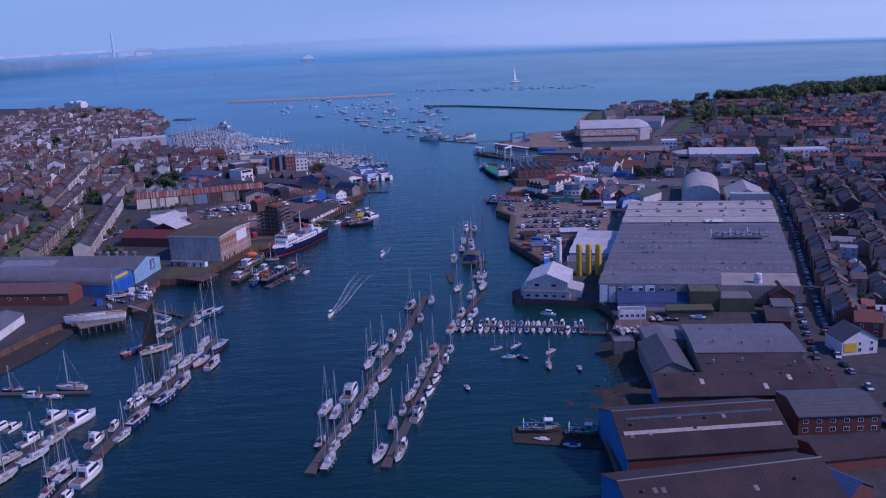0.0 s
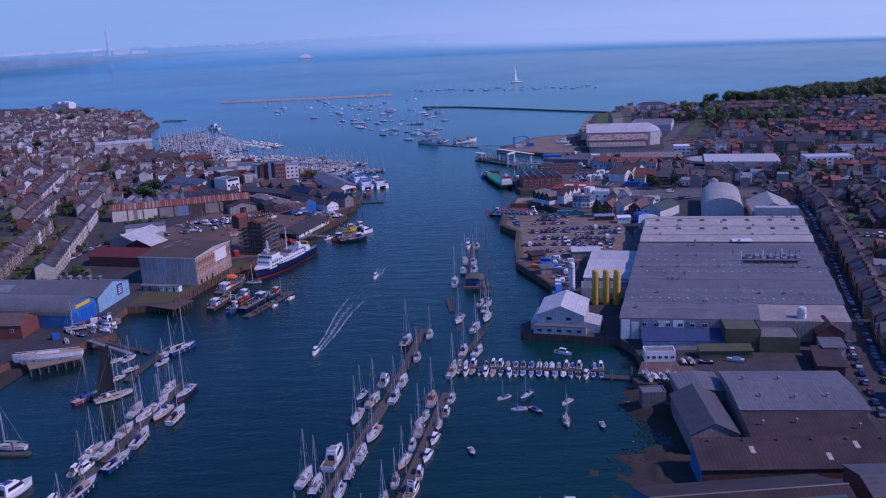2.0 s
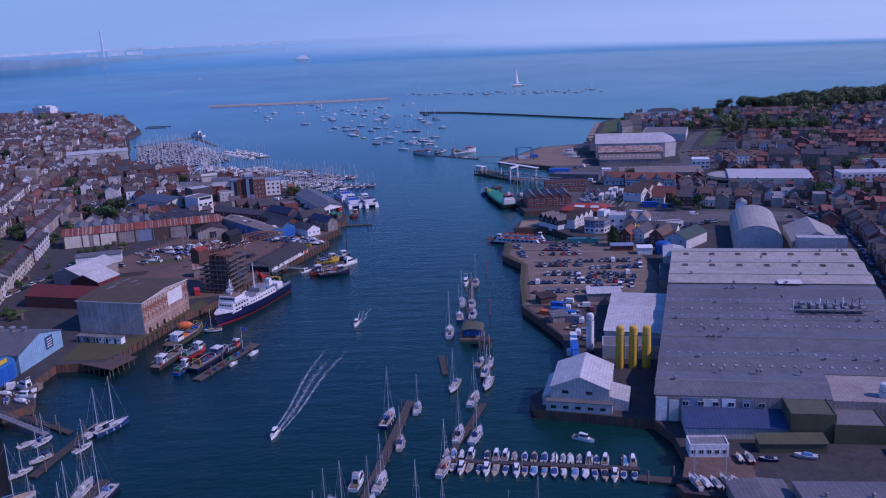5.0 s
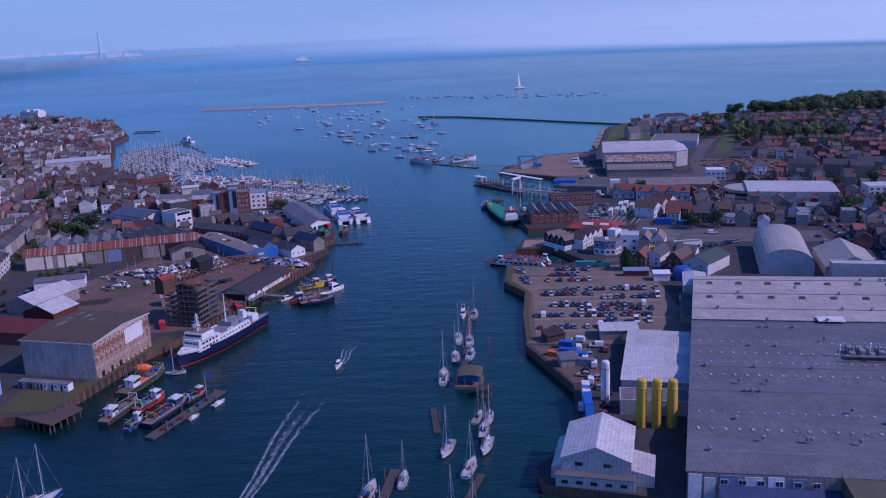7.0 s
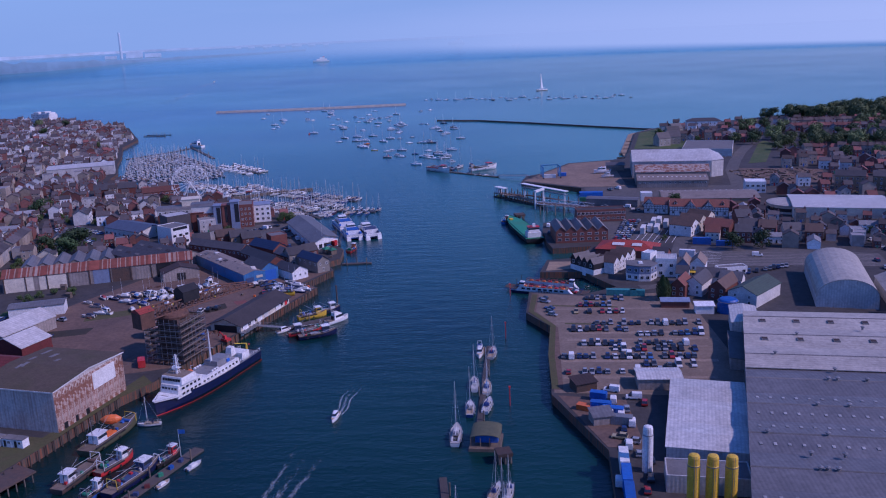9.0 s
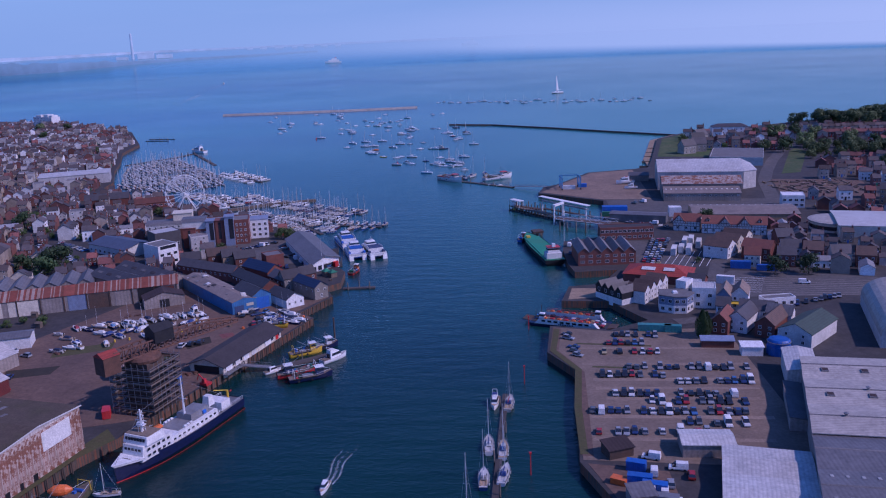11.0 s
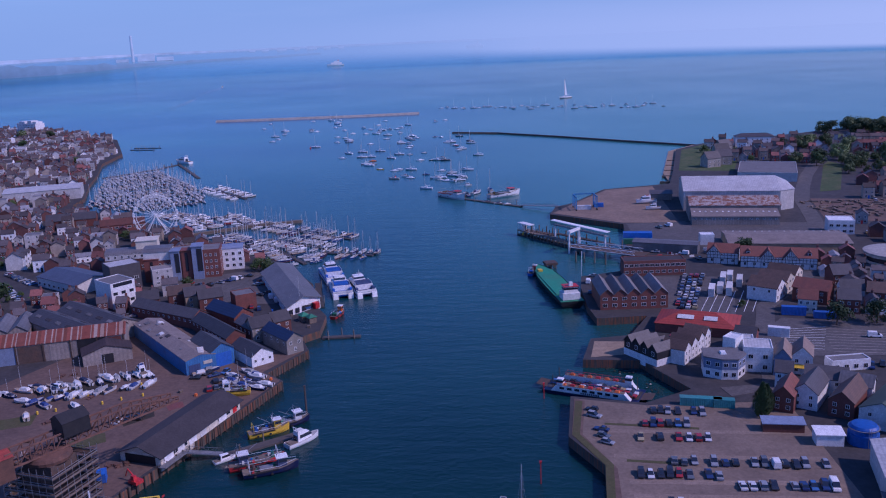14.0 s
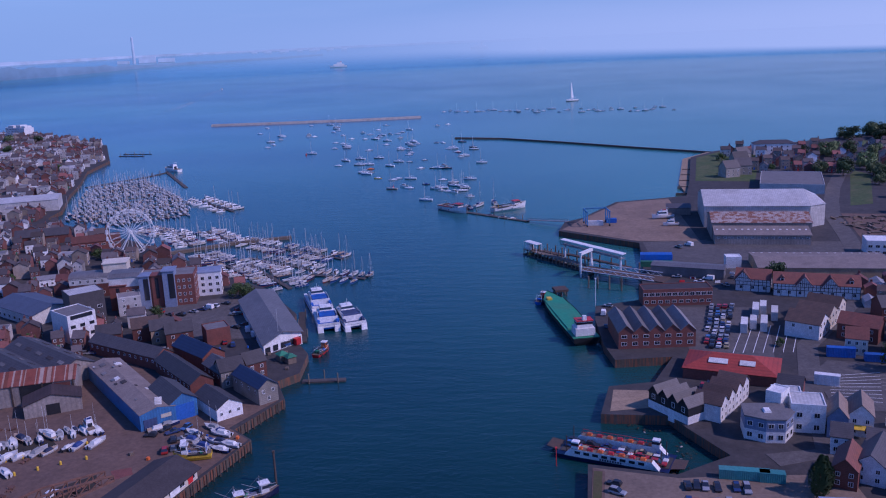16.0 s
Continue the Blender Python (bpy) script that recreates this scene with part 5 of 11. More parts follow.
def factory():
    """A wide works hall of nine shallow roof bays on a slightly skewed plan."""
    o, u, v = Vector((57, 337)), Vector((math.cos(radians(-9.5)), math.sin(radians(-9.5)))), Vector((0.27, 0.963))
    W, L, n, h = 77.0, 166.0, 9, 7.6
    keep(118, 415, 40, 84, -15)

    def p(a, b, z):
        q = o + u * a + v * b
        return (q.x, q.y, G + z)
    s = Shape().hexa([p(0, 0, -1), p(W, 0, -1), p(W, L, -1), p(0, L, -1)], [p(0, 0, h), p(W, 0, h), p(W, L, h), p(0, L, h)])
    ob = thing("factory", s, GREYWALL, Matrix.Identity(4), "huge factory with shallow grey and cream sheet roof bays", "factory")
    small = Shape().box(-.38, .38, -.6, .6, 0, .14).mesh("roof_light", ROOFLIGHT)
    hatch = Shape().box(-1.1, 1.1, -1.1, 1.1, 0, .5, 0, .1, .1).box(-.8, .8, -.8, .8, .5, .56, 1).mesh("roof_hatch", [FLATROOF, ASBESTOS])
    vent = Shape().lathe(((.35, 0), (.35, .8), (.7, .85), (.7, 1.0), (.1, 1.25)), 10).mesh("roof_vent", STEEL)
    pale = {6, 7, 8}
    d = L / n
    r = random.Random(5)
    for i in range(n):
        b0, b1 = i * d, (i + 1) * d
        lift = 0.5 if i in pale else 0.0
        x1 = W if i > 0 else W - 30
        a0 = Shape()
        ring = [(b0, h + lift), (b0 + d * .5, h + 1.0 + lift), (b1, h + lift)]
        full = ring + [(y, z + .25) for y, z in ring[::-1]]
        a0.hexa([p(x1 + .4, y, z) for y, z in full], [p(-.4, y, z) for y, z in full])
        bay = part("roof_bay", a0, LIGHTSHEET if i in pale else SHEET, ob, "cream sheet roof bay" if i in pale else "grey sheet roof bay")
        part("ridge_cap", Shape().hexa([p(-.5, b0 + d * .5 - .35, h + 1.2 + lift), p(x1 + .5, b0 + d * .5 - .35, h + 1.2 + lift), p(x1 + .5, b0 + d * .5 + .35, h + 1.2 + lift), p(-.5, b0 + d * .5 + .35, h + 1.2 + lift)],
             [p(-.5, b0 + d * .5 - .2, h + 1.36 + lift), p(x1 + .5, b0 + d * .5 - .2, h + 1.36 + lift), p(x1 + .5, b0 + d * .5 + .2, h + 1.36 + lift), p(-.5, b0 + d * .5 + .2, h + 1.36 + lift)]), FLATROOF, bay)
        if i in (1, 3, 4):
            for share in (.22, .78):
                for k in range(22):
                    x, y, z = p(2.4 + 3.4 * k, b0 + d * share, h + .27 + 1.0 * (share if share < .5 else 1 - share) * 2)
                    part("roof_light", small, None, bay, m=pose(x, y, z, (4 if share < .5 else -4), 0, -9.5))
        if i in (7, 8):
            for k in range(7):
                x, y, z = p(6 + 11 * k, b0 + d * .3, h + .85 + lift)
                part("roof_hatch", hatch, None, bay, m=pose(x, y, z - .1, 4, 0, -9.5))
        for k in range(5 if i < 6 else 3):
            x, y, z = p(r.uniform(4, x1 - 4), b0 + d * r.choice((.5, .5, .9)), h + 1.1 + lift)
            part("roof_vent", vent, None, bay, m=pose(x, y, z, 0, 0, 0))
    for k, (a, w, z0, z1, mt) in enumerate(((1.8, 3.0, -1, 7.2, WHITE), (5.2, 2.6, -1, 6.4, PALE), (9.5, 4.2, 4.2, 7.2, BLUEGREY), (15, 4, 3.8, 7.0, PALE), (20, 3.6, 4.2, 7.2, WHITE), (25, 3.0, 4.2, 7.0, BLUEGREY), (40, 5, 4.5, 7.2, PALE))):
        part("wall_panel", Shape().hexa([p(a - w / 2, -.18, z0), p(a + w / 2, -.18, z0), p(a + w / 2, .05, z0), p(a - w / 2, .05, z0)], [p(a - w / 2, -.18, z1), p(a + w / 2, -.18, z1), p(a + w / 2, .05, z1), p(a - w / 2, .05, z1)]), mt, ob)
    for k in range(6):
        x, y, z = p(8.4 + 4.1 * k, -.2, 4.9)
        part("window", window_mesh(1.8, 1.4), None, ob, m=at(x, y, z, -9.5))
    return ob


factory()
plant = Shape()
rr = random.Random(8)
for k in range(16):
    x = 52 + (k % 8) * 2.8
    plant.box(x, x + 1.6, (k // 8) * 4, (k // 8) * 4 + 2.4, 0, 1 + rr.random() * 1.2)
works_plant = thing("roof_plant", plant, STEEL, pose(72, 409.5, G + 8.9, 0, 0, -9.5), "row of grey air-handling boxes and ducts on a factory roof", "roof plant")
for k in range(9):
    x, y, z = 50 + 2.7 * k + rr.uniform(-.6, .6), 3.2 + rr.uniform(-1, .6), 2.2 + 2.2 * rr.random()
    part("flue", Shape().rod((x, y, -.4), (x, y, z), .22, None, 8).rod((x, y, z), (x, y, z + .25), .34, .1, 8), STEEL if k % 3 else WHITE, works_plant)
part("duct", Shape().rod((50, -1.2, .9), (75, -1.2, .9), .35, None, 8).rod((58, -1.2, .9), (58, 2, .9), .35, None, 8).rod((69, -1.2, .9), (69, 2, .9), .35, None, 8), STEEL, works_plant)

building("works_store", "long works store with navy blue sheet roof", "store", 77, 329, 27, 11, -6, 3.2, 1.4, "lean", wall=WHITESHEET, roof=NAVY)
building("roof_shed", "pale lean-to at the factory front", "store", 122, 314, 7, 7, -8, 4, .8, "lean", wall=WHITESHEET, roof=SHEET)
building("works_block", "olive green box-shaped works block", "works block", 96, 327, 11.5, 13, -8, 7.5, 0, "flat", wall=OLIVE, roof=OLIVE)
building("works_block", "white and olive low works block with flat roof", "works block", 108, 328, 13, 20, -8, 5.0, 0, "flat", wall=OLIVE, roof=FLATROOF)
building("brick_house", "brick house with bright clay tile roof beside the works", "house", 125.4, 326, 9, 10, -7, 5, 3, ridge="y", wall=BRICK, roof=TILE, win=[("s", 1, 2, 1.1, 1.3)])
building("lock_up", "low brown lock-up garages beside the street", "garage", 117, 305, 8, 16, -14, 3, .6, "lean", wall=BRICK, roof=ASBESTOS)
part("roof_panel", Shape().box(-4.5, 4.5, -2.5, 2.5, 0, .12), PALE, bpy.data.objects["factory"], "pale patched roof panel", m=pose(132, 436, G + 9.0, 3, 0, -9.5))
building("site_office", "white flat-roofed site office with windows", "office", 66, 316.5, 10, 5, -4, 3.2, 0, "flat", wall=WHITE, roof=FLATROOF, win=[("s", 1, 5, 1.3, 1.2)])
building("shelter", "open-fronted olive store beside the slip", "store", 88, 317, 17, 4.5, -4, 2.6, .6, "lean", wall=OLIVE, roof=OLIVE)

building("boat_shed", "white sheet-clad boat shed with bright gable roof on a quay", "shed", 39.4, 356, 17, 20, -14, 6.5, 3.4, ridge="y", wall=WHITESHEET, roof=WHITESHEET)
quay_shed_white = bpy.data.objects["boat_shed"]
part("ground_storey", Shape().box(-9.6, 9.6, -12.6, -9.9, -1.2, 2.9).box(-9.8, 9.8, -12.8, -9.9, 2.9, 3.1, 1), [WHITESHEET, FLATROOF], quay_shed_white, "low white front storey")
part("side_lean_to", Shape().hexa(((-11.2, -9, -1.2), (-8.6, -9, -1.2), (-8.6, 8, -1.2), (-11.2, 8, -1.2)), ((-11.2, -9, 3.0), (-8.6, -9, 4.4), (-8.6, 8, 4.4), (-11.2, 8, 3.0))), WHITESHEET, quay_shed_white)
part("side_lean_to", Shape().hexa(((8.6, -9.5, -1.2), (14.2, -9.5, -1.2), (14.2, 2, -1.2), (8.6, 2, -1.2)), ((8.6, -9.5, 4.2), (14.2, -9.5, 3.0), (14.2, 2, 3.0), (8.6, 2, 4.2))), WHITESHEET, quay_shed_white)
for k in range(5):
    part("window", window_mesh(1.6, .9, BLACK), None, quay_shed_white, m=at(-7.4 + 3.6 * k, -12.6, .9))
for k in range(2):
    part("window", window_mesh(1.9, 1.0, BLACK), None, quay_shed_white, m=at(-4.2 + 7 * k, -10, 4.6))
building("factory_annex", "white low factory annex with shallow sheet roof", "factory", 69.5, 421, 21, 46, -14, 4.2, .7, n=3, wall=WHITESHEET, roof=WHITESHEET)
building("tank_house", "white flat-roofed plant room behind the silos", "plant room", 61, 388.5, 20, 9, -9, 4.2, 0, "flat", wall=WHITESHEET, roof=FLATROOF)
building("barrel_hall", "barrel-roofed grey sheet hall", "hall", 155.5, 545, 22.5, 50, -15, 4.5, 7.0, "barrel", "y", WHITESHEET, LIGHTSHEET)
building("gabled_hall", "grey gabled sheet hall beside the barrel hall", "hall", 178, 529, 22, 34, -13, 4.5, 5, ridge="y", wall=WHITESHEET, roof=LIGHTSHEET)
building("flat_annex", "white flat-roofed annex before the gabled hall", "annex", 174, 508, 22, 6, -13, 8, 0, "flat", wall=WHITESHEET, roof=WHITESHEET)
building("warehouse", "grey low-pitched warehouse with roof vents", "warehouse", 94, 275.5, 34, 27, -5, 5.5, .9, wall=GREYWALL, roof=SHEET)
building("lean_to", "low grey sheet-roofed store", "store", 71, 288.5, 13, 14, -1, 3.2, .8, ridge="y", wall=GREYWALL, roof=SHEET)
building("slate_hall", "dark gabled store with slate roof", "store", 66.5, 266.5, 12.5, 26, -2, 3.6, 3.0, ridge="y", wall=GREYWALL, roof=SLATE)
building("warehouse", "brown-grey fibre cement roofed store", "warehouse", 91, 254.5, 32, 13.5, -4, 4.0, 1.2, "lean", wall=GREYWALL, roof=ASBESTOS)
LOW = building("warehouse", "long low corrugated shed with blue end wall", "warehouse", 84, 241, 52, 11.5, -2.5, 2.8, 2.4, "lean", wall=DARKSTEEL, roof=ASBESTOS)
part("blue_end", Shape().hexa([(-.1, -5.75, -2), (-.1, 5.75, -2), (-.1, 5.75, 5.1), (-.1, -5.75, 2.7)], [(.05, -5.75, -2), (.05, 5.75, -2), (.05, 5.75, 5.1), (.05, -5.75, 2.7)]), BLUEWALL, LOW, "blue painted end wall", m=pose(-26.05, 0, 0))
HALL = building("boat_hall", "large old boat hall with brown corrugated roof and blue gable end", "boat hall", 61, 212, 43, 30, 4, 5.0, 5.8, wall=BRICK, roof=ASBESTOS)
LONG = building("warehouse", "long brown corrugated roof of a waterside shed", "warehouse", 59, 181, 49, 24, 9, 4.6, 4.6, wall=BLUEWALL, roof=ASBESTOS)
building("works_hall", "low brick hall with brown sheet roof", "hall", 97, 201, 20, 12, 7, 3.4, 1.8, wall=BRICK, roof=ASBESTOS)
building("works_hall", "small hall with dark glazed gable roof", "hall", 86, 184, 11, 14, 35, 3.4, 3.0, ridge="y", wall=BRICK, roof=NAVY)
cap = Shape().rod((-.5, 0, 0), (.5, 0, 0), .22, None, 6).mesh("ridge_cap", SHEET)
cowl = Shape().lathe(((.22, -.2), (.22, .5), (.4, .55), (.1, .8)), 8).mesh("roof_vent", DARKSTEEL)
patch = Shape().box(-.6, .6, -1.4, 1.4, 0, .08).mesh("roof_patch", LIGHTSHEET)
felt_patch = Shape().box(-.5, .5, -.8, .8, 0, .06).mesh("roof_patch", FLATROOF)
for ob, L, w, h, rise in ((HALL, 43, 30, 5.0, 5.8), (LONG, 49, 24, 4.6, 4.6)):
    part("ridge_cap", cap, None, ob, m=Matrix.Translation((0, 0, h + rise + .2)) @ Matrix.Diagonal((L + .7, 1, 1, 1)))
    slope = math.degrees(math.atan2(rise, w / 2))
    rq = random.Random(int(L))
    for k in range(7):
        x, u = rq.uniform(-.45, .45) * L, rq.uniform(.1, .9)
        part("roof_vent" if k % 3 == 0 else "roof_patch", cowl if k % 3 == 0 else felt_patch, None, ob, m=pose(x, -w / 2 * (1 - u), h + rise * u + .24, 0 if k % 3 == 0 else slope, 0, 0))
for x, u in ((6, .35), (14, .72), (-12, .6)):
    part("roof_patch", patch, None, LOW, m=pose(x, -5.75 + 11.5 * u, 2.8 + 2.4 * u + .24, 11.8, 0, 0))
for k in range(6):
    part("roof_vent", cowl, None, LOW, m=pose(-22 + 8.6 * k, 4.6, 5.1, 0, 0, 0))
building("office_block", "red brick two-storey works building", "works building", 101, 223, 22, 17, 0, 5.4, 2.0, wall=BRICK, roof=SLATE, win=[("s", .9, 6, 1.6, 1.3), ("s", 3.4, 6, 1.4, 1.2)])
building("public_house", "white corner public house with yellow panel", "public house", 131, 275.5, 12.5, 10, 8, 5.0, 3.6, "gable", "y", wall=WHITE, roof=SLATE, win=[("s", .9, 3, 1.4, 1.4), ("s", 3.2, 3, 1.1, 1.2)])
part("yellow_panel", Shape().box(-2.2, 2.2, -.08, .04, 0, 3.0), YELLOW, bpy.data.objects["public_house"], "painted yellow wall panel", m=at(-3.4, -5.1, 1.2))
building("hangar", "huge white seaplane hangar with pale curved roof", "hangar", 152, 850, 56, 44, -8, 12, 5.5, ridge="x", wall=WHITESHEET, roof=WHITESHEET)
building("hangar_annex", "lower hangar annex with rust-stained sheet roof", "hangar annex", 145, 812, 50, 26, -8, 9, 3.2, wall=GREYWALL, roof=RUSTROOF)
building("ferry_terminal", "red brick ferry building with five-bay wavy grey roof", "ferry terminal", 60.7, 652, 27.3, 22.3, 2.7, 6.3, 2.4, "gable", "y", BRICK, FLATROOF, n=5, win=[("s", 1.2, 7, 2, 1.4), ("s", 4, 7, 2, 1.2)])
building("ferry_office", "long brick ferry office with flat dark roof and white window bands", "office", 78, 694, 28, 9, 2, 6.6, 0, "flat", wall=BRICK, roof=DARKFELT, win=[("s", 1.2, 10, 1.8, 1.3), ("s", 4.2, 12, 2.0, 1.5)])
building("market_hall", "long hall with red painted hipped roof and roof lights", "hall", 81, 616, 29, 17, -20, 3.4, 3.4, "hip", wall=BRICK, roof=REDROOF)
building("supermarket", "wide white flat-roofed supermarket", "supermarket", 215, 695, 52, 38, -14, 6, 1.0, wall=CREAM, roof=WHITESHEET)

# ---- works and sheds of the west bank ----
building("boat_barn", "tall barn clad in rust-streaked sheet with a brown roof", "barn", -129.5, 446.5, 29, 33, -14, 12.8, 1.2, ridge="x", wall=RUSTWALL, roof=BARNROOF)
barn = bpy.data.objects["boat_barn"]
cladding = Shape().box(0, .07, -1.34, 1.34, -1, 12.6).mesh("wall_sheet", BARNRUST)
for k in range(12):
    part("wall_sheet", cladding, None, barn, m=pose(14.5, -15.1 + 2.745 * k, 0))
part("fascia", Shape().box(-15, 15, -.06, .06, -.2, .2), PALE, barn, "pale weathered fascia board", m=pose(0, -16.91, 12.86))
for side in (-1, 1):
    part("fascia", Shape().hexa(((-.06, 0, 14.0), (.06, 0, 14.0), (.06, side * 17, 12.75), (-.06, side * 17, 12.75)), ((-.06, 0, 14.36), (.06, 0, 14.36), (.06, side * 17, 13.1), (-.06, side * 17, 13.1))), PALE, barn, "pale weathered fascia board", m=pose(14.92, 0, 0))
for y, w in ((-13, 1.6), (-8, 1.2), (-3, 1.6)):
    part("low_door", Shape().box(-.05, .05, -w / 2, w / 2, 0, 2.0), BLACK, barn, "dark low doorway", m=pose(14.6, y, 0))
building("boat_shed", "long boatyard shed with pale gable front and grey glazed roof", "shed", -186, 409, 74, 27, -7, 6.6, 3.6, n=1, wall=PALEBLUE, roof=SHEET)
building("arched_boat_shed", "blue boat shed with arched front and tall doors", "shed", -189, 387, 74, 18, -11, 5.6, 4.4, "barrel", wall=BLUEWALL, roof=SHEET)
building("workshop", "long red brick workshop with brown roof", "workshop", -204, 370.5, 70, 13, -4, 5.4, 3.0, wall=BRICK, roof=BROWNTILE, win=[("s", 2.6, 9, 1.4, 1.3)])
building("store", "pale weathered sheet store by the slipway", "store", -185.5, 327, 14, 24, 1, 3.8, 1.8, ridge="y", wall=PALE, roof=SHEET)
building("quay_shed", "long low quayside shed with dark roof and painted front", "shed", -87.5, 533, 13.5, 39, -17, 2.9, 2.4, ridge="y", wall=CREAM, roof=DARKFELT, win=[("e", .9, 9, 2.2, 1.5)], over=1.0)
building("foundry_hall", "long derelict hall with red rusted sheet roof", "hall", -177, 597, 86, 13, 18, 7.0, 2.8, wall=GREYWALL, roof=STRIPEROOF)
# the black panel stands for the dark inside of an opening
for k, (x, w, mt) in enumerate(((-36, 13, CREAM), (-21, 12, CREAM), (-9, 9, GREYWALL), (1, 8, BLUEGREY), (10, 9, DARKSTEEL), (20, 7, GREYWALL), (31, 10, BLACK), (39, 5, BRICK))):
    part("wall_panel", Shape().box(x - w / 2, x + w / 2, -6.62, -6.45, -1, 6.8 - k % 3 * .4), mt, bpy.data.objects["foundry_hall"])
for k in range(10):
    part("column", Shape().box(-42.5 + 9.4 * k, -42 + 9.4 * k, -6.85, -6.4, -1, 7.2), DARKSTEEL, bpy.data.objects["foundry_hall"])
blue_shed = building("boat_shed", "blue sheet-clad boat shed with stained flat-pitched roof", "shed", -115.5, 602.6, 11, 55, 40, 5.2, 1.3, ridge="y", wall=BLUEWALL, roof=FELTROOF, over=.1)


def skew_hall(o, u, v, h, rise, label):
    """A hall on a skewed plan: near corner, near edge, long edge."""
    o, u, v = Vector(o), Vector(u), Vector(v)
    c = o + u * .5 + v * .5
    keep(c.x, c.y, u.length / 2 - 1, v.length / 2 - 2, heading((0, 0), v))

    def p(a, b, z):
        q = o + u * a + v * b - c
        return (q.x, q.y, z)
    s = Shape().hexa([p(0, 0, -1), p(1, 0, -1), p(1, 1, -1), p(0, 1, -1)], [p(0, 0, h), p(1, 0, h), p(1, 1, h), p(0, 1, h)])
    s.face([p(0, 0, h), p(1, 0, h), p(.5, 0, h + rise)]).face([p(1, 1, h), p(0, 1, h), p(.5, 1, h + rise)])
    ob = thing("ferry_hall", s, WHITE, at(c.x, c.y), label, "ferry terminal")
    for a, b in ((-.04, .5), (.5, 1.04)):
        za, zb = h + rise * (1 - abs(a - .5) * 2), h + rise * (1 - abs(b - .5) * 2)
        part("roof_slope", Shape().hexa([p(a, -.02, za), p(b, -.02, zb), p(b, 1.02, zb), p(a, 1.02, za)], [p(a, -.02, za + .25), p(b, -.02, zb + .25), p(b, 1.02, zb + .25), p(a, 1.02, za + .25)]), SHEET, ob)
    for k in range(5):
        x, y, z = p(.1 + .2 * k, -.004, .4)
        part("window", window_mesh(2.2, 2.2, BLACK), None, ob, m=at(x, y, z, math.degrees(math.atan2(u.y, u.x))))
    for k in range(6):
        x, y, z = p(1.004, .08 + .16 * k, .6)
        part("window", window_mesh(3.0, 1.8, BLACK), None, ob, m=at(x, y, z, math.degrees(math.atan2(v.y, v.x))))
    return ob


skew_hall((-81, 641), (11, 14.5), (-25, 56), 4.2, 2.6, "fast ferry terminal with long silver sheet roof")
building("office_block", "white modern cube-shaped office block", "office", -164, 666, 11.5, 14, 52, 11, 0, "flat", wall=WHITE, roof=FLATROOF)
building("apartment_block", "red brick and white apartment block with towers", "apartment block", -148, 711, 36, 14, 12, 13.5, 0, "flat", wall=BRICK, roof=FLATROOF)
building("boatyard_hall", "long white waterfront hall with flat roof", "hall", -342, 951, 55, 28, 21, 8, 1.2, wall=WHITESHEET, roof=WHITESHEET)
building("apartment_block", "white seafront apartment block with stepped roofline", "apartment block", -640, 1500, 44, 14, -30, 13, 0, "flat", wall=WHITE, roof=FLATROOF, win=[("s", 1.5 + 3 * k, 12, 1.6, 1.5) for k in range(4)])
for k, (x, w) in enumerate(((-12, 12), (6, 10), (17, 8))):
    part("roof_storey", Shape().box(x - w / 2, x + w / 2, -5, 5, 13, 16 + k % 2), WHITE, bpy.data.objects["apartment_block.001"])

# ---- pontoons and boats ----
rnd = random.Random(11)


def pontoon(a, b, width, label="floating timber pontoon with mooring piles", piles=0, fingers=0):
    a, b = Vector(a), Vector(b)
    L = (b - a).length
    m = pose((a.x + b.x) / 2, (a.y + b.y) / 2, 0, 0, 0, heading(a, b))
    ob = thing("pontoon", Shape().box(-width / 2, width / 2, -L / 2, L / 2, -.4, .55), DECK, m, label, "pontoon")
    pm = Shape().rod((0, 0, -3), (0, 0, 3.6), .22, None, 8).mesh("mooring_post", TIMBER)
    for i in range(piles):
        part("mooring_post", pm, None, ob, m=pose((width / 2 + .3) * (-1 if i % 2 else 1), -L / 2 + L * (i + .5) / piles, 0))
    fm = Shape().box(0, 5.5, -.35, .35, -.2, .45).mesh("finger", DECK)
    for i in range(fingers):
        part("finger", fm, None, ob, m=pose(width / 2, -L / 2 + L * (i + .5) / fingers, 0))
    return ob


def alongside(a, b, width, kinds, spacing, sides=(-1, 1), turn=0, skip=0.1, group="", off=None, r=rnd):
    """Boats lying along both sides of a line."""
    a, b = Vector(a), Vector(b)
    L, h = (b - a).length, heading(a, b)
    d = (b - a).normalized()
    q = Vector((d.y, -d.x))
    for s in sides:
        t = spacing * r.uniform(.2, .7)
        while t < L:
            if r.random() > skip:
                k = r.choice(kinds)
                p = a + d * t + q * s * (width / 2 + (off or 1.9))
                way = h + turn * s + r.uniform(-4, 4) + (180 if r.random() < .3 and not turn else 0)
                k.put(pose(p.x, p.y, 0, 0, 0, way), group=group)
            t += spacing * r.uniform(.85, 1.25)


Y, FY, C, D = YACHTS, FARYACHTS, CRUISERS, DINGHIES
KIND = {"a": Y[0], "b": Y[1], "R": Y[2], "n": Y[3], "m": C[0], "L": C[1], "s": C[2], "d": D[0], "e": D[1], "f": D[2]}


def berth(spots, way, group, spread=7, flip=.25):
    """Boats at their berths: kind, x, y; bows along way, some turned about."""
    for k, x, y in spots:
        KIND[k].put(pose(x, y, 0, 0, 0, way + rnd.uniform(-spread, spread) + (180 if rnd.random() < flip else 0)), group=group)


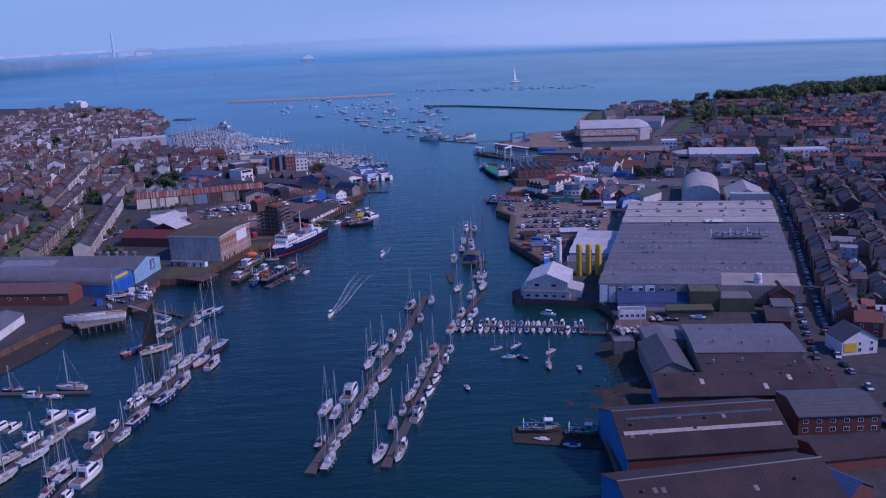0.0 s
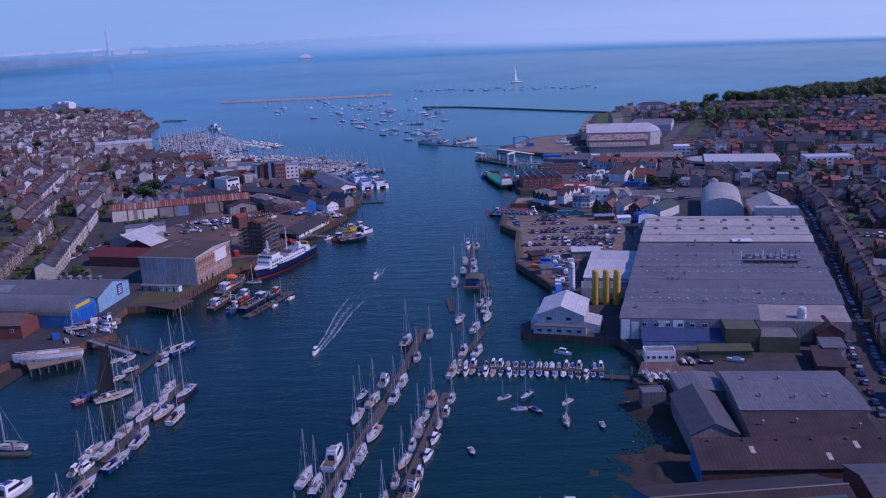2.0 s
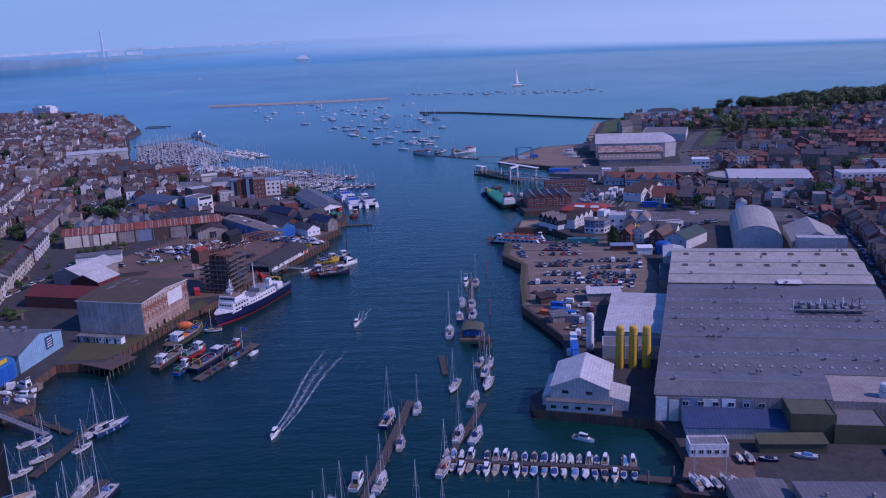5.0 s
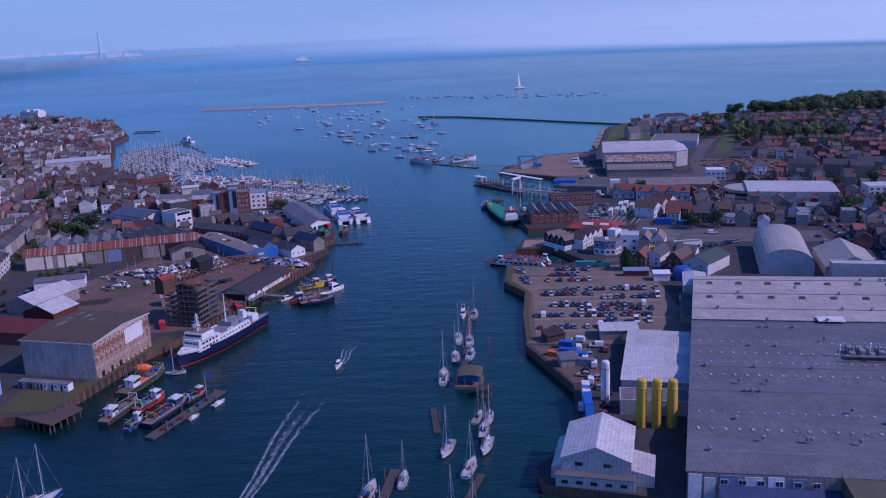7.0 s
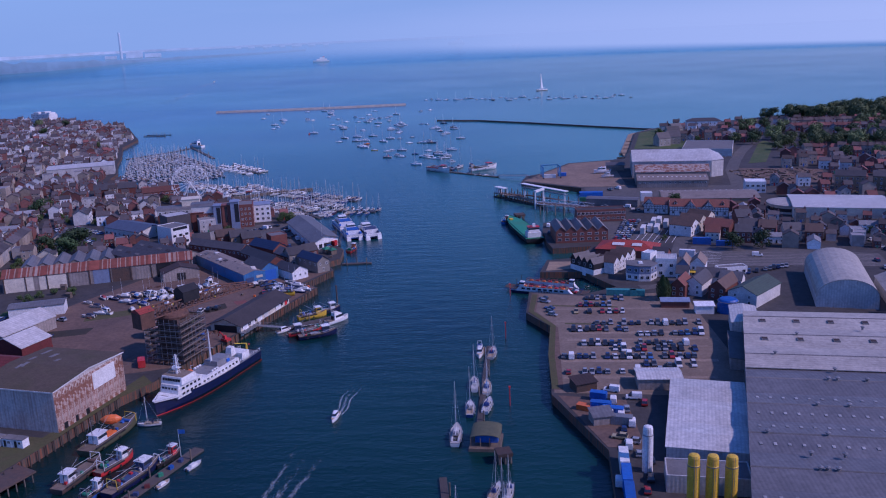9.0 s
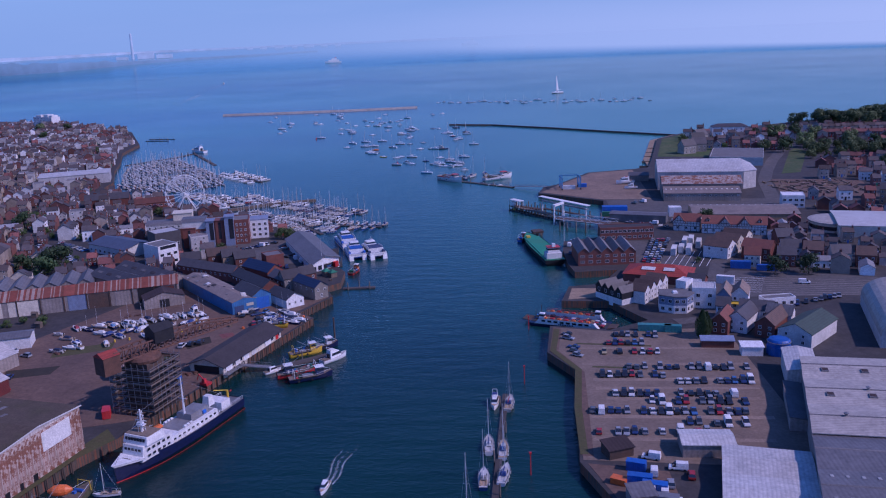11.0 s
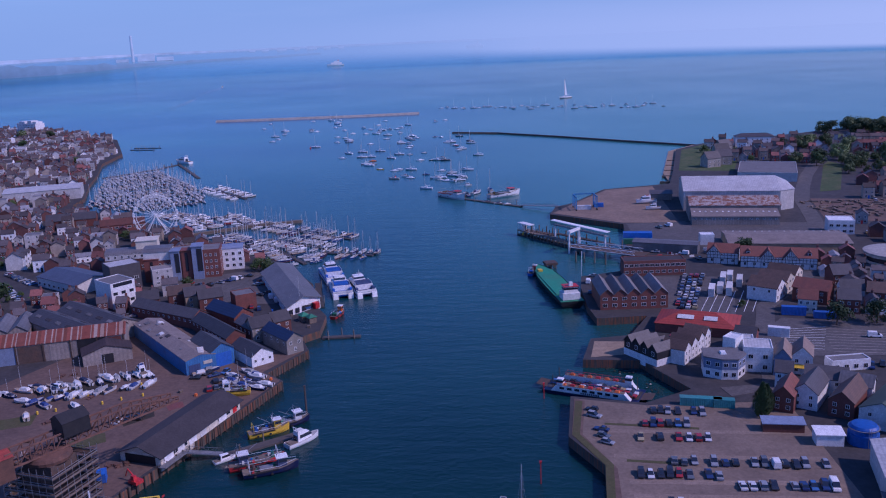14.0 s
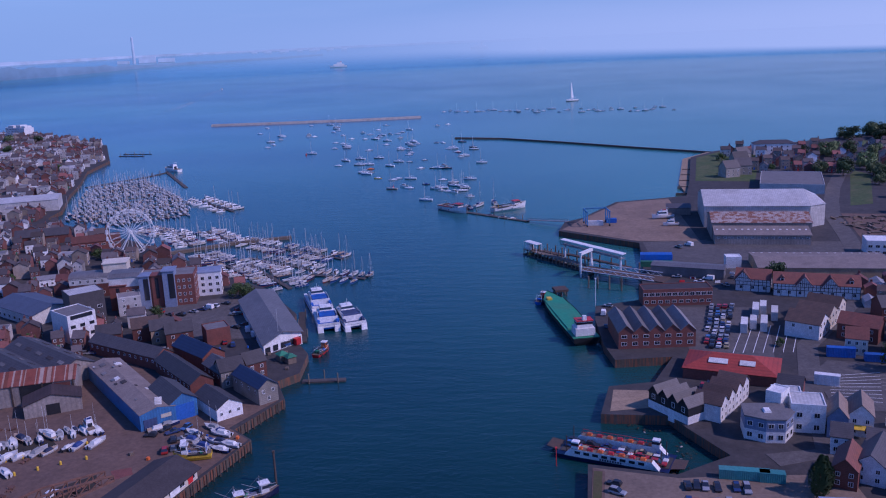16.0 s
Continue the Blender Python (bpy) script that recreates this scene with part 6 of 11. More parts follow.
pontoon((-41, 208), (-24, 296), 3.0, piles=8), pontoon((-24, 296), (-14, 362), 2.6, piles=6)
berth((("b", -42, 249), ("b", -38.5, 245), ("L", -35.5, 259), ("n", -40.5, 226), ("b", -36.5, 214), ("n", -36, 223), ("a", -34.2, 232), ("a", -32, 241), ("a", -30.5, 251), ("b", -28.5, 261), ("b", -26, 273)), -10, "boats on the middle pontoon")
berth((("b", -32, 285), ("a", -32, 300), ("b", -28, 297), ("m", -25.5, 312), ("b", -21.5, 299), ("b", -19.5, 311), ("R", -20, 349), ("a", -15.5, 333), ("a", -11.5, 356)), -10, "boats on the middle pontoon")
pontoon((-21, 210), (-5, 301), 2.6, piles=8)
berth((("b", -23.2, 217), ("n", -17.6, 216), ("s", -16.6, 223), ("a", -20.6, 236), ("n", -18.2, 246), ("a", -16.4, 256), ("n", -14.6, 266), ("b", -13, 276), ("n", -11.4, 284), ("b", -9.6, 296)), -10, "boats on the second pontoon")
berth((("m", -13.4, 241), ("s", -12, 250), ("s", -10.2, 259), ("s", -8.4, 269), ("n", -7.2, 277), ("s", -5, 287), ("n", -3.4, 296)), -10, "boats on the second pontoon")
pontoon((-105, 196), (-101, 259), 3.0, piles=6), pontoon((-100, 262), (-94, 318), 2.6, piles=5)
berth((("L", -101, 211), ("b", -111, 215), ("b", -107.8, 213), ("a", -108.6, 203), ("s", -102.4, 200), ("m", -107.4, 232), ("s", -105.6, 242), ("a", -100.4, 235), ("R", -99.6, 247), ("s", -106.4, 258), ("s", -104, 259)), -6, "yachts on the west pontoon")
berth((("R", -96, 262), ("b", -105.5, 268), ("b", -102.3, 269), ("R", -94.5, 276), ("b", -101, 281), ("b", -98.5, 292), ("b", -103, 296), ("b", -93.5, 293), ("R", -88.4, 291), ("b", -97, 301.5), ("b", -97.4, 313), ("R", -90.6, 308)), -8, "yachts on the west pontoon")
pontoon((-128, 204), (-121, 247), 2.4, piles=5)
berth((("m", -127, 249), ("L", -118, 246), ("m", -127.5, 234), ("b", -120.4, 234), ("b", -121.5, 223), ("b", -129, 221), ("b", -124.4, 211), ("s", -137, 243), ("s", -141, 244)), -20, "boats on the inner pontoon")
pontoon((-168, 271), (-124, 269), 2.2, piles=4)
berth((("b", -132, 273), ("s", -143, 267.5), ("e", -135, 266.4), ("n", -152, 273)), 90, "boats on the low stage", 4, 0)
pontoon((-115, 321), (-110, 353), 2.4, piles=4), pontoon((-141, 364), (-116, 348), 2.2, "timber walkway out to the western berths", piles=5)
berth((("R", -104, 350), ("b", -108, 348), ("n", -107.6, 337), ("n", -117, 331), ("n", -119, 323), ("n", -121.5, 342), ("e", -126, 341), ("b", -123, 307)), -28, "boats by the western slip", 10)
pontoon((-4, 322.5), (48, 314), 2.0, piles=6), pontoon((46, 309.5), (58, 306.5), 3.0, "plain grey floating landing stage", piles=2)
alongside((-4, 322.5), (48, 314), 2.0, [D[0], D[1], D[1], D[0], C[2]], 2.3, turn=-90, skip=.04, group="small craft on the short-stay pontoon", off=3.0)
pontoon((-4, 318), (9, 358), 1.8, "narrow floating timber walkway", piles=4)
berth((("b", -3, 318), ("b", 1, 337), ("b", 6, 336), ("b", 6, 361), ("b", 10.5, 383), ("b", 11, 373), ("b", 0, 372), ("a", 9, 392), ("a", 12.5, 391)), -14, "yachts moored in mid-channel")
for x, y, k in ((13, 296, D[2]), (17, 287, D[2]), (20, 296, Y[3]), (22, 286, D[1]), (32, 291, D[2]), (30, 277, Y[3]), (40, 274, D[0]), (2, 261, D[0]), (36, 332, C[2])):
    k.put(pose(x, y, 0, 0, 0, rnd.uniform(100, 260)), group="small boats on moorings")
# the string of moored yachts in mid-channel
pontoon((5, 425), (9.5, 497), 1.8, "narrow floating timber walkway", piles=4)
berth((("R", -1.4, 424), ("b", 2.6, 442), ("b", 8, 444), ("b", 4, 461), ("b", 8, 458), ("m", 6, 490), ("b", 10.5, 489)), -4, "yachts moored in mid-channel")
pontoon((-3, 383), (-4.5, 400), 2.0, "short floating landing stage with post", piles=1)

# ---- the marinas ----
for a, b in (((-150, 842), (-78, 792)), ((-131, 800), (-88, 770)), ((-92, 762), (-60, 752)), ((-127, 786), (-94, 738))):
    pontoon(a, b, 2.2, piles=3)
    alongside(a, b, 2.2, [FY[0], Y[0], FY[0], Y[3], Y[3], C[2]], 4.4, turn=-90, skip=.1, group="yachts in the near marina", off=5.4)
FARMARINA = [(-293, 917), (-236, 891), (-196, 893), (-216, 958), (-252, 1040), (-309, 1104), (-338, 1050)]
marina_boats = Heap("far_marina_boats", "crowded masts and hulls of a far marina", "boats")
cu, cv = Vector((.83, .56)), Vector((-.56, .83))
for i in range(15):
    run = [j for j in range(40) if inside(-330 + cu.x * 4 * j + cv.x * 14 * i, 850 + cu.y * 4 * j + cv.y * 14 * i, FARMARINA)]
    if len(run) > 2:
        o = Vector((-330, 850)) + cv * 14 * i
        pontoon(o + cu * 4 * run[0], o + cu * 4 * run[-1], 1.8, "floating timber pontoon of the far marina", piles=1)
        for j in run:
            for side in (-1, 1):
                if rnd.random() < .84:
                    q = o + cu * (4 * j + rnd.uniform(-1.2, 1.2)) + cv * side * rnd.uniform(3.6, 6.6)
                    k, m = rnd.choice((FY[0], FY[0], FY[1], FY[0], C[2])), pose(q.x, q.y, 0, 0, 0, heading((0, 0), cv) + (0 if side > 0 else 180) + rnd.uniform(-4, 4)) @ Matrix.Scale(rnd.uniform(.72, .95), 4)
                    k.put(m, group="yachts in the far marina") if i < 3 else marina_boats.add(k, m)
for a, b, n in (((-200, 868), (-174, 832), 12), ((-160, 812), (-146, 796), 5), ((-178, 872), (-150, 838), 11), ((-150, 798), (-118, 758), 13), ((-222, 884), (-190, 862), 10)):
    a, b = Vector(a), Vector(b)
    d = (b - a).normalized()
    e = Vector((-d.y, d.x))
    pontoon(a, b, 1.8, "floating timber pontoon in the inner basin", piles=2)
    for j in range(n):
        for side in (-1, 1):
            q = a + (b - a) * (j + .5) / n + e * side * rnd.uniform(4.2, 6)
            if rnd.random() < .88 and not inside(q.x, q.y, WEST) and not inside(q.x - 3, q.y - 3, WEST) and abs(q.y - 834 - .58 * (q.x + 150)) > 5:
                marina_boats.add(rnd.choice((FY[0], FY[0], FY[1], C[2], C[0])), pose(q.x, q.y, 0, 0, 0, heading((0, 0), e) + (0 if side > 0 else 180) + rnd.uniform(-4, 4)) @ Matrix.Scale(rnd.uniform(.75, .95), 4))
marina_boats.done()
for a, b in (((-222, 985), (-180, 936)),):
    pontoon(a, b, 2.4, piles=2)
    alongside(a, b, 2.4, [C[0], C[0], FY[0], C[2]], 5.2, turn=-90, skip=.1, group="motor boats on the outer pontoon", off=5.5)
# ---- moorings in the roads ----
outer = Heap("far_moored_boats", "many small boats on far moorings outside the harbour", "boats")
M = MOORED
for i in range(70):
    y = rnd.uniform(955, 1300)
    x = rnd.uniform(-48 - (y - 950) * .5, -8)
    k, m = rnd.choice((M[0], M[0], M[0], M[1], M[1], M[1], M[0], D[1], M[0], FY[0], C[2], C[2], M[1], M[0], M[2 + (i % 2)])), pose(x, y, 0, 0, 0, rnd.uniform(60, 110))
    k.put(m, group="boats on moorings in the roads") if y < 1090 else outer.add(k, m)
for i in range(44):
    outer.add(rnd.choice((M[0], M[1], M[1], C[2], M[1])), pose(rnd.uniform(-310, -50), rnd.uniform(1290, 1545), 0, 0, 0, rnd.uniform(40, 120)))
for i in range(44):
    outer.add((M[1], C[2], M[0], D[2])[i % 4], pose(-70 + 7.4 * i + rnd.uniform(-5, 5), 1670 - 1.9 * i + rnd.uniform(-25, 45), 0, 0, 0, 90))
outer.done()


def buoy(x, y, mat, label):
    return thing("buoy", Shape().lathe(((.9, -.5), (.9, .6), (.5, 1.6), (.12, 2.0), (.1, 3.2)), 10), mat, pose(x, y, 0), label, "buoy")


for x, y, m, l in ((-75, 1010, RED, "red conical buoy marking the channel"), (-190, 1230, RED, "red channel buoy far out in the roads"), (22, 790, YELLOW, "yellow marker beside piles"), (-30, 1180, GREEN, "green conical channel buoy")):
    buoy(x, y, m, l)


def post(x, y, h, mat, label, r=.16):
    return thing("channel_post", Shape().rod((0, 0, -3), (0, 0, h), r, r * .8, 8).box(-.3, .3, -.3, .3, h, h + .5), mat, pose(x, y, 0), label, "channel post")


post(16, 506, 6, RED, "thin red channel marker post"), post(15, 445, 6, RED, "thin red channel marker post"), post(20, 560, 5, RED, "thin red channel marker post")
post(46, 700, 12, WHITE, "tall white pole on the ferry jetty")
post(21.5, 793, 5, TIMBER, "dark timber mooring pile standing in water")
post(23, 792, 5, TIMBER, "dark timber mooring pile standing in water")


def dolphin(x, y, w, label):
    s = Shape()
    ob = thing("mooring_dolphin", Shape().box(-w / 2, w / 2, -w / 2, w / 2, 2.2, 3.2), DARKSTEEL, pose(x, y, 0, 0, 0, 12), label, "mooring dolphin")
    pm = Shape().rod((0, 0, -3), (0, 0, 2.3), .3, None, 8).mesh("mooring_post", TIMBER)
    for a in (-1, 0, 1):
        for b in (-1, 0, 1):
            part("mooring_post", pm, None, ob, m=pose(a * w * .38, b * w * .38, 0))
    return ob


dolphin(11.8, 409, 4.2, "square dark mooring dolphin on timber piles")
dolphin(32.5, 718, 6, "round-topped timber mooring dolphin")


def green_shed():
    ob = thing("floating_shed", Shape().box(-4.5, 4.5, -5, 5, -.4, .9), TIMBER, pose(7.2, 419.5, 0, 0, 0, -6), "floating timber stage with olive curved canopy", "floating shed")
    ring = [(-4.2 * math.cos(math.pi * i / 10), 3.4 + 1.1 * math.sin(math.pi * i / 10)) for i in range(11)]
    full = ring + [(a, b + .15) for a, b in ring[::-1]]
    part("canopy", Shape().hexa([(a, 5, b) for a, b in full], [(a, -4, b) for a, b in full]), OLIVE, ob)
    for x in (-4, -1.3, 1.3, 4):
        for y in (-3.8, 4.6):
            part("post", Shape().rod((x, y, .8), (x, y, 3.6), .12), TIMBER, ob)
    part("store", Shape().box(-3, 3.4, -1, 3.5, .9, 3.0), BLUE, ob)
    return ob


green_shed()


def wake(pts, w0, w1, label, arm=.9):
    """A film of foam on the water: a churned middle and two spreading arms behind a boat, thinning out astern."""
    s, n, k = Shape(), len(pts), 24
    o = Vector(pts[0])
    m = pose(o.x, o.y, 0, 0, 0, heading(pts[0], pts[-1]))
    inv, dens = m.inverted(), []
    for i, p in enumerate(pts):
        a, b = Vector(pts[max(i - 1, 0)]), Vector(pts[min(i + 1, n - 1)])
        q = Vector(((b - a).y, -(b - a).x)).normalized()
        u = i / (n - 1)
        w = w0 + (w1 - w0) * u
        for j in range(k + 1):
            v = (j / k * 2 - 1) * 1.35
            c = Vector(p) + q * v * (w + arm)
            s.v.append(tuple(inv @ Vector((c.x, c.y, far_height(c.length) + .04))))
            edge = math.exp(-((abs(v) - .88) / .24) ** 2)
            middle = math.exp(-(v / .45) ** 2) * (1 - u) ** .7
            fade = min(1, (1 - u) * 2.2) * (1 if 0 < j < k else 0)
            dens.append(max(.9 * edge * (1 - .55 * u), .8 * middle, .35 * (1 - u) * (abs(v) < 1)) * fade)
    for i in range(n - 1):
        for j in range(k):
            c = i * (k + 1) + j
            s.face_of((c, c + 1, c + k + 2, c + k + 1))
    ob = thing("wake", s, FILM, m, label, "wake", kind="stuff")
    ob.data.attributes.new("foam", "FLOAT", "POINT").data.foreach_set("value", dens)
    return ob


def motor_boat_under_way(a, b, length):
    C[2].put(pose(*a, .1, 0, 0, heading(b, a)), "small white motor boat under way with a foaming wake")
    pts = [tuple(Vector(a) + (Vector(b) - Vector(a)).normalized() * (3 + length * i / 22) + Vector((math.sin(i * .5) * .5, 0))) for i in range(23)]
    wake(pts, .5, length * .055, "pale foam wake spreading behind a motor boat")


motor_boat_under_way((-53, 342), (-45, 404), 96)
motor_boat_under_way((-38.8, 438.8), (-36.0, 462), 28)

# ---- far ships ----


def far_ship(x, y, z, L, tall, mat, label, rz=80):
    s, deck = hull_shape(L, L * .17, tall * .35, 2.6, .9, .1)
    ob = thing("ship", s, mat, pose(x, y, z, 0, 0, rz), label, "ship")
    part("deck", deck, STEEL, ob)
    part("superstructure", Shape().box(-L * .07, L * .07, -L * .38, L * .3, tall * .3, tall * .7, 0, .5, 2).box(-L * .06, L * .06, -L * .25, L * .1, tall * .7, tall, 0, .4, 2), mat, ob)
    part("funnel", Shape().box(-1.2, 1.2, -L * .2, -L * .13, tall, tall * 1.25, 0, .2, .3), RED, ob)
    return ob


far_ship(-605, 3800, far_height(3848), 66, 19, WHITE, "white car ferry crossing the strait with a long wake", 100)
wake([(-605 - 7 * i, 3795 - 20.5 * i) for i in range(23)], 4, 16, "long pale wake behind the crossing car ferry", 1.5)
wake([(-700 + 2.5 * i, 2600 - 22.5 * i) for i in range(23)], 2, 11, "long pale wake of a fast launch crossing the strait", 1.5)
CRUISERS[1].put(pose(-701, 2606, 0, 0, 0, 6), "white fast launch crossing the strait")
far_ship(205, 4215, far_height(4220), 44, 11, WHITE, "white passenger ferry far out in the strait", 85)
# this ship's pale colour has the distance haze mixed in
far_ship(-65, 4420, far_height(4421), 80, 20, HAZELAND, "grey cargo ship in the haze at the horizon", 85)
wake([(-630 - 16 * i, 3760 - 21 * i) for i in range(30)], 2, 10, "thin pale wake trailing behind a far ferry", 5)
wake([(-625 + 3 * i, 2160 - 19 * i) for i in range(26)], 2, 8, "pale wake of a far speedboat", 3)
D[1].put(pose(-625, 2168, 0, 0, 0, 8), "small speedboat far out with a long wake")
sailing = MOORED[0].put(pose(130, 1800, 0, 0, 0, 120) @ Matrix.Scale(2.3, 4), "tall-masted racing yacht with a white sail far out in the strait")
part("sail", Shape().hexa(((-.05, .6, 2.2), (.05, .6, 2.2), (.05, -1.4, 2.2), (-.05, -1.4, 2.2)), ((-.04, .7, 13.2), (.04, .7, 13.2), (.04, .4, 13.2), (-.04, .4, 13.2))), GELCOAT, sailing, "tall white mainsail")

# ---- ships and working craft ----


def survey_ship():
    """Bow towards +y."""
    L, B, D = 52, 10.5, 4.3
    s, deck = hull_shape(L, B, D, 2.6, .85, .14, 16)
    m = pose(-87, 468, -0.6, 0, 0, heading((-75, 491), (-93.4, 442)))
    ob = thing("survey_ship", s, NAVY_HULL, m, "navy-hulled ship with white superstructure moored at the quay", "ship")
    b, _ = hull_shape(L * .998, B * 1.006, 0.92, 2.6, .85, .0, 16)
    part("boot_stripe", b, RED, ob, "dull red waterline stripe")
    part("deck", deck, STEEL, ob)
    fore = Shape().hexa(((-4.4, 8, 4), (4.4, 8, 4), (3.6, 19.5, 4), (-3.6, 19.5, 4)), ((-4.4, 8, 9), (4.4, 8, 9), (3.5, 18.6, 9), (-3.5, 18.6, 9)))
    part("forward_house", fore, WHITE, ob)
    bridge = Shape().hexa(((-4.9, 11, 9), (4.9, 11, 9), (4.2, 17.8, 9), (-4.2, 17.8, 9)), ((-4.7, 11.2, 11.8), (4.7, 11.2, 11.8), (3.9, 17.2, 11.8), (-3.9, 17.2, 11.8)))
    br = part("bridge", bridge, WHITE, ob)
    for i in range(7):
        part("bridge_window", Shape().box(-3.4 + i * 1.0, -2.7 + i * 1.0, 17.35, 17.72, 10.2, 11.2), GLASSDARK, br)
    part("wheelhouse_roof", Shape().box(-4, 4, 11.4, 16.8, 11.8, 12.0), TIMBER, ob)
    part("forward_mast", Shape().rod((0, 14.5, 12), (0, 14.5, 20), .45, .2).rod((-2, 14.5, 16), (2, 14.5, 16), .12).rod((-1.3, 14.5, 18), (1.3, 14.5, 18), .1).box(-1.2, 1.2, 13.8, 15.2, 14.3, 14.6), WHITE, ob)
    part("radome", Shape().lathe(((.2, 12), (.9, 12.3), (1.1, 13), (.8, 13.7), (.2, 14)), 12, 2.6, 12.3), WHITE, ob)
    mid = Shape().hexa(((-4.4, -13, 4), (4.4, -13, 4), (4.4, 8, 4), (-4.4, 8, 4)), ((-4.3, -12.6, 6.8), (4.3, -12.6, 6.8), (4.3, 8, 6.8), (-4.3, 8, 6.8)))
    part("midship_house", mid, WHITE, ob)
    part("boat_deck", Shape().box(-3.4, 3.4, -12, 4, 6.8, 7.0).box(-2.8, 2.8, -10.5, -2.5, 7, 9.2, 0, .15, .2), STEEL, ob)
    part("funnel", Shape().box(-1.3, 1.3, -15.5, -12.6, 6.8, 10.6, 0, .25, .5), WHITE, ob)
    part("aft_house", Shape().box(-3.6, 3.6, -20, -15.6, 4, 7.2, 0, .1, .1), WHITE, ob)
    part("fore_bulwark", Shape().hexa(((-4.2, 19, 4.9), (4.2, 19, 4.9), (.4, 26.4, 5.5), (-.4, 26.4, 5.5)), ((-4.3, 19, 5.7), (4.3, 19, 5.7), (.3, 27, 6.4), (-.3, 27, 6.4))), WHITE, ob)
    for side in (-1, 1):
        for i in range(10):
            part("side_window", Shape().box(side * 4.42 - .06, side * 4.42 + .06, -11.6 + 2 * i, -10.7 + 2 * i, 5.2, 5.9), GLASSDARK, ob)
        for i in range(5):
            part("side_window", Shape().box(side * (4.38 - .06 * i) - .1, side * (4.38 - .06 * i) + .1, 9 + 1.9 * i, 9.9 + 1.9 * i, 7.2, 8.0), GLASSDARK, ob)
            part("side_window", Shape().box(side * (4.38 - .06 * i) - .1, side * (4.38 - .06 * i) + .1, 9 + 1.9 * i, 9.9 + 1.9 * i, 5.1, 5.8), GLASSDARK, ob)
        for i in range(3):
            part("life_raft", Shape().rod((side * 3.6, -1.6 + 1.3 * i, 7.4), (side * 3.6, -.7 + 1.3 * i, 7.4), .42, None, 8), WHITE, ob)
    for i in range(5):
        part("front_window", Shape().box(-2.8 + 1.2 * i, -2.0 + 1.2 * i, 18.75, 18.98, 7.3, 8.1), GLASSDARK, ob)
    part("deck_crane", Shape().rod((0, -23.5, 4.2), (0, -23.5, 8), .35, None, 8).rod((0, -23.5, 8), (2.2, -19.5, 9.4), .18), YELLOW, ob)
    part("anchor_winch", Shape().rod((-1.4, 21.5, 5.5), (1.4, 21.5, 5.5), .5, None, 8), DARKSTEEL, ob)
    part("signal_flag", Shape().box(-.02, .02, -25.6, -24.6, 6.6, 7.3), RED, ob)
    for a, b in (((0, -3, 22), (0, 14.5, 19)), ((0, -3, 22), (0, -20, 8)), ((0, 14.5, 19), (0, 26, 6))):
        part("stay", Shape().rod(a, b, .05, None, 4), STEEL, ob)
    part("main_mast", Shape().rod((0, -3, 7), (0, -3, 23), .4, .16, 8).rod((-1.6, -3, 15), (1.6, -3, 15), .1), WHITE, ob)
    part("rescue_boat", Shape().box(2.5, 4.0, 3.4, 6.8, 7.2, 8.3, 0, .3, .6), ORANGE, ob)
    for y in (2.8, 7.2):
        part("davit", Shape().rod((4.1, y, 6.8), (4.1, y, 9.2), .12).rod((4.1, y, 9.2), (3.0, y, 9.6), .1), WHITE, ob)
    lat = Shape()
    for x, y in ((-.5, 14), (.5, 14), (-.5, 15), (.5, 15)):
        lat.rod((x * 1.4, 14.5 + (y - 14.5) * 1.4, 12), (x * .6, 14.5 + (y - 14.5) * .6, 19.4), .07, None, 4)
    for z in range(6):
        lat.rod((-.65 + .06 * z, 13.9, 12.6 + 1.15 * z), (.65 - .06 * z, 13.9, 13.4 + 1.15 * z), .06, None, 4).rod((.65 - .06 * z, 13.9, 12.6 + 1.15 * z), (-.65 + .06 * z, 13.9, 13.4 + 1.15 * z), .06, None, 4)
    part("lattice_mast", lat, WHITE, ob)
    part("deck_stores", Shape().box(1.6, 3.4, -8.2, -6.4, 7, 8.4).box(-3.2, -1.8, -9, -7.6, 7, 8.2), BLUE, ob)
    part("hose_reel", Shape().lathe(((1.7, 4.7), (1.7, 5.3), (.9, 5.3), (.9, 4.75)), 14, 1.2, -21), YELLOW, ob)
    rail = Shape()
    for side in (-1, 1):
        for z in (.5, 1.0):
            rail.rod((side * 4.2, -25.5, 4.5 + z), (side * 4.6, 8, 4.4 + z), .05, None, 4)
        for i in range(18):
            rail.rod((side * (4.2 + .4 * i / 17), -25.5 + 2 * i, 4.2), (side * (4.2 + .4 * i / 17), -25.5 + 2 * i, 5.5), .05, None, 4)
    part("railing", rail, WHITE, ob)
    for i in range(9):
        part("porthole", Shape().box(5.02, 5.14, -12 + i * 2.6, -11.5 + i * 2.6, 2.9, 3.4), GLASSDARK, ob)
    for c in ob.children_recursive:      # the upper works are low for the hull's length
        for v in c.data.vertices:
            if v.co.z > 4.4:
                v.co.z = 4.4 + (v.co.z - 4.4) * .82
    return ob


NAVY_HULL = paint("navy_hull_paint", (0.010, 0.016, 0.065), (0.03, 0.03, 0.05), 0.3, rough=0.35, jitter=0)
TIMBERHULL = paint("old_timber_hull", (0.09, 0.06, 0.045), (0.04, 0.03, 0.03), 0.6, rough=0.8)
survey_ship()


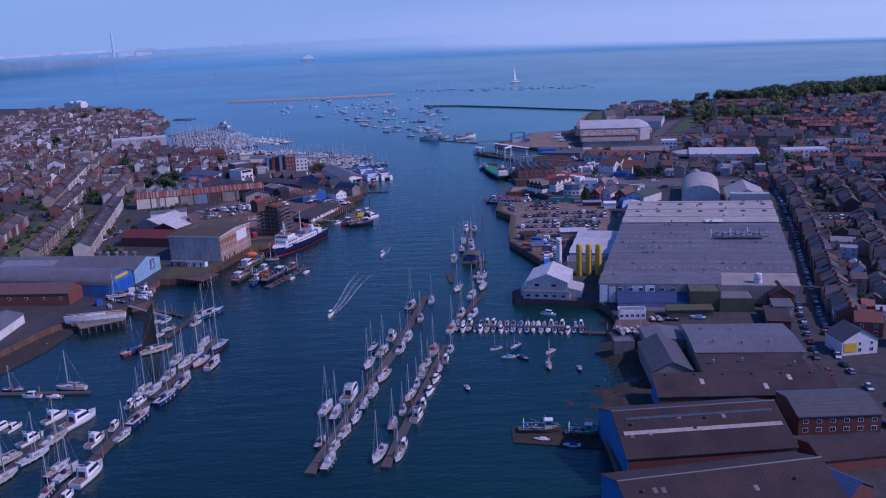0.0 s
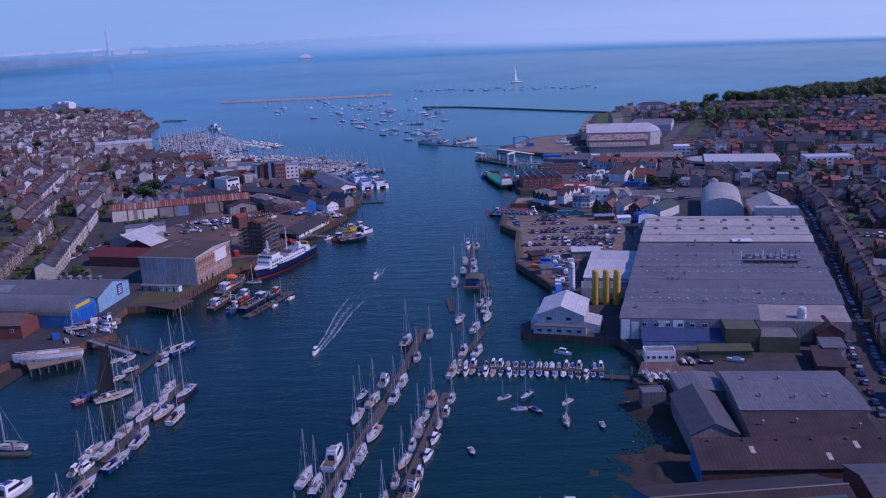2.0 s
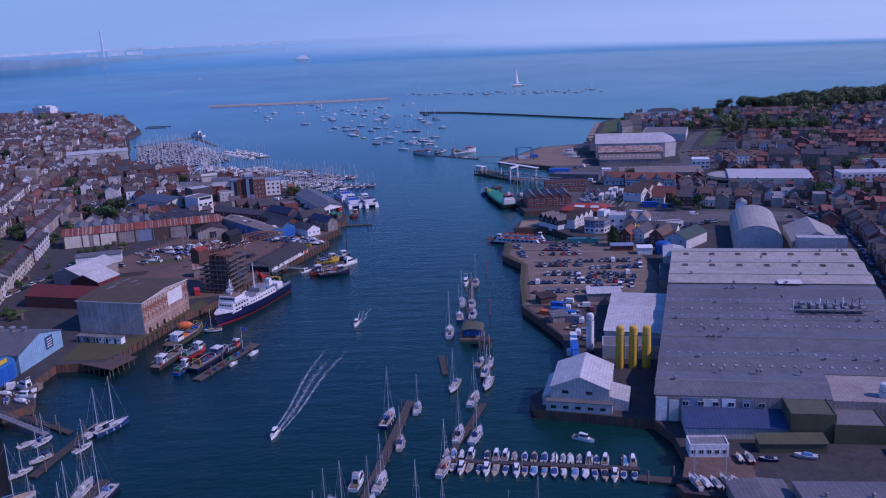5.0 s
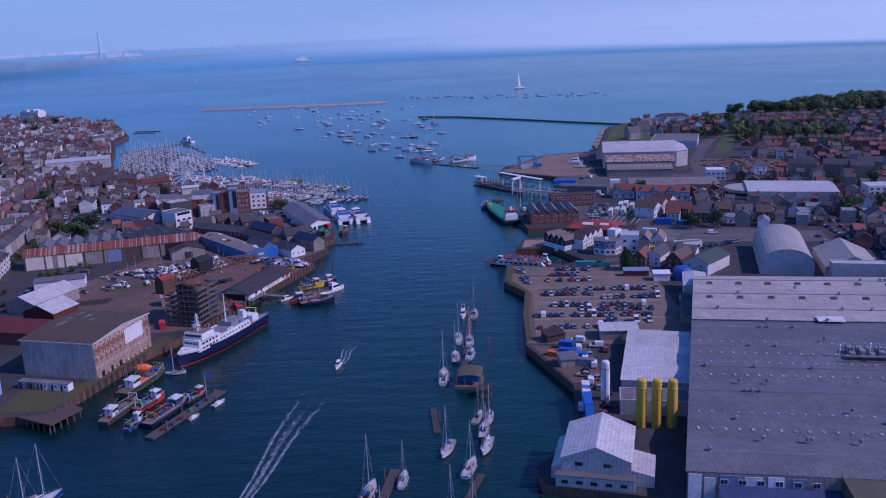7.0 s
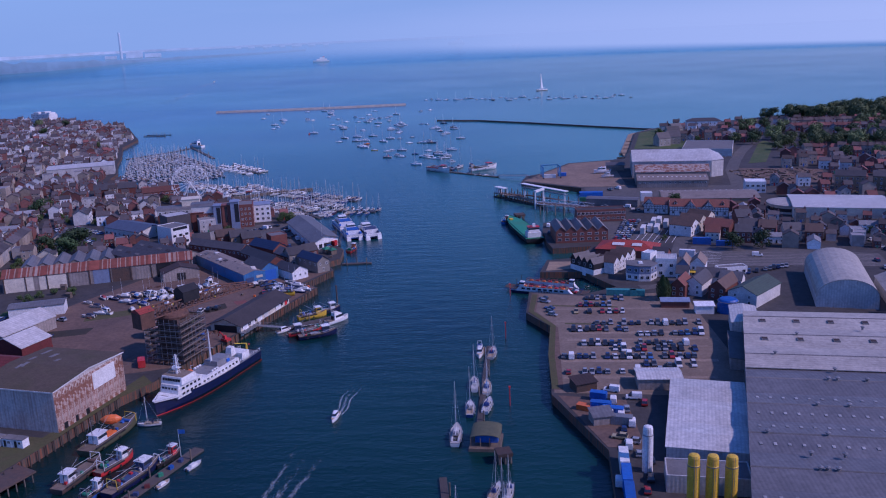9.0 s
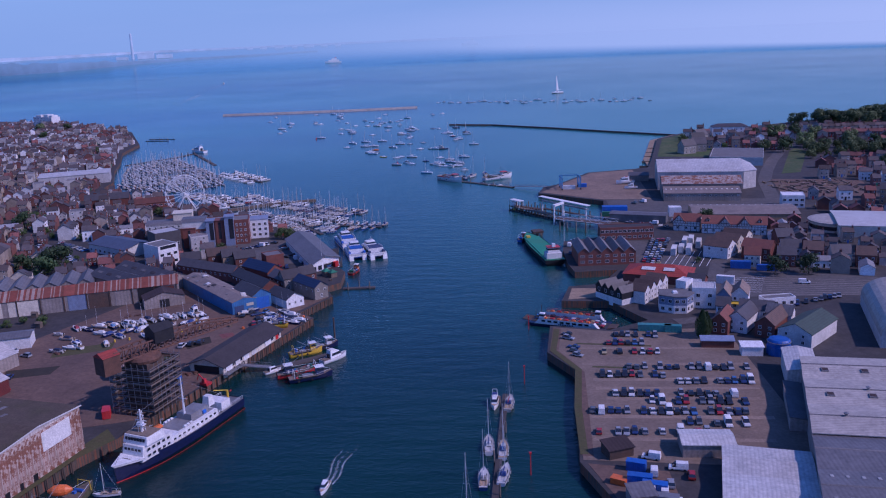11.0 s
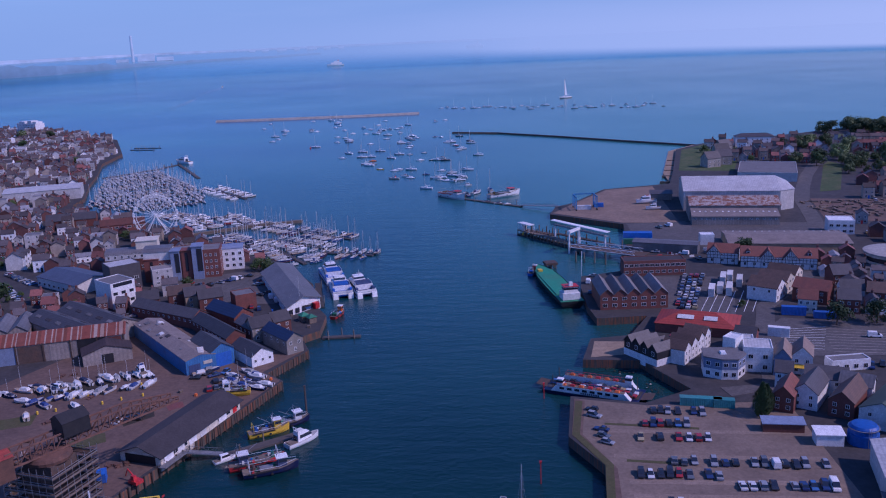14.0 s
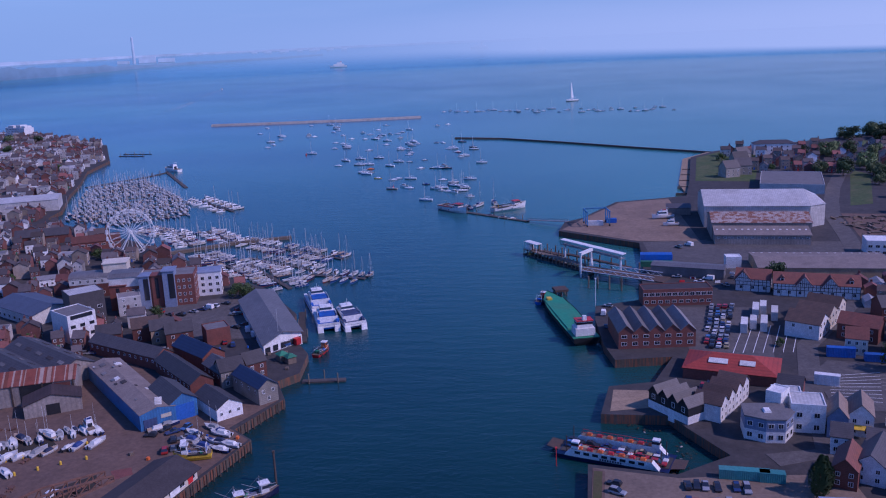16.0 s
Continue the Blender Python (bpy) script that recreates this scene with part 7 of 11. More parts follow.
def work_boat(a, b, B, D, hull, label, house, name="work_boat", roof=WHITE, mast=6, fore=True, extra=None, trim=None):
    a, b = Vector(a), Vector(b)
    L = (b - a).length
    s, deck = hull_shape(L, B, D, 2.8, .8, .25, 12)
    ob = thing(name, s, hull, pose((a.x + b.x) / 2, (a.y + b.y) / 2, 0, 0, 0, heading(a, b)), label, "work boat")
    part("deck", deck, TIMBER, ob)
    y = L * (.12 if fore else -.32)
    part("wheelhouse", Shape().box(-B * .28, B * .28, y, y + L * .17, D, D + 2.6, 0, .15, .2), house, ob)
    part("wheelhouse_window", Shape().box(-B * .285, B * .285, y + .3, y + L * .17 + .02, D + 1.4, D + 2.2, 0, .1, .1), GLASSDARK, ob)
    part("wheelhouse_roof", Shape().box(-B * .31, B * .31, y - .3, y + L * .17 + .3, D + 2.6, D + 2.8), roof, ob)
    part("mast", Shape().rod((0, y, D), (0, y, D + mast), .14, .07).rod((-1, y, D + mast * .75), (1, y, D + mast * .75), .06), STEEL, ob)
    t = Shape()
    for side in (-1, 1):
        t.box(side * B * .47 - .15, side * B * .47 + .15, -L * .42, L * .12, D * .92, D * 1.12)
    part("fender_rail", t, trim or RUBBER, ob)
    part("hatch", Shape().box(-B * .2, B * .2, -L * .2, L * .05, D, D + .5, 0, .1, .1), STEEL if extra is None else extra, ob)
    g = random.Random(int(L * 37 + B * 11))
    gear = -1 if fore else 1
    part("net_drum", Shape().rod((-B * .22, gear * L * .3, D + .7), (B * .22, gear * L * .3, D + .7), .5, None, 10), g.choice((DARKSTEEL, GREEN, BLUE)), ob)
    part("gantry", Shape().rod((-B * .34, gear * L * .38, D), (-B * .3, gear * L * .38, D + 2.6), .1).rod((B * .34, gear * L * .38, D), (B * .3, gear * L * .38, D + 2.6), .1).rod((-B * .3, gear * L * .38, D + 2.6), (B * .3, gear * L * .38, D + 2.6), .1), g.choice((STEEL, YELLOW, WHITE)), ob)
    for k in range(5):
        x, yy, w = g.uniform(-.32, .32) * B, g.uniform(-.35, .3) * L, g.uniform(.25, .5)
        part("deck_box", Shape().box(x - w, x + w, yy - w, yy + w, D, D + g.uniform(.5, 1.1), 0, .05, .05), g.choice((NAVY, RED, DARKSTEEL, GREEN, PALE, BLACK, STEEL, BLUE)), ob)
    for k in range(2):
        yy, w = g.uniform(-.3, .05) * L, g.uniform(.5, .9)
        part("net_pile", Shape().lathe(((w, D), (w * .85, D + .35), (w * .4, D + .7), (.05, D + .8)), 9, g.uniform(-.2, .2) * B, yy), g.choice((NAVY, GREEN, DARKSTEEL, BLACK)), ob)
    part("derrick", Shape().rod((0, y, D + 1.2), (g.uniform(-1, 1), y + gear * L * .36, D + mast * .8), .09, .05).rod((0, y, D + mast * .95), (0, y + gear * L * .36, D + .8), .03, None, 4).rod((0, y, D + mast * .95), (0, L * .46 * -gear, D + .8), .03, None, 4), STEEL, ob)
    r = Shape()
    for side in (-1, 1):
        r.rod((side * B * .44, -L * .4, D + .9), (side * B * .46, L * .15, D + .9), .05, None, 4).rod((side * B * .46, L * .15, D + .9), (side * B * .12, L * .46, D * 1.3 + .9), .05, None, 4)
    part("hand_rail", r, WHITE, ob)
    for k in range(2):
        part("tyre_fender", Shape().rod((B * .49, -L * .3 + L * .3 * k, D * .5), (B * .53, -L * .3 + L * .3 * k, D * .5), .35, None, 8), RUBBER, ob)
    return ob


work_boat((-107.8, 417), (-101, 440), 6.2, 2.0, OLIVE, "green and white working boat with yellow gear beside the quay", WHITE, mast=8, fore=False, extra=ORANGE)
thing("lifeboat", Shape().lathe(((.4, -3), (1.3, -1.6), (1.5, 0), (1.3, 1.6), (.4, 3)), 12), ORANGE, pose(-105, 431, 5.2, 90, 0, 100), "orange enclosed lifeboat stowed on a working boat's deck", "lifeboat")
work_boat((-106, 396), (-101.5, 414), 5.0, 1.6, TIMBERHULL, "old dark timber fishing boat with white wheelhouse", WHITE, mast=5, fore=False)
work_boat((-99, 405), (-93.5, 417), 4.2, 1.5, RED, "red-hulled fishing boat with net drums", WHITE, mast=5)
work_boat((-97, 391), (-94.5, 399), 3.2, 1.3, BLUE, "pale blue fishing launch", WHITE, mast=3.5)
work_boat((-91.5, 393), (-84, 412), 5.2, 1.9, NAVY_HULL, "dark blue passenger launch under a printed canvas cover", NAVY, mast=4, extra=NAVY)
work_boat((-84.5, 409), (-80, 418), 3.4, 1.4, BLACK, "small dark fishing boat with red gear", RED, mast=4)
pontoon((-88.5, 386), (-75.4, 420), 3.4, "broad timber pontoon with flagpole and fishing gear", piles=3)
thing("flagpole", Shape().rod((0, 0, .5), (0, 0, 9), .08, .05).box(0, 1.9, -.03, .03, 7.6, 8.8, 1), [WHITE, BLUE], pose(-79, 415, 0), "white flagpole with a blue flag", "flagpole")
DINGHIES[1].put(pose(-73.8, 410, 0, 0, 0, -25), "white speedboat beside the timber pontoon")
DINGHIES[0].put(pose(-79, 400, 0, 0, 0, -25), "small boat with red cover beside the timber pontoon")
YACHTS[3].put(pose(-96, 437, 0, 0, 0, 100), "small blue sailing boat lying off the ship's bow")
crate = Shape().box(-.7, .7, -.5, .5, .55, 1.5, 0, .05, .05)
for i, (x, y) in enumerate(((-84, 394), (-82.5, 398), (-81, 404), (-79.5, 408), (-78, 412), (-85.5, 391))):
    thing("fish_crate", crate, [NAVY, MAROON, GREEN, BLUE][i % 4], pose(x, y, 0, 0, 0, 20 * i), "plastic crate of fishing gear on the pontoon", "crate", "crates on the pontoon")
# tugs at the bridge pontoon
pontoon((-73, 523), (-52, 538), 3.4, "steel berthing pontoon for working craft", piles=3)
work_boat((-69, 515), (-55, 521), 5.0, 1.8, RED, "dark blue and red pilot boat with mast", NAVY, mast=6, fore=False)
work_boat((-64, 511), (-50, 517), 4.8, 1.6, NAVY_HULL, "navy patrol boat with white wheelhouse", NAVY, mast=5)
work_boat((-69, 535), (-58, 541), 4.2, 1.6, YELLOW, "yellow and black workboat with crane", YELLOW, mast=5)
work_boat((-64, 540), (-53, 547), 4.2, 1.5, NAVY_HULL, "dark blue workboat beside the pontoon", WHITE, mast=5)
CRUISERS[0].put(pose(-52, 532, 0, 0, 0, -42) @ Matrix.Scale(1.25, 4), "sleek white motor launch at the working pontoon")
CRUISERS[2].put(pose(-72, 521, 0, 0, 0, -50), "small white cabin boat at the working pontoon")
post(-55, 552, 9, DARKSTEEL, "tall steel pile with bracing", .35)


def gangway(a, b, za, zb, label, w=1.6):
    a, b = Vector((*a, za)), Vector((*b, zb))
    L = (b - a).length
    m = Matrix.Translation((a + b) / 2) @ (b - a).to_track_quat("Y", "Z").to_matrix().to_4x4()
    ob = thing("gangway", Shape().box(-w / 2, w / 2, -L / 2, L / 2, -.12, .12), STEEL, m, label, "gangway")
    for side in (-1, 1):
        r = Shape().rod((side * w / 2, -L / 2, 1.2), (side * w / 2, L / 2, 1.2), .06, None, 4)
        k = max(4, int(L / 2))
        for i in range(k + 1):
            y = -L / 2 + L * i / k
            r.rod((side * w / 2, y, 0), (side * w / 2, y, 1.2), .05, None, 4)
            if i < k:
                r.rod((side * w / 2, y, 0 if i % 2 else 1.2), (side * w / 2, y + L / k, 1.2 if i % 2 else 0), .04, None, 4)
        part("side_truss", r, STEEL, ob)
    return ob


gangway((-83, 521), (-73, 523), 3.0, 1.2, "grey steel footbridge to the working pontoon", 2.2)
gangway((-86, 511), (-83, 521), 3.2, 3.1, "grey steel access ramp beside the quay", 2.2)


def chain_ferry():
    """A drive-through car ferry with two long side decks; ends along y."""
    m = pose(36.5, 564, 0, 0, 0, heading((20.5, 570.5), (51, 557.5)))
    ob = thing("chain_ferry", Shape().hexa(((-5, -14, -.5), (5, -14, -.5), (5, 14, -.5), (-5, 14, -.5)), ((-5.4, -15.5, 1.2), (5.4, -15.5, 1.2), (5.4, 15.5, 1.2), (-5.4, 15.5, 1.2))), NAVY_HULL, m,
               "white and blue chain ferry with red upper decks, loaded with cars", "ferry")
    part("vehicle_deck", Shape().box(-3.3, 3.3, -15, 15, 1.2, 1.3), ASPHALT, ob)
    for side in (-1, 1):
        x0, x1 = sorted((side * 3.5, side * 5.5))
        h = part("side_house", Shape().hexa(((x0, -13, 1.2), (x1, -13, 1.2), (x1, 13, 1.2), (x0, 13, 1.2)), ((x0, -11, 3.3), (x1, -11, 3.3), (x1, 11, 3.3), (x0, 11, 3.3))), WHITE, ob)
        for i in range(8):
            part("cabin_window", Shape().box(side * 5.48 - .06, side * 5.48 + .06, -10 + i * 2.5, -8.4 + i * 2.5, 2.1, 2.9), GLASSDARK, h)
        for i in range(9):
            part("letter_bar", Shape().box(side * 5.52 - .05, side * 5.52 + .05, -3 + i * .7, -2.6 + i * .7, 1.35, 1.9), NAVY_HULL, h)
        part("upper_deck", Shape().box(x0 + .1, x1 - .1, -11, 11, 3.3, 3.4), TIMBER, ob)
        r = Shape()
        for x in (x0 + .1, x1 - .1):
            r.rod((x, -11, 4.3), (x, 11, 4.3), .06, None, 4)
            for i in range(12):
                r.rod((x, -11 + 2 * i, 3.4), (x, -11 + 2 * i, 4.3), .05, None, 4)
        part("deck_rail", r, RED, ob)
        for i in range(7):
            part("life_raft", Shape().box(side * 4.5 - .7, side * 4.5 + .7, -9.6 + 2.9 * i, -8 + 2.9 * i, 3.4, 3.9, 0, .2, .2), [ORANGE, RED][i % 2], ob)
    for end, x in ((-1, 4.4), (1, -4.4)):
        p = part("pilot_house", Shape().box(x - 1, x + 1, end * 10 - 1.1, end * 10 + 1.1, 3.4, 5.4, 0, .12, .12), WHITE, ob)
        part("pilot_window", Shape().box(x - .97, x + .97, end * 10 - 1.07, end * 10 + 1.07, 4.2, 5.0), GLASSDARK, p)
        part("ramp", Shape().hexa(((-3, end * 15, 1.0), (3, end * 15, 1.0), (3, end * 15.3, 1.2), (-3, end * 15.3, 1.2)), ((-2.6, end * 19, 1.5), (2.6, end * 19, 1.5), (2.6, end * 19, 1.7), (-2.6, end * 19, 1.7))), DARKSTEEL, ob)
        part("ramp_mast", Shape().rod((-3.2, end * 13, 1.2), (-3.2, end * 13, 6), .12).rod((3.2, end * 13, 1.2), (3.2, end * 13, 6), .12), DARKSTEEL, ob)
    return m


fm = chain_ferry()
for i in range(6):
    for x in (-2.1, 0, 2.1):
        if rnd.random() < .9:
            rnd.choice(CARS).put(fm @ pose(x, -12 + 4.8 * i, 1.3, 0, 0, 0), "car waiting on the ferry deck", "cars on the ferry")


def barge():
    m = pose(32, 683, 0, 0, 0, heading((37.8, 652), (26.5, 712)))
    s, deck = hull_shape(62, 11, 3.2, 3.2, .95, .05, 12)
    ob = thing("hopper_barge", s, BLACK, m, "dark-hulled barge with green deck and white wheelhouse aft", "barge")
    part("deck", deck, DECKGREEN, ob, "worn green painted deck")
    part("deck_plate", Shape().box(-4.4, 4.4, -20, 20, 3.15, 3.45, 0, .2, .2), DECKGREEN, ob)
    part("wheelhouse", Shape().box(-3.8, 3.8, -29, -23, 3.2, 6, 0, .1, .1).box(-3, 3, -28, -24, 6, 8.6, 0, .1, .2), WHITE, ob)
    part("wheelhouse_window", Shape().box(-3.02, 3.02, -27.9, -23.95, 7.2, 8.1), GLASSDARK, ob)
    part("wheelhouse_roof", Shape().box(-3.2, 3.2, -28.3, -23.6, 8.6, 8.9), RED, ob)
    part("funnel", Shape().box(-.8, .8, -28, -26.5, 8.6, 10.6, 0, .1, .1), WHITE, ob)
    part("deck_gear", Shape().box(-3, -1, 17, 20, 3.4, 4.2), YELLOW, ob)
    for i in range(6):
        part("tyre_fender", Shape().rod((5.3, -18 + 8 * i, 1.6), (5.7, -18 + 8 * i, 1.6), .7, None, 10), RUBBER, ob)


barge()
work_boat((22, 704), (25.5, 712), 3.6, 1.4, BLUE, "small red and blue tug beside the barge", RED, mast=4)
# the outer tug pier
pontoon((-29, 920), (24, 874), 3.0, "long grey floating pier with piles", piles=6)
gangway((24, 874), (47, 858), 1.2, 3.0, "steel access bridge to the tug pier", 2.4)
work_boat((-33, 926), (-15, 905), 8, 3.0, WHITE, "white harbour tug with red rail and tall mast", WHITE, roof=RED, trim=RED, mast=10, fore=True)
work_boat((2, 908), (24, 922), 7.5, 2.8, WHITE, "white and red survey launch", WHITE, mast=8, roof=RED)
for x, y, w in ((-14, 922, 20), (-7, 930, -30), (3, 938, 10)):
    YACHTS[2].put(pose(x, y, 0, 0, 0, w), "tall-masted sailing vessel moored beside the tug pier")
for x, y in ((0, 896), (8, 889), (14, 884)):
    DINGHIES[1].put(pose(x, y, 0, 0, 0, 120))


def catamaran(x, y, rz, L, stripe, label):
    """Twin hulls, saloon with window band, open upper deck with seats, wheelhouse; bow towards +y."""
    ob = thing("fast_ferry", Shape().box(-4.6, -2.2, -L / 2, L / 2, -.3, 2.4, 0, .1, .6).box(2.2, 4.6, -L / 2, L / 2, -.3, 2.4, 0, .1, .6).box(-4.7, 4.7, -L * .46, L * .42, 1.8, 2.6), WHITE, pose(x, y, 0, 0, 0, rz), label, "ferry")
    part("hull_stripe", Shape().box(-4.72, 4.72, -L * .44, L * .4, 1.0, 1.7), stripe, ob)
    sa = part("saloon", Shape().hexa(((-4.3, -L * .30, 2.6), (4.3, -L * .30, 2.6), (3.4, L * .38, 2.6), (-3.4, L * .38, 2.6)), ((-4.1, -L * .29, 4.9), (4.1, -L * .29, 4.9), (3.0, L * .28, 4.9), (-3.0, L * .28, 4.9))), WHITE, ob)
    part("saloon_window", Shape().hexa(((-4.34, -L * .27, 3.3), (4.34, -L * .27, 3.3), (3.5, L * .35, 3.3), (-3.5, L * .35, 3.3)), ((-4.24, -L * .27, 4.2), (4.24, -L * .27, 4.2), (3.3, L * .32, 4.2), (-3.3, L * .32, 4.2))), GLASSDARK, sa)
    part("aft_deck", Shape().box(-4.4, 4.4, -L * .46, -L * .30, 2.6, 2.75), stripe, ob)
    part("aft_rail", Shape().box(-4.4, 4.4, -L * .462, -L * .455, 2.7, 3.6).box(-4.45, -4.35, -L * .46, -L * .3, 2.7, 3.6).box(4.35, 4.45, -L * .46, -L * .3, 2.7, 3.6), WHITE, ob)
    part("upper_deck", Shape().box(-3.7, 3.7, -L * .27, -L * .01, 4.9, 5.0), NAVY, ob)
    seat = Shape().box(-3.2, 3.2, -.35, .35, 0, .6, 0, 0, .1).mesh("seat_row", stripe)
    for k in range(5):
        part("seat_row", seat, None, ob, m=pose(0, -L * .25 + L * .05 * k, 5.0))
    part("deck_rail", Shape().box(-3.8, -3.7, -L * .27, 0, 5, 5.9).box(3.7, 3.8, -L * .27, 0, 5, 5.9), WHITE, ob)
    w = part("wheelhouse", Shape().box(-2.6, 2.6, L * .02, L * .2, 4.9, 7.0, 0, .3, .5), WHITE, ob)
    part("wheelhouse_window", Shape().box(-2.62, 2.62, L * .02, L * .2, 5.7, 6.5, 0, .14, .24), GLASSDARK, w)
    part("mast", Shape().rod((0, L * .05, 6.8), (0, L * .02, 10), .15, .08).rod((-1.2, L * .04, 8.4), (1.2, L * .04, 8.4), .07), WHITE, ob)
    for s_ in (-1, 1):
        part("engine_vent", Shape().box(s_ * 3.9 - .6, s_ * 3.9 + .6, -L * .38, -L * .3, 2.7, 4.2, 0, .1, .1), stripe, ob)
    return ob


catamaran(-66.5, 686, 16, 25, BLUE, "white and blue passenger catamaran at its berth")
catamaran(-57.5, 687, 24, 26, NAVY, "white passenger catamaran with open upper deck")
catamaran(-75, 711, 20, 27, BLUE, "white high-speed passenger catamaran at its berth")
work_boat((-63, 645), (-60, 655), 3.6, 1.3, RED, "small orange and red rescue boat", ORANGE, mast=3)
pontoon((-63, 622), (-48, 623), 2.6, "short landing stage with lamp posts", piles=3)
pontoon((-71, 662), (-80, 700), 2.6, "floating steel berthing pontoon for the ferries", piles=3)

# the laid-up black-sailed boat and craft round the western slip
sy = YACHTS[2].put(pose(-114, 307, 0, 0, 0, -50), "white racing yacht with black sail set")
leech = [(6.2 * (1 - u) ** .62 + .9 * u, 16.2 * u) for u in (0, .12, .25, .4, .55, .7, .85, 1.0)]
sail = Shape()
for (y0, z0), (y1, z1) in zip(leech, leech[1:]):
    for i in range(5):
        u, v = i / 5, (i + 1) / 5
        belly = [(.75 * math.sin(math.pi * w) * (1 - z / 20), .25 + (yy - .25) * w, z) for w, yy, z in ((u, y0, z0), (v, y0, z0), (v, y1, z1), (u, y1, z1))]
        sail.hexa([(x - .03, y, z) for x, y, z in belly], [(x + .03, y, z) for x, y, z in belly])
part("sail", sail, BLACK, sy, "tall black sail", m=pose(0, .8, 2.4, 0, 0, 180))
for i, (x, y) in enumerate(((-142, 376), (-147, 372), (-139, 369), (-152, 369))):
    (CRUISERS[0], DINGHIES[1], CRUISERS[2], YACHTS[0])[i].put(pose(x, y, G + .5, 0, 0, 60 + 15 * i))


def slip_stage():
    ob = thing("slipway_stage", Shape().box(-9, 9, -5, 5, 2.6, 3.0), TIMBER, pose(-147, 338, 0, 0, 0, 33), "timber slipway stage on piles", "slipway")
    pm = Shape().rod((0, 0, -4), (0, 0, 2.7), .2, None, 6).mesh("mooring_post", TIMBER)
    for i in range(7):
        for y in (-4.6, 0, 4.6):
            part("mooring_post", pm, None, ob, m=pose(-8.6 + 2.87 * i, y, 0))


slip_stage()
hs, hd = hull_shape(24, 4.6, 2.2, 2.2, .6, .1, 14)
hull = thing("racing_hull", hs, WHITE, pose(-149, 338, 3.3, 0, 0, 100), "long slim white racing hull laid up on the slipway", "boat")
part("deck", hd, DECKW, hull)
part("coachroof", cabin(1.2, -4, 4, 2.2, 2.8, .2, .8), PALE, hull)
part("lowered_mast", Shape().rod((.8, -11, 3.0), (.4, 11, 3.2), .16, .1), ALLOY, hull)
part("cradle", Shape().box(-1.6, 1.6, -5, -4.4, -.4, .6).box(-1.6, 1.6, 4.4, 5, -.4, .6), TIMBER, hull)
# slipway with workboats by the big boat hall
sheet("slipway", [(14, 222), (40, 216), (40, 226), (14, 232)], MUD, .3, "dark timber slipway running into the water", "slipway", deep=2)
work_boat((16, 229), (28, 228), 3.4, 1.2, TIMBERHULL, "old work boat lying by the slipway", WHITE, mast=4)
work_boat((29, 226), (38, 224), 2.8, 1.1, TIMBERHULL, "green dinghy tied to the slip", TEAL, mast=3)
DINGHIES[0].put(pose(30, 219, 0, 0, 0, 80))
DINGHIES[0].put(pose(22, 223, 0, 0, 0, 80))

YACHTS[1].put(at(-78, 648.5, G + 1.2, -75), "white sailing yacht propped ashore by the terminal")

# ---- crane, yards and works details ----


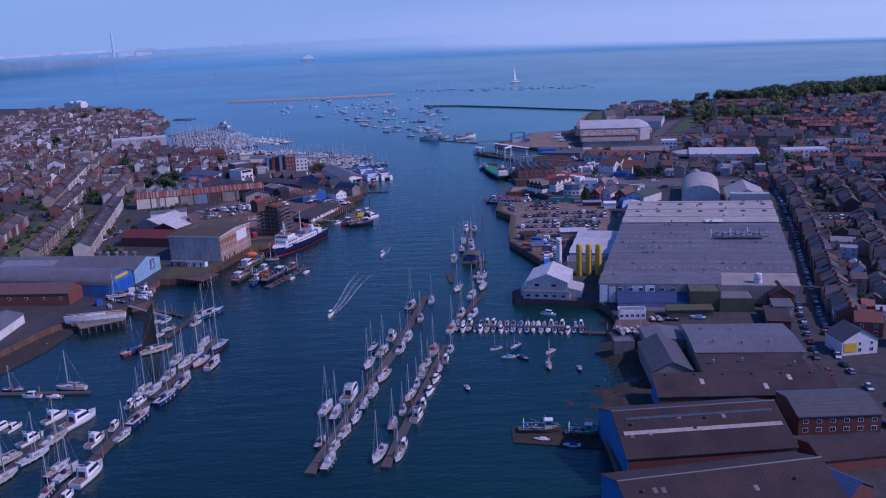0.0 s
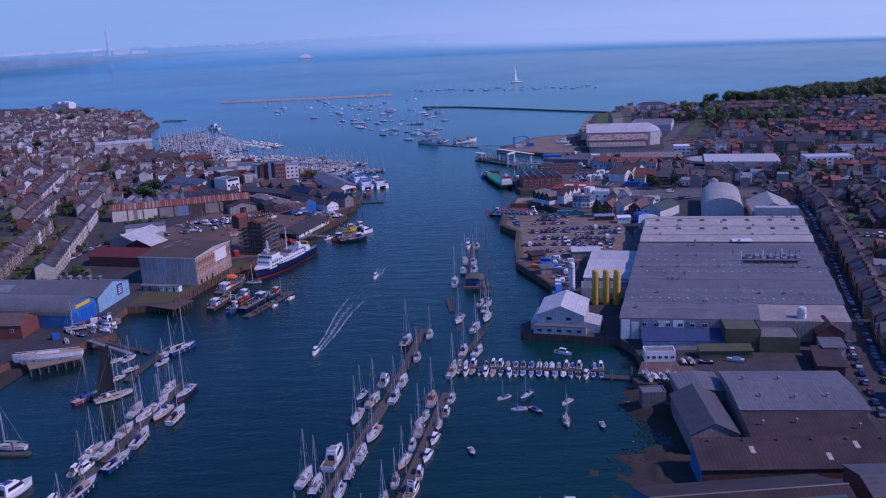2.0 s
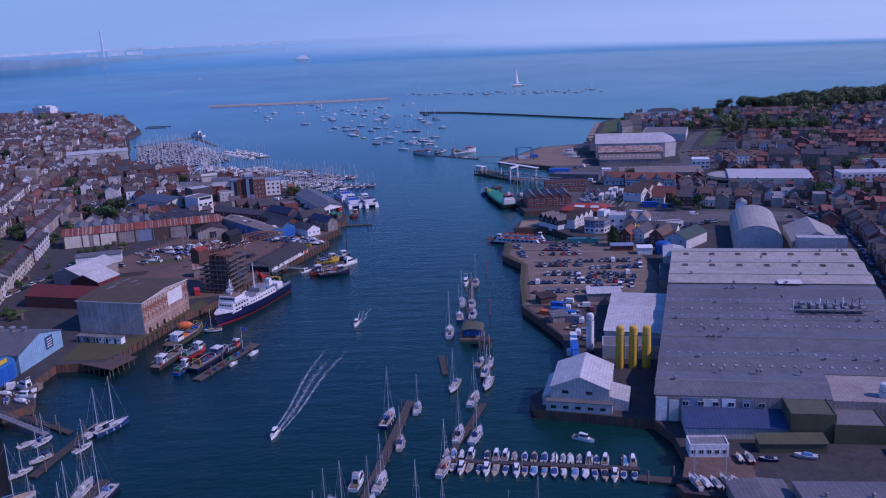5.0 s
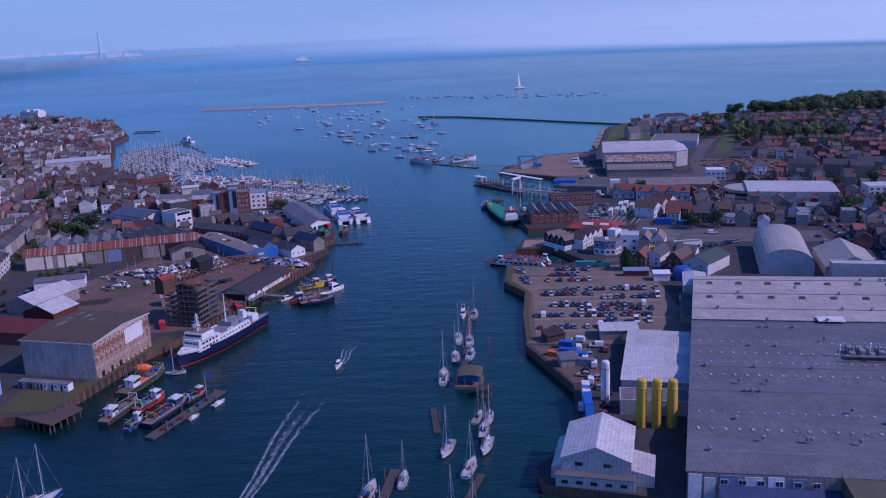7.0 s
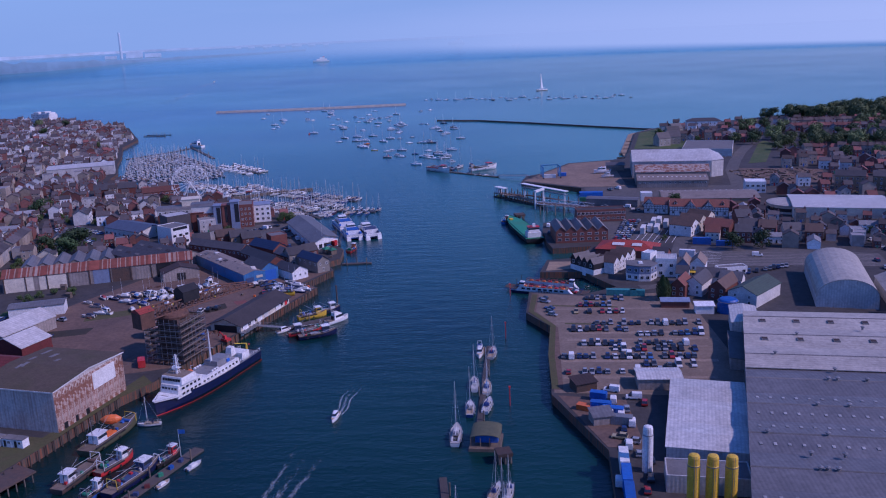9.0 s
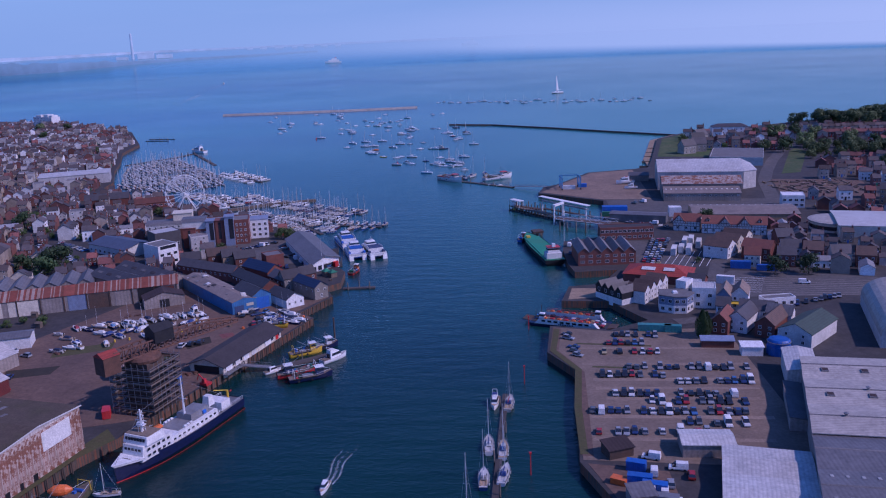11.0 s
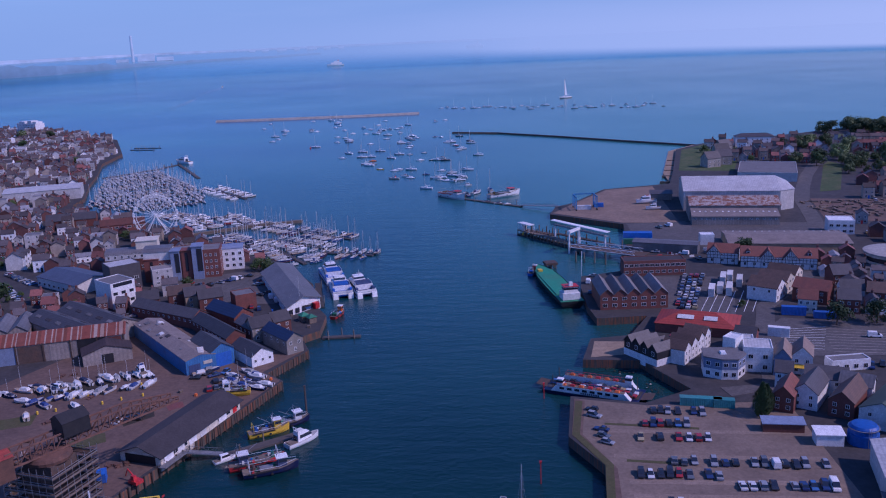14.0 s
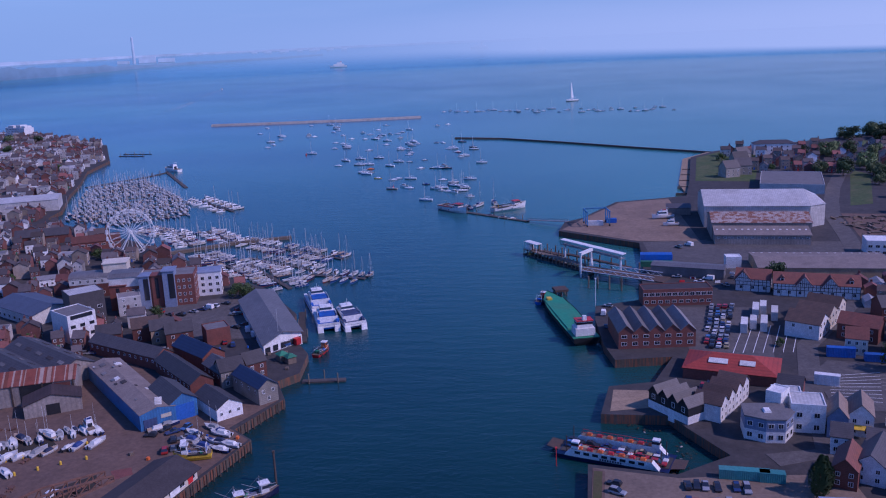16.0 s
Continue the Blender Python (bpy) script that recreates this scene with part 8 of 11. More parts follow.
def scaffold_crane():
    m = pose(-103, 487, G, 0, 0, -16)
    ob = thing("hammerhead_crane", Shape().box(-4.2, 4.2, -4.2, 4.2, 0, 16), DARKSTEEL, m, "old hammerhead crane wrapped in scaffolding with rusty jib", "crane")
    W, n = 7.6, 7
    for k in range(n):
        z = 1.8 + 2.15 * k
        for a, b, c, d in ((-W, W, -W, -W + 1.3), (-W, W, W - 1.3, W), (-W, -W + 1.3, -W + 1.3, W - 1.3), (W - 1.3, W, -W + 1.3, W - 1.3)):
            part("platform", Shape().box(a, b, c, d, z, z + .16), DARKSTEEL, ob)
        for d in (-W, W - .06):
            part("toe_board", Shape().box(-W, W, d, d + .06, z + .17, z + .5), TIMBER, ob)
            part("toe_board", Shape().box(d, d + .06, -W, W, z + .17, z + .5), TIMBER, ob)
        for a, b in (((-W, -W), (W, -W)), ((W, -W), (W, W)), ((W, W), (-W, W)), ((-W, W), (-W, -W))):
            t = Shape().rod((*a, z + .6), (*b, z + .6), .06, None, 4).rod((*a, z + 1.15), (*b, z + 1.15), .06, None, 4).rod((*a, z), (*a, z + 1.15), .06, None, 4)
            part("guard_rail", t, STEEL, ob)
    pm = Shape().rod((0, 0, -.2), (0, 0, 17.2), .07, None, 5).mesh("pole", STEEL)
    for i in range(8):
        d = -W + 2 * W * i / 7
        for x, y in ((d, -W), (d, W), (-W, d), (W, d)):
            part("pole", pm, None, ob, m=pose(x, y, 0))
    part("turntable", Shape().lathe(((5.2, 16), (5.4, 16.8), (5.0, 17.6), (3, 18)), 20), RUSTSTEEL, ob)
    # the jib's own direction
    j = pose(0, 0, 18, 0, 0, heading((-110, 478), (-85, 514)) + 16)
    truss = Shape()
    for x in (-1.8, 1.8):
        truss.rod((x, -11, 0), (x, 36, 0), .3, None, 5)
        truss.rod((x, -11, 3.6), (x, 22, 3.6), .27, None, 5).rod((x, 22, 3.6), (x, 36, 1.2), .27, None, 5)
        for i in range(16):
            y0, y1 = -11 + 2.94 * i, -11 + 2.94 * (i + 1)
            t0, t1 = min(3.6, 3.6 - (y0 - 22) * .17), min(3.6, 3.6 - (y1 - 22) * .17)
            truss.rod((x, y0, 0), (x, y1, t1), .17, None, 4).rod((x, y1, 0), (x, y1, t1), .17, None, 4)
    for i in range(17):
        truss.rod((-1.8, -11 + 2.94 * i, 0), (1.8, -11 + 2.94 * i, 0), .17, None, 4)
    part("jib", truss, RUSTSTEEL, ob, "open rusty lattice jib", m=j)
    part("counterweight", Shape().box(-2.6, 2.6, -15, -9.5, -2.5, 3.2).hexa(((-2.8, -15.2, 3.2), (2.8, -15.2, 3.2), (2.8, -9.3, 3.2), (-2.8, -9.3, 3.2)), ((-.1, -15.2, 4.6), (.1, -15.2, 4.6), (.1, -9.3, 4.6), (-.1, -9.3, 4.6)), 1), [RUSTSTEEL, REDROOF], ob, m=j)
    part("machine_house", Shape().box(-2.7, 2.7, 3, 10, 2.4, 6.2).hexa(((-2.9, 2.8, 6.2), (2.9, 2.8, 6.2), (2.9, 10.2, 6.2), (-2.9, 10.2, 6.2)), ((-.1, 2.8, 8), (.1, 2.8, 8), (.1, 10.2, 8), (-.1, 10.2, 8))), BLACK, ob, m=j)
    keep(-101.5, 485, 8, 8)


scaffold_crane()


def silo(x, y, r, h, mat, label, name="silo"):
    ob = thing(name, Shape().lathe(((r, 0), (r, h - 2.6), (r * .93, h - 2.5), (r * .93, h - .8), (r * .8, h - .25), (r * .4, h)), 20), mat, at(x, y), label, "silo", "factory silos", smooth=False)
    part("rim_band", Shape().lathe(((r * 1.02, h * .80), (r * 1.02, h * .815)), 20), STEEL, ob)
    part("ladder", Shape().rod((-.25, -r - .12, 0), (-.25, -r - .12, h), .05, None, 4).rod((.25, -r - .12, 0), (.25, -r - .12, h), .05, None, 4), STEEL, ob)
    return ob


for x, y in ((54.8, 377.5), (59, 377), (63.2, 376.5)):
    silo(x, y, 1.45, 14.4, YELLOW, "tall yellow cylindrical silo beside the factory")
silo(48, 396.5, 1.35, 12.6, WHITE, "tall white cylindrical tank beside the factory")
silo(118.6, 331, 1.6, 11.5, WHITE, "white extraction silo on the factory front")
silo(103.2, 521, 4.0, 5.6, BLUE, "squat blue water tank", "water_tank")


def container(x, y, rz, mat, label, L=6.1, z=G, H=2.6):
    ring, k = [], int(L / .5)
    for side in (-1, 1):
        for i in range(k):
            yy = side * (-L / 2 + L * (i + .25) / k)
            ring += [(side * -1.22, yy), (side * -1.16, yy + side * L / k * .5)]
    ob = thing("container", Shape().hexa([(a, -b, .1) for a, b in ring], [(a, -b, H) for a, b in ring]), mat, at(x, y, z, rz), label, "container")
    part("door", Shape().box(-1.1, 1.1, -L / 2 - .06, -L / 2 + .1, .2, H - .15), mat, ob)
    part("roof_panel", Shape().box(-1.22, 1.22, -L / 2, L / 2, H, H + .06), mat, ob)
    return ob


container(66, 546.5, 80, TEAL, "teal green shipping container", 12.2), container(72.5, 545, 80, TEAL, "teal green shipping container", 6.1)
container(81, 755, 84, BLUE, "blue shipping container stack", 15, H=5), container(80.5, 751, 84, GREEN, "green shipping container stack", 15, H=2.6), container(81.3, 757.6, 84, BLUE, "blue shipping container stack", 15, H=5)
for x, y, m in ((41.5, 434, BLUE), (44.5, 430, BLUE), (41, 428, WHITE), (46, 424, STEEL)):
    container(x, y, 75, m, "weathered storage container in a works yard")
for y, m in ((399, WHITE), (390, BLUE), (381, BLUE)):
    container(42.5 - (399 - y) * .09, y, -6, m, "lorry trailer body parked beside the quay", 8.5, H=3.6)
building("yard_store", "flat grey sheet store in the works yard", "store", 62, 451.5, 13.5, 9, -3, 3.6, .7, wall=GREYWALL, roof=WHITESHEET)
building("site_hut", "small white flat-roofed hut", "hut", 94, 521, 7, 4.5, -5, 3.2, .4, "lean", wall=WHITE, roof=WHITE)
building("yard_shed", "long low open shed with red base", "shed", 84.5, 529, 11, 3.5, -6, 2.6, .5, "lean", wall=BRICK, roof=BLUEGREY)
building("covered_passage", "white low link building beside the works", "works building", 102.5, 499, 9, 20, -13, 6.2, .8, ridge="y", wall=WHITESHEET, roof=WHITESHEET)
building("pipe_room", "low grey plant room against the factory wall", "plant room", 93, 474, 5, 26, -14, 3.6, .5, "lean", "y", GREYWALL, FLATROOF)
building("foreshore_hut", "grey box hut above the muddy foreshore", "hut", 56.5, 284, 7, 5, 0, 3.2, 0, "flat", wall=SHEET, roof=SHEET)
for x, y, w in ((58.5, 300.5, 10), (61, 300.5, 10), (63.5, 300, 10), (66, 300, 10), (68.5, 300, 10), (73, 312, 0), (75.5, 312, 0), (80, 311, 80), (90, 312, 70)):
    rnd.choice((DINGHIES[0], DINGHIES[1], YACHTS[3])).put(at(x, y, G + .4, w), group="boats ashore by the works")

qs = bpy.data.objects["quay_shed"]
for k, (y, w, mt) in enumerate(((-16, 4, WHITE), (-10.5, 3, PALE), (-5, 3.5, WHITE), (0, 3, PALE), (5, 4, CREAM), (10, 4, WHITE), (16.5, 2, RED))):
    part("wall_board", Shape().box(-.04, .06, -w / 2, w / 2, .2, 2.5), mt, qs, m=at(6.8, y, 0))
# black sheet stands for the shaded inside of the open gable
part("open_front", Shape().box(-5, 5, -.1, .06, 0, 2.6), BLACK, qs, m=at(0, -19.52, 0))
container(-114, 480, 20, RED, "red shipping container by the old crane", 5), container(-100, 505, 20, BLUE, "blue storage container beside the shed", 4)
thing("excavator", Shape().box(-1.2, 1.2, -1.6, 1.6, .4, 1.3).box(-1.0, .1, -.6, .9, 1.3, 2.6, 0, .1, .2).rod((.5, 1, 1.4), (.5, 3.6, 3.2), .2).rod((.5, 3.6, 3.2), (.5, 4.8, .9), .16), RED, at(-90, 503, G, 60), "small red excavator on the quay", "excavator")

# roof lights and ends of the near sheds
hall = bpy.data.objects["boat_hall"]
part("blue_gable", Shape().hexa([(-.12, y, z) for y, z in ((-15, -3), (15, -3), (15, 5.2), (0, 11), (-15, 5.2))], [(.06, y, z) for y, z in ((-15, -3), (15, -3), (15, 5.2), (0, 11), (-15, 5.2))]), BLUEWALL, hall, "blue painted end wall", m=pose(-21.5, 0, 0))
part("roof_light_strip", Shape().box(-20.5, 20.8, -.65, .65, 0, .1), CONCRETE, hall, "pale strip of roof lights", m=pose(0, -7.6, 8.12, 21, 0, 0))
part("roof_light_strip", Shape().box(-19, 20, -.45, .45, 0, .08), TEALGLASS, hall, "dull teal strip of roof lights", m=pose(0, -3.0, 9.9, 21, 0, 0))
vents = Shape().lathe(((.28, -.3), (.28, .4), (.45, .45), (.45, .6), (.1, .85)), 10).mesh("roof_vent", STEEL)
for ob_name, spots in (("warehouse", ((-12, 6), (-2, 6), (8, -6), (-10, -6), (-1, -7))), ("warehouse.001", ((-12, 0), (-3, 1), (12, -2)))):
    for x, y in spots:
        part("roof_vent", vents, None, bpy.data.objects[ob_name], m=pose(x, y, 6.6 if ob_name == "warehouse" else 5.6))

for x, y, w in ((46.7, 447.0, 70), (52.5, 441.0, 80), (46.7, 429.0, -10), (48.9, 423.3, -10), (45.7, 409.7, -10), (39.9, 390.3, -8)):
    VAN.put(at(x, y, G + .08, w), group="vans in the works yard")
container(41.8, 441.2, 70, BLUE, "weathered storage container in a works yard", 5), container(36.5, 434.5, 60, ORANGE, "orange skip container in a works yard", 4, H=1.6)
building("yard_lean_to", "rusty lean-to store in the works yard", "store", 38.3, 450.0, 7, 5, 20, 2.6, .8, "lean", wall=DARKSTEEL, roof=ASBESTOS)
building("yard_lean_to", "small grey lean-to store by the quay", "store", 40.5, 425.8, 6, 5, 10, 2.6, .8, "lean", wall=GREYWALL, roof=SHEET)
# huts and the old timber deck before the barn
deck = thing("quay_deck", Shape().hexa([(-140, 402, 2.5), (-120, 392, 2.5), (-115, 404, 2.5), (-130, 412, 2.5)], [(-140, 402, 2.95), (-120, 392, 2.95), (-115, 404, 2.95), (-130, 412, 2.95)]), DARKSTEEL, Matrix.Identity(4), "dark worn timber deck on piles", "jetty")
pile = Shape().rod((0, 0, -3), (0, 0, 2.6), .2, None, 6).mesh("mooring_post", TIMBER)
for k in range(9):
    part("mooring_post", pile, None, deck, m=pose(-139 + 2.3 * k, 401.4 - 1.12 * k, 0))
for k in range(5):
    part("mooring_post", pile, None, deck, m=pose(-119.8 + k, 393.5 + 2.4 * k, 0))
for k, (x, y, mt) in enumerate(((-142, 422.5, BLUEGREY), (-138, 421.5, STEEL), (-134, 420.5, PALE), (-130, 419.6, WHITE), (-126.5, 418.8, WHITE))):
    hut = thing("site_cabin", Shape().box(-1.7, 1.7, -1.3, 1.3, 0, 2.5), mt, at(x, y, G + .1, -14), "small site cabin on the quay beside the barn", "cabin", "site cabins")
    part("roof", Shape().box(-1.85, 1.85, -1.45, 1.45, 2.5, 2.65), FLATROOF, hut)
    part("window", window_mesh(1.0, .9), None, hut, m=at(.6, -1.3, 1.1))
    part("door", Shape().box(-1.2, -.4, -1.36, -1.2, .1, 2.1), BLACK, hut)

# ---- ferry berth ----
for a, b, w in (((20, 794), (47, 757), 4.0),):
    ob = pontoon(a, b, w, "dark timber berthing jetty with fenders", piles=0)
    pm = Shape().rod((0, 0, -3), (0, 0, 3.6), .28, None, 6).mesh("mooring_post", TIMBER)
    for i in range(16):
        for sx in (-2, 2):
            part("mooring_post", pm, None, ob, m=pose(sx, -22 + 2.9 * i, 0))
    part("upper_deck", Shape().box(-2, 2, -22.5, 22.5, 2.6, 3.0), TIMBER, ob)
    part("gate_house", Shape().box(-1.5, 1.5, -21, -18, 3, 6), WHITE, ob)
    part("steel_frame", Shape().rod((-1.8, -22, 3), (-1.8, -22, 7), .15).rod((1.8, -22, 3), (1.8, -22, 7), .15).rod((-1.8, -12, 3), (-1.8, -12, 7), .15).rod((1.8, -12, 3), (1.8, -12, 7), .15).box(-2, 2, -22.2, -11.8, 7, 7.3), WHITE, ob)


def linkspan():
    m = pose(56, 743, 0, 0, 0, heading((50, 752), (86, 727)))
    ob = thing("linkspan", Shape().box(-4.5, 4.5, -12, 30, 3.0, 3.5), DARKSTEEL, m, "steel ferry loading bridge with lattice sides and gantry", "loading bridge")
    for sx in (-4.5, 4.5):
        t = Shape().rod((sx, -12, 5.2), (sx, 26, 5.2), .18, None, 5).rod((sx, -12, 3.4), (sx, 26, 3.4), .18, None, 5)
        for i in range(13):
            y = -12 + 2.92 * i
            t.rod((sx, y, 3.4 if i % 2 else 5.2), (sx, y + 2.92, 5.2 if i % 2 else 3.4), .12, None, 4)
        part("side_girder", t, WHITE, ob)
    g = Shape()
    for sx in (-5, 5):
        g.rod((sx, -11, -2), (sx, -11, 11), .5, None, 8)
    g.box(-5.6, 5.6, -11.8, -10.2, 11, 12.2)
    part("gantry", g, WHITE, ob)
    part("pier", Shape().lathe(((1.6, -3), (1.6, 2.8)), 12, -5, -11), CONCRETE, ob)


linkspan()
for x, y in ((23.5, 790), (26.5, 787), (29.5, 784), (32.5, 781), (27, 792), (31, 789), (35, 785), (38, 780), (36, 776), (41, 778), (45, 774), (50, 768), (48, 764), (55, 762), (60, 757), (66, 752), (72, 748), (46, 728), (50, 727), (55, 725), (60, 722)):
    post(x, y, 4.6 + (x * 7 + y) % 1.6, TIMBER, "dark timber fender post at the ferry berth", .42)
thing("fender_jetty", Shape().box(-1.6, 1.6, -12, 12, 2.6, 3.2), DARKSTEEL, pose(31, 784.5, 0, 0, 0, heading((23, 792), (39, 777))), "dark steel fender jetty on piles beside the berth", "jetty")
thing("fender_jetty", Shape().box(-1.2, 1.2, -20, 20, 3.2, 3.7), DARKSTEEL, pose(54, 763, 0, 0, 0, heading((40, 778), (68, 748))), "dark steel fender jetty on piles beside the berth", "jetty")
gangway((38, 775), (64, 746), 9.5, 8.5, "covered white passenger walkway above the berth", 3.0)
thing("walkway_roof", Shape().box(-1.7, 1.7, -20, 20, 0, .35), WHITE, Matrix.Translation((51, 760.5, 11.2)) @ (Vector((64, 746, 8.5)) - Vector((38, 775, 9.5))).to_track_quat("Y", "Z").to_matrix().to_4x4(), "white roof of the passenger walkway", "walkway roof")
for x, y in ((39, 774), (51, 760), (63, 747)):
    thing("walkway_pier", Shape().rod((0, 0, -2), (0, 0, 9.3), .5, None, 8), WHITE, pose(x, y, 0), "round white pier carrying the walkway", "pier", "walkway piers")
building("ramp_building", "long grey ramp building at the ferry berth", "terminal building", 92, 735, 32, 9, -20, 4.5, .6, wall=STEEL, roof=SHEET)


def travel_hoist():
    ob = thing("travel_hoist", Shape().box(-6.8, -6.2, -6, 6, 8.2, 8.9).box(6.2, 6.8, -6, 6, 8.2, 8.9).box(-6.8, 6.8, 5.6, 6.2, 8.2, 8.9).box(-6.8, -6.2, -6, 6, 3.4, 3.8).box(6.2, 6.8, -6, 6, 3.4, 3.8), HOISTBLUE, at(63, 847, G, 5), "blue steel boat hoist on wheels", "boat hoist")
    lm = Shape().box(-.3, .3, -.3, .3, .6, 8.2).mesh("leg", HOISTBLUE)
    wm = Shape().rod((-.35, 0, .6), (.35, 0, .6), .6, None, 10).mesh("wheel", RUBBER)
    for x in (-6.5, 6.5):
        for y in (-5.4, 0, 5.9):
            part("leg", lm, None, ob, m=pose(x, y, 0))
        for y in (-5.4, 5.9):
            part("wheel", wm, None, ob, m=pose(x, y, 0))
    keep(63, 847, 8, 8)


travel_hoist()
container(62, 845, 85, WHITE, "white boat cradle container under the hoist", 9), container(72, 851, 85, BLUE, "blue store beside the hoist", 6)
CRUISERS[1].put(at(103, 858, G + 1, 100), "large white motor yacht laid up ashore")
CRUISERS[0].put(at(104, 838, G + .8, 95), "motor cruiser laid up ashore")
building("boat_shelter", "dark lean-to beside the hangar", "shelter", 115, 872, 14, 9, -8, 4, 1, "lean", wall=GREYWALL, roof=SLATE)

# ---- the hangar's details ----
bay = [(28, -21.8), (37, -15), (37, 15), (28, 21.8)]
part("end_bay", Shape().hexa([(x, y, 0) for x, y in bay], [(x, y, 12) for x, y in bay]), WHITESHEET, bpy.data.objects["hangar"], "white end wall with rows of windows")
part("end_roof", Shape().hexa([(x + (.4 if x > 30 else 0), y * 1.02, 12) for x, y in bay], [(27.9, -.6, 17.4), (28.4, -.6, 17.4), (28.4, .6, 17.4), (27.9, .6, 17.4)]), WHITESHEET, bpy.data.objects["hangar"], "pale sloping end roof")
for i in range(3):
    part("window", window_mesh(2.4, 1.5), None, bpy.data.objects["hangar"], m=at(37.0, -9, 2 + 3.4 * i, 90))
    part("window", window_mesh(2.4, 1.5), None, bpy.data.objects["hangar"], m=at(37.0, -2, 2 + 3.4 * i, 90))
    part("window", window_mesh(2.4, 1.5), None, bpy.data.objects["hangar"], m=at(37.0, 6, 2 + 3.4 * i, 90))
building("hangar_store", "lower hangar lean-to with a row of small windows", "hangar store", 141.5, 793.5, 47, 12, -8, 5, 2.4, "lean", wall=GREYWALL, roof=FELTROOF, win=[("s", 3.2, 14, 1.3, .9)], lights=[(.55, 15, 1.0, 1.2)])
building("stone_store", "long buff rendered store with wide shallow roof", "store", 152, 739, 58, 28, -7, 4.2, 1.6, wall=BUFF, roof=FELTROOF, lights=[(.9, 16, .9, .9)])
building("white_kiosk", "white box kiosk by the ferry lane", "kiosk", 115, 747, 7, 6, -5, 5, 0, "flat", wall=WHITE, roof=WHITE)
building("sports_hall", "wide flat-roofed brick hall with grey roof and pale parapet", "hall", 207, 950, 40, 54, -17, 6, 0, "flat", wall=PALE, roof=FLATROOF)
building("terrace_hotel", "long pale seafront block with dark roof", "hotel", 243, 1110, 34, 12, -6, 9, 3, "hip", wall=WHITE, roof=SLATE, win=[("s", 3, 8, 1.3, 1.6), ("s", 6, 8, 1.2, 1.4)])
for i, (x, y) in enumerate(((190, 1010), (197, 1045), (178, 1000), (205, 1070))):
    building("stone_villa", "grey stone seafront villa with steep gables", "villa", x, y, 12, 10, 10 * i, 7, 5, wall=STONE, roof=SLATE, win=[("s", 1, 3, 1.2, 1.5), ("s", 4, 3, 1.1, 1.4)])
thing("round_silo", Shape().lathe(((4, 0), (4, 4), (2, 5.5), (.3, 6)), 14), STONE, at(196, 880), "small domed stone kiosk by the road", "kiosk")
for i in range(5):
    thing("groyne", Shape().box(-6, 2, -.4, .4, -1, 1.8), TIMBER, pose(134 + 6.4 * i, 945 + 26 * i, 0, 0, 0, -8), "dark timber groyne on the beach", "groyne", "beach groynes")

# ---- tudor row, village houses and hall by the ferry ----


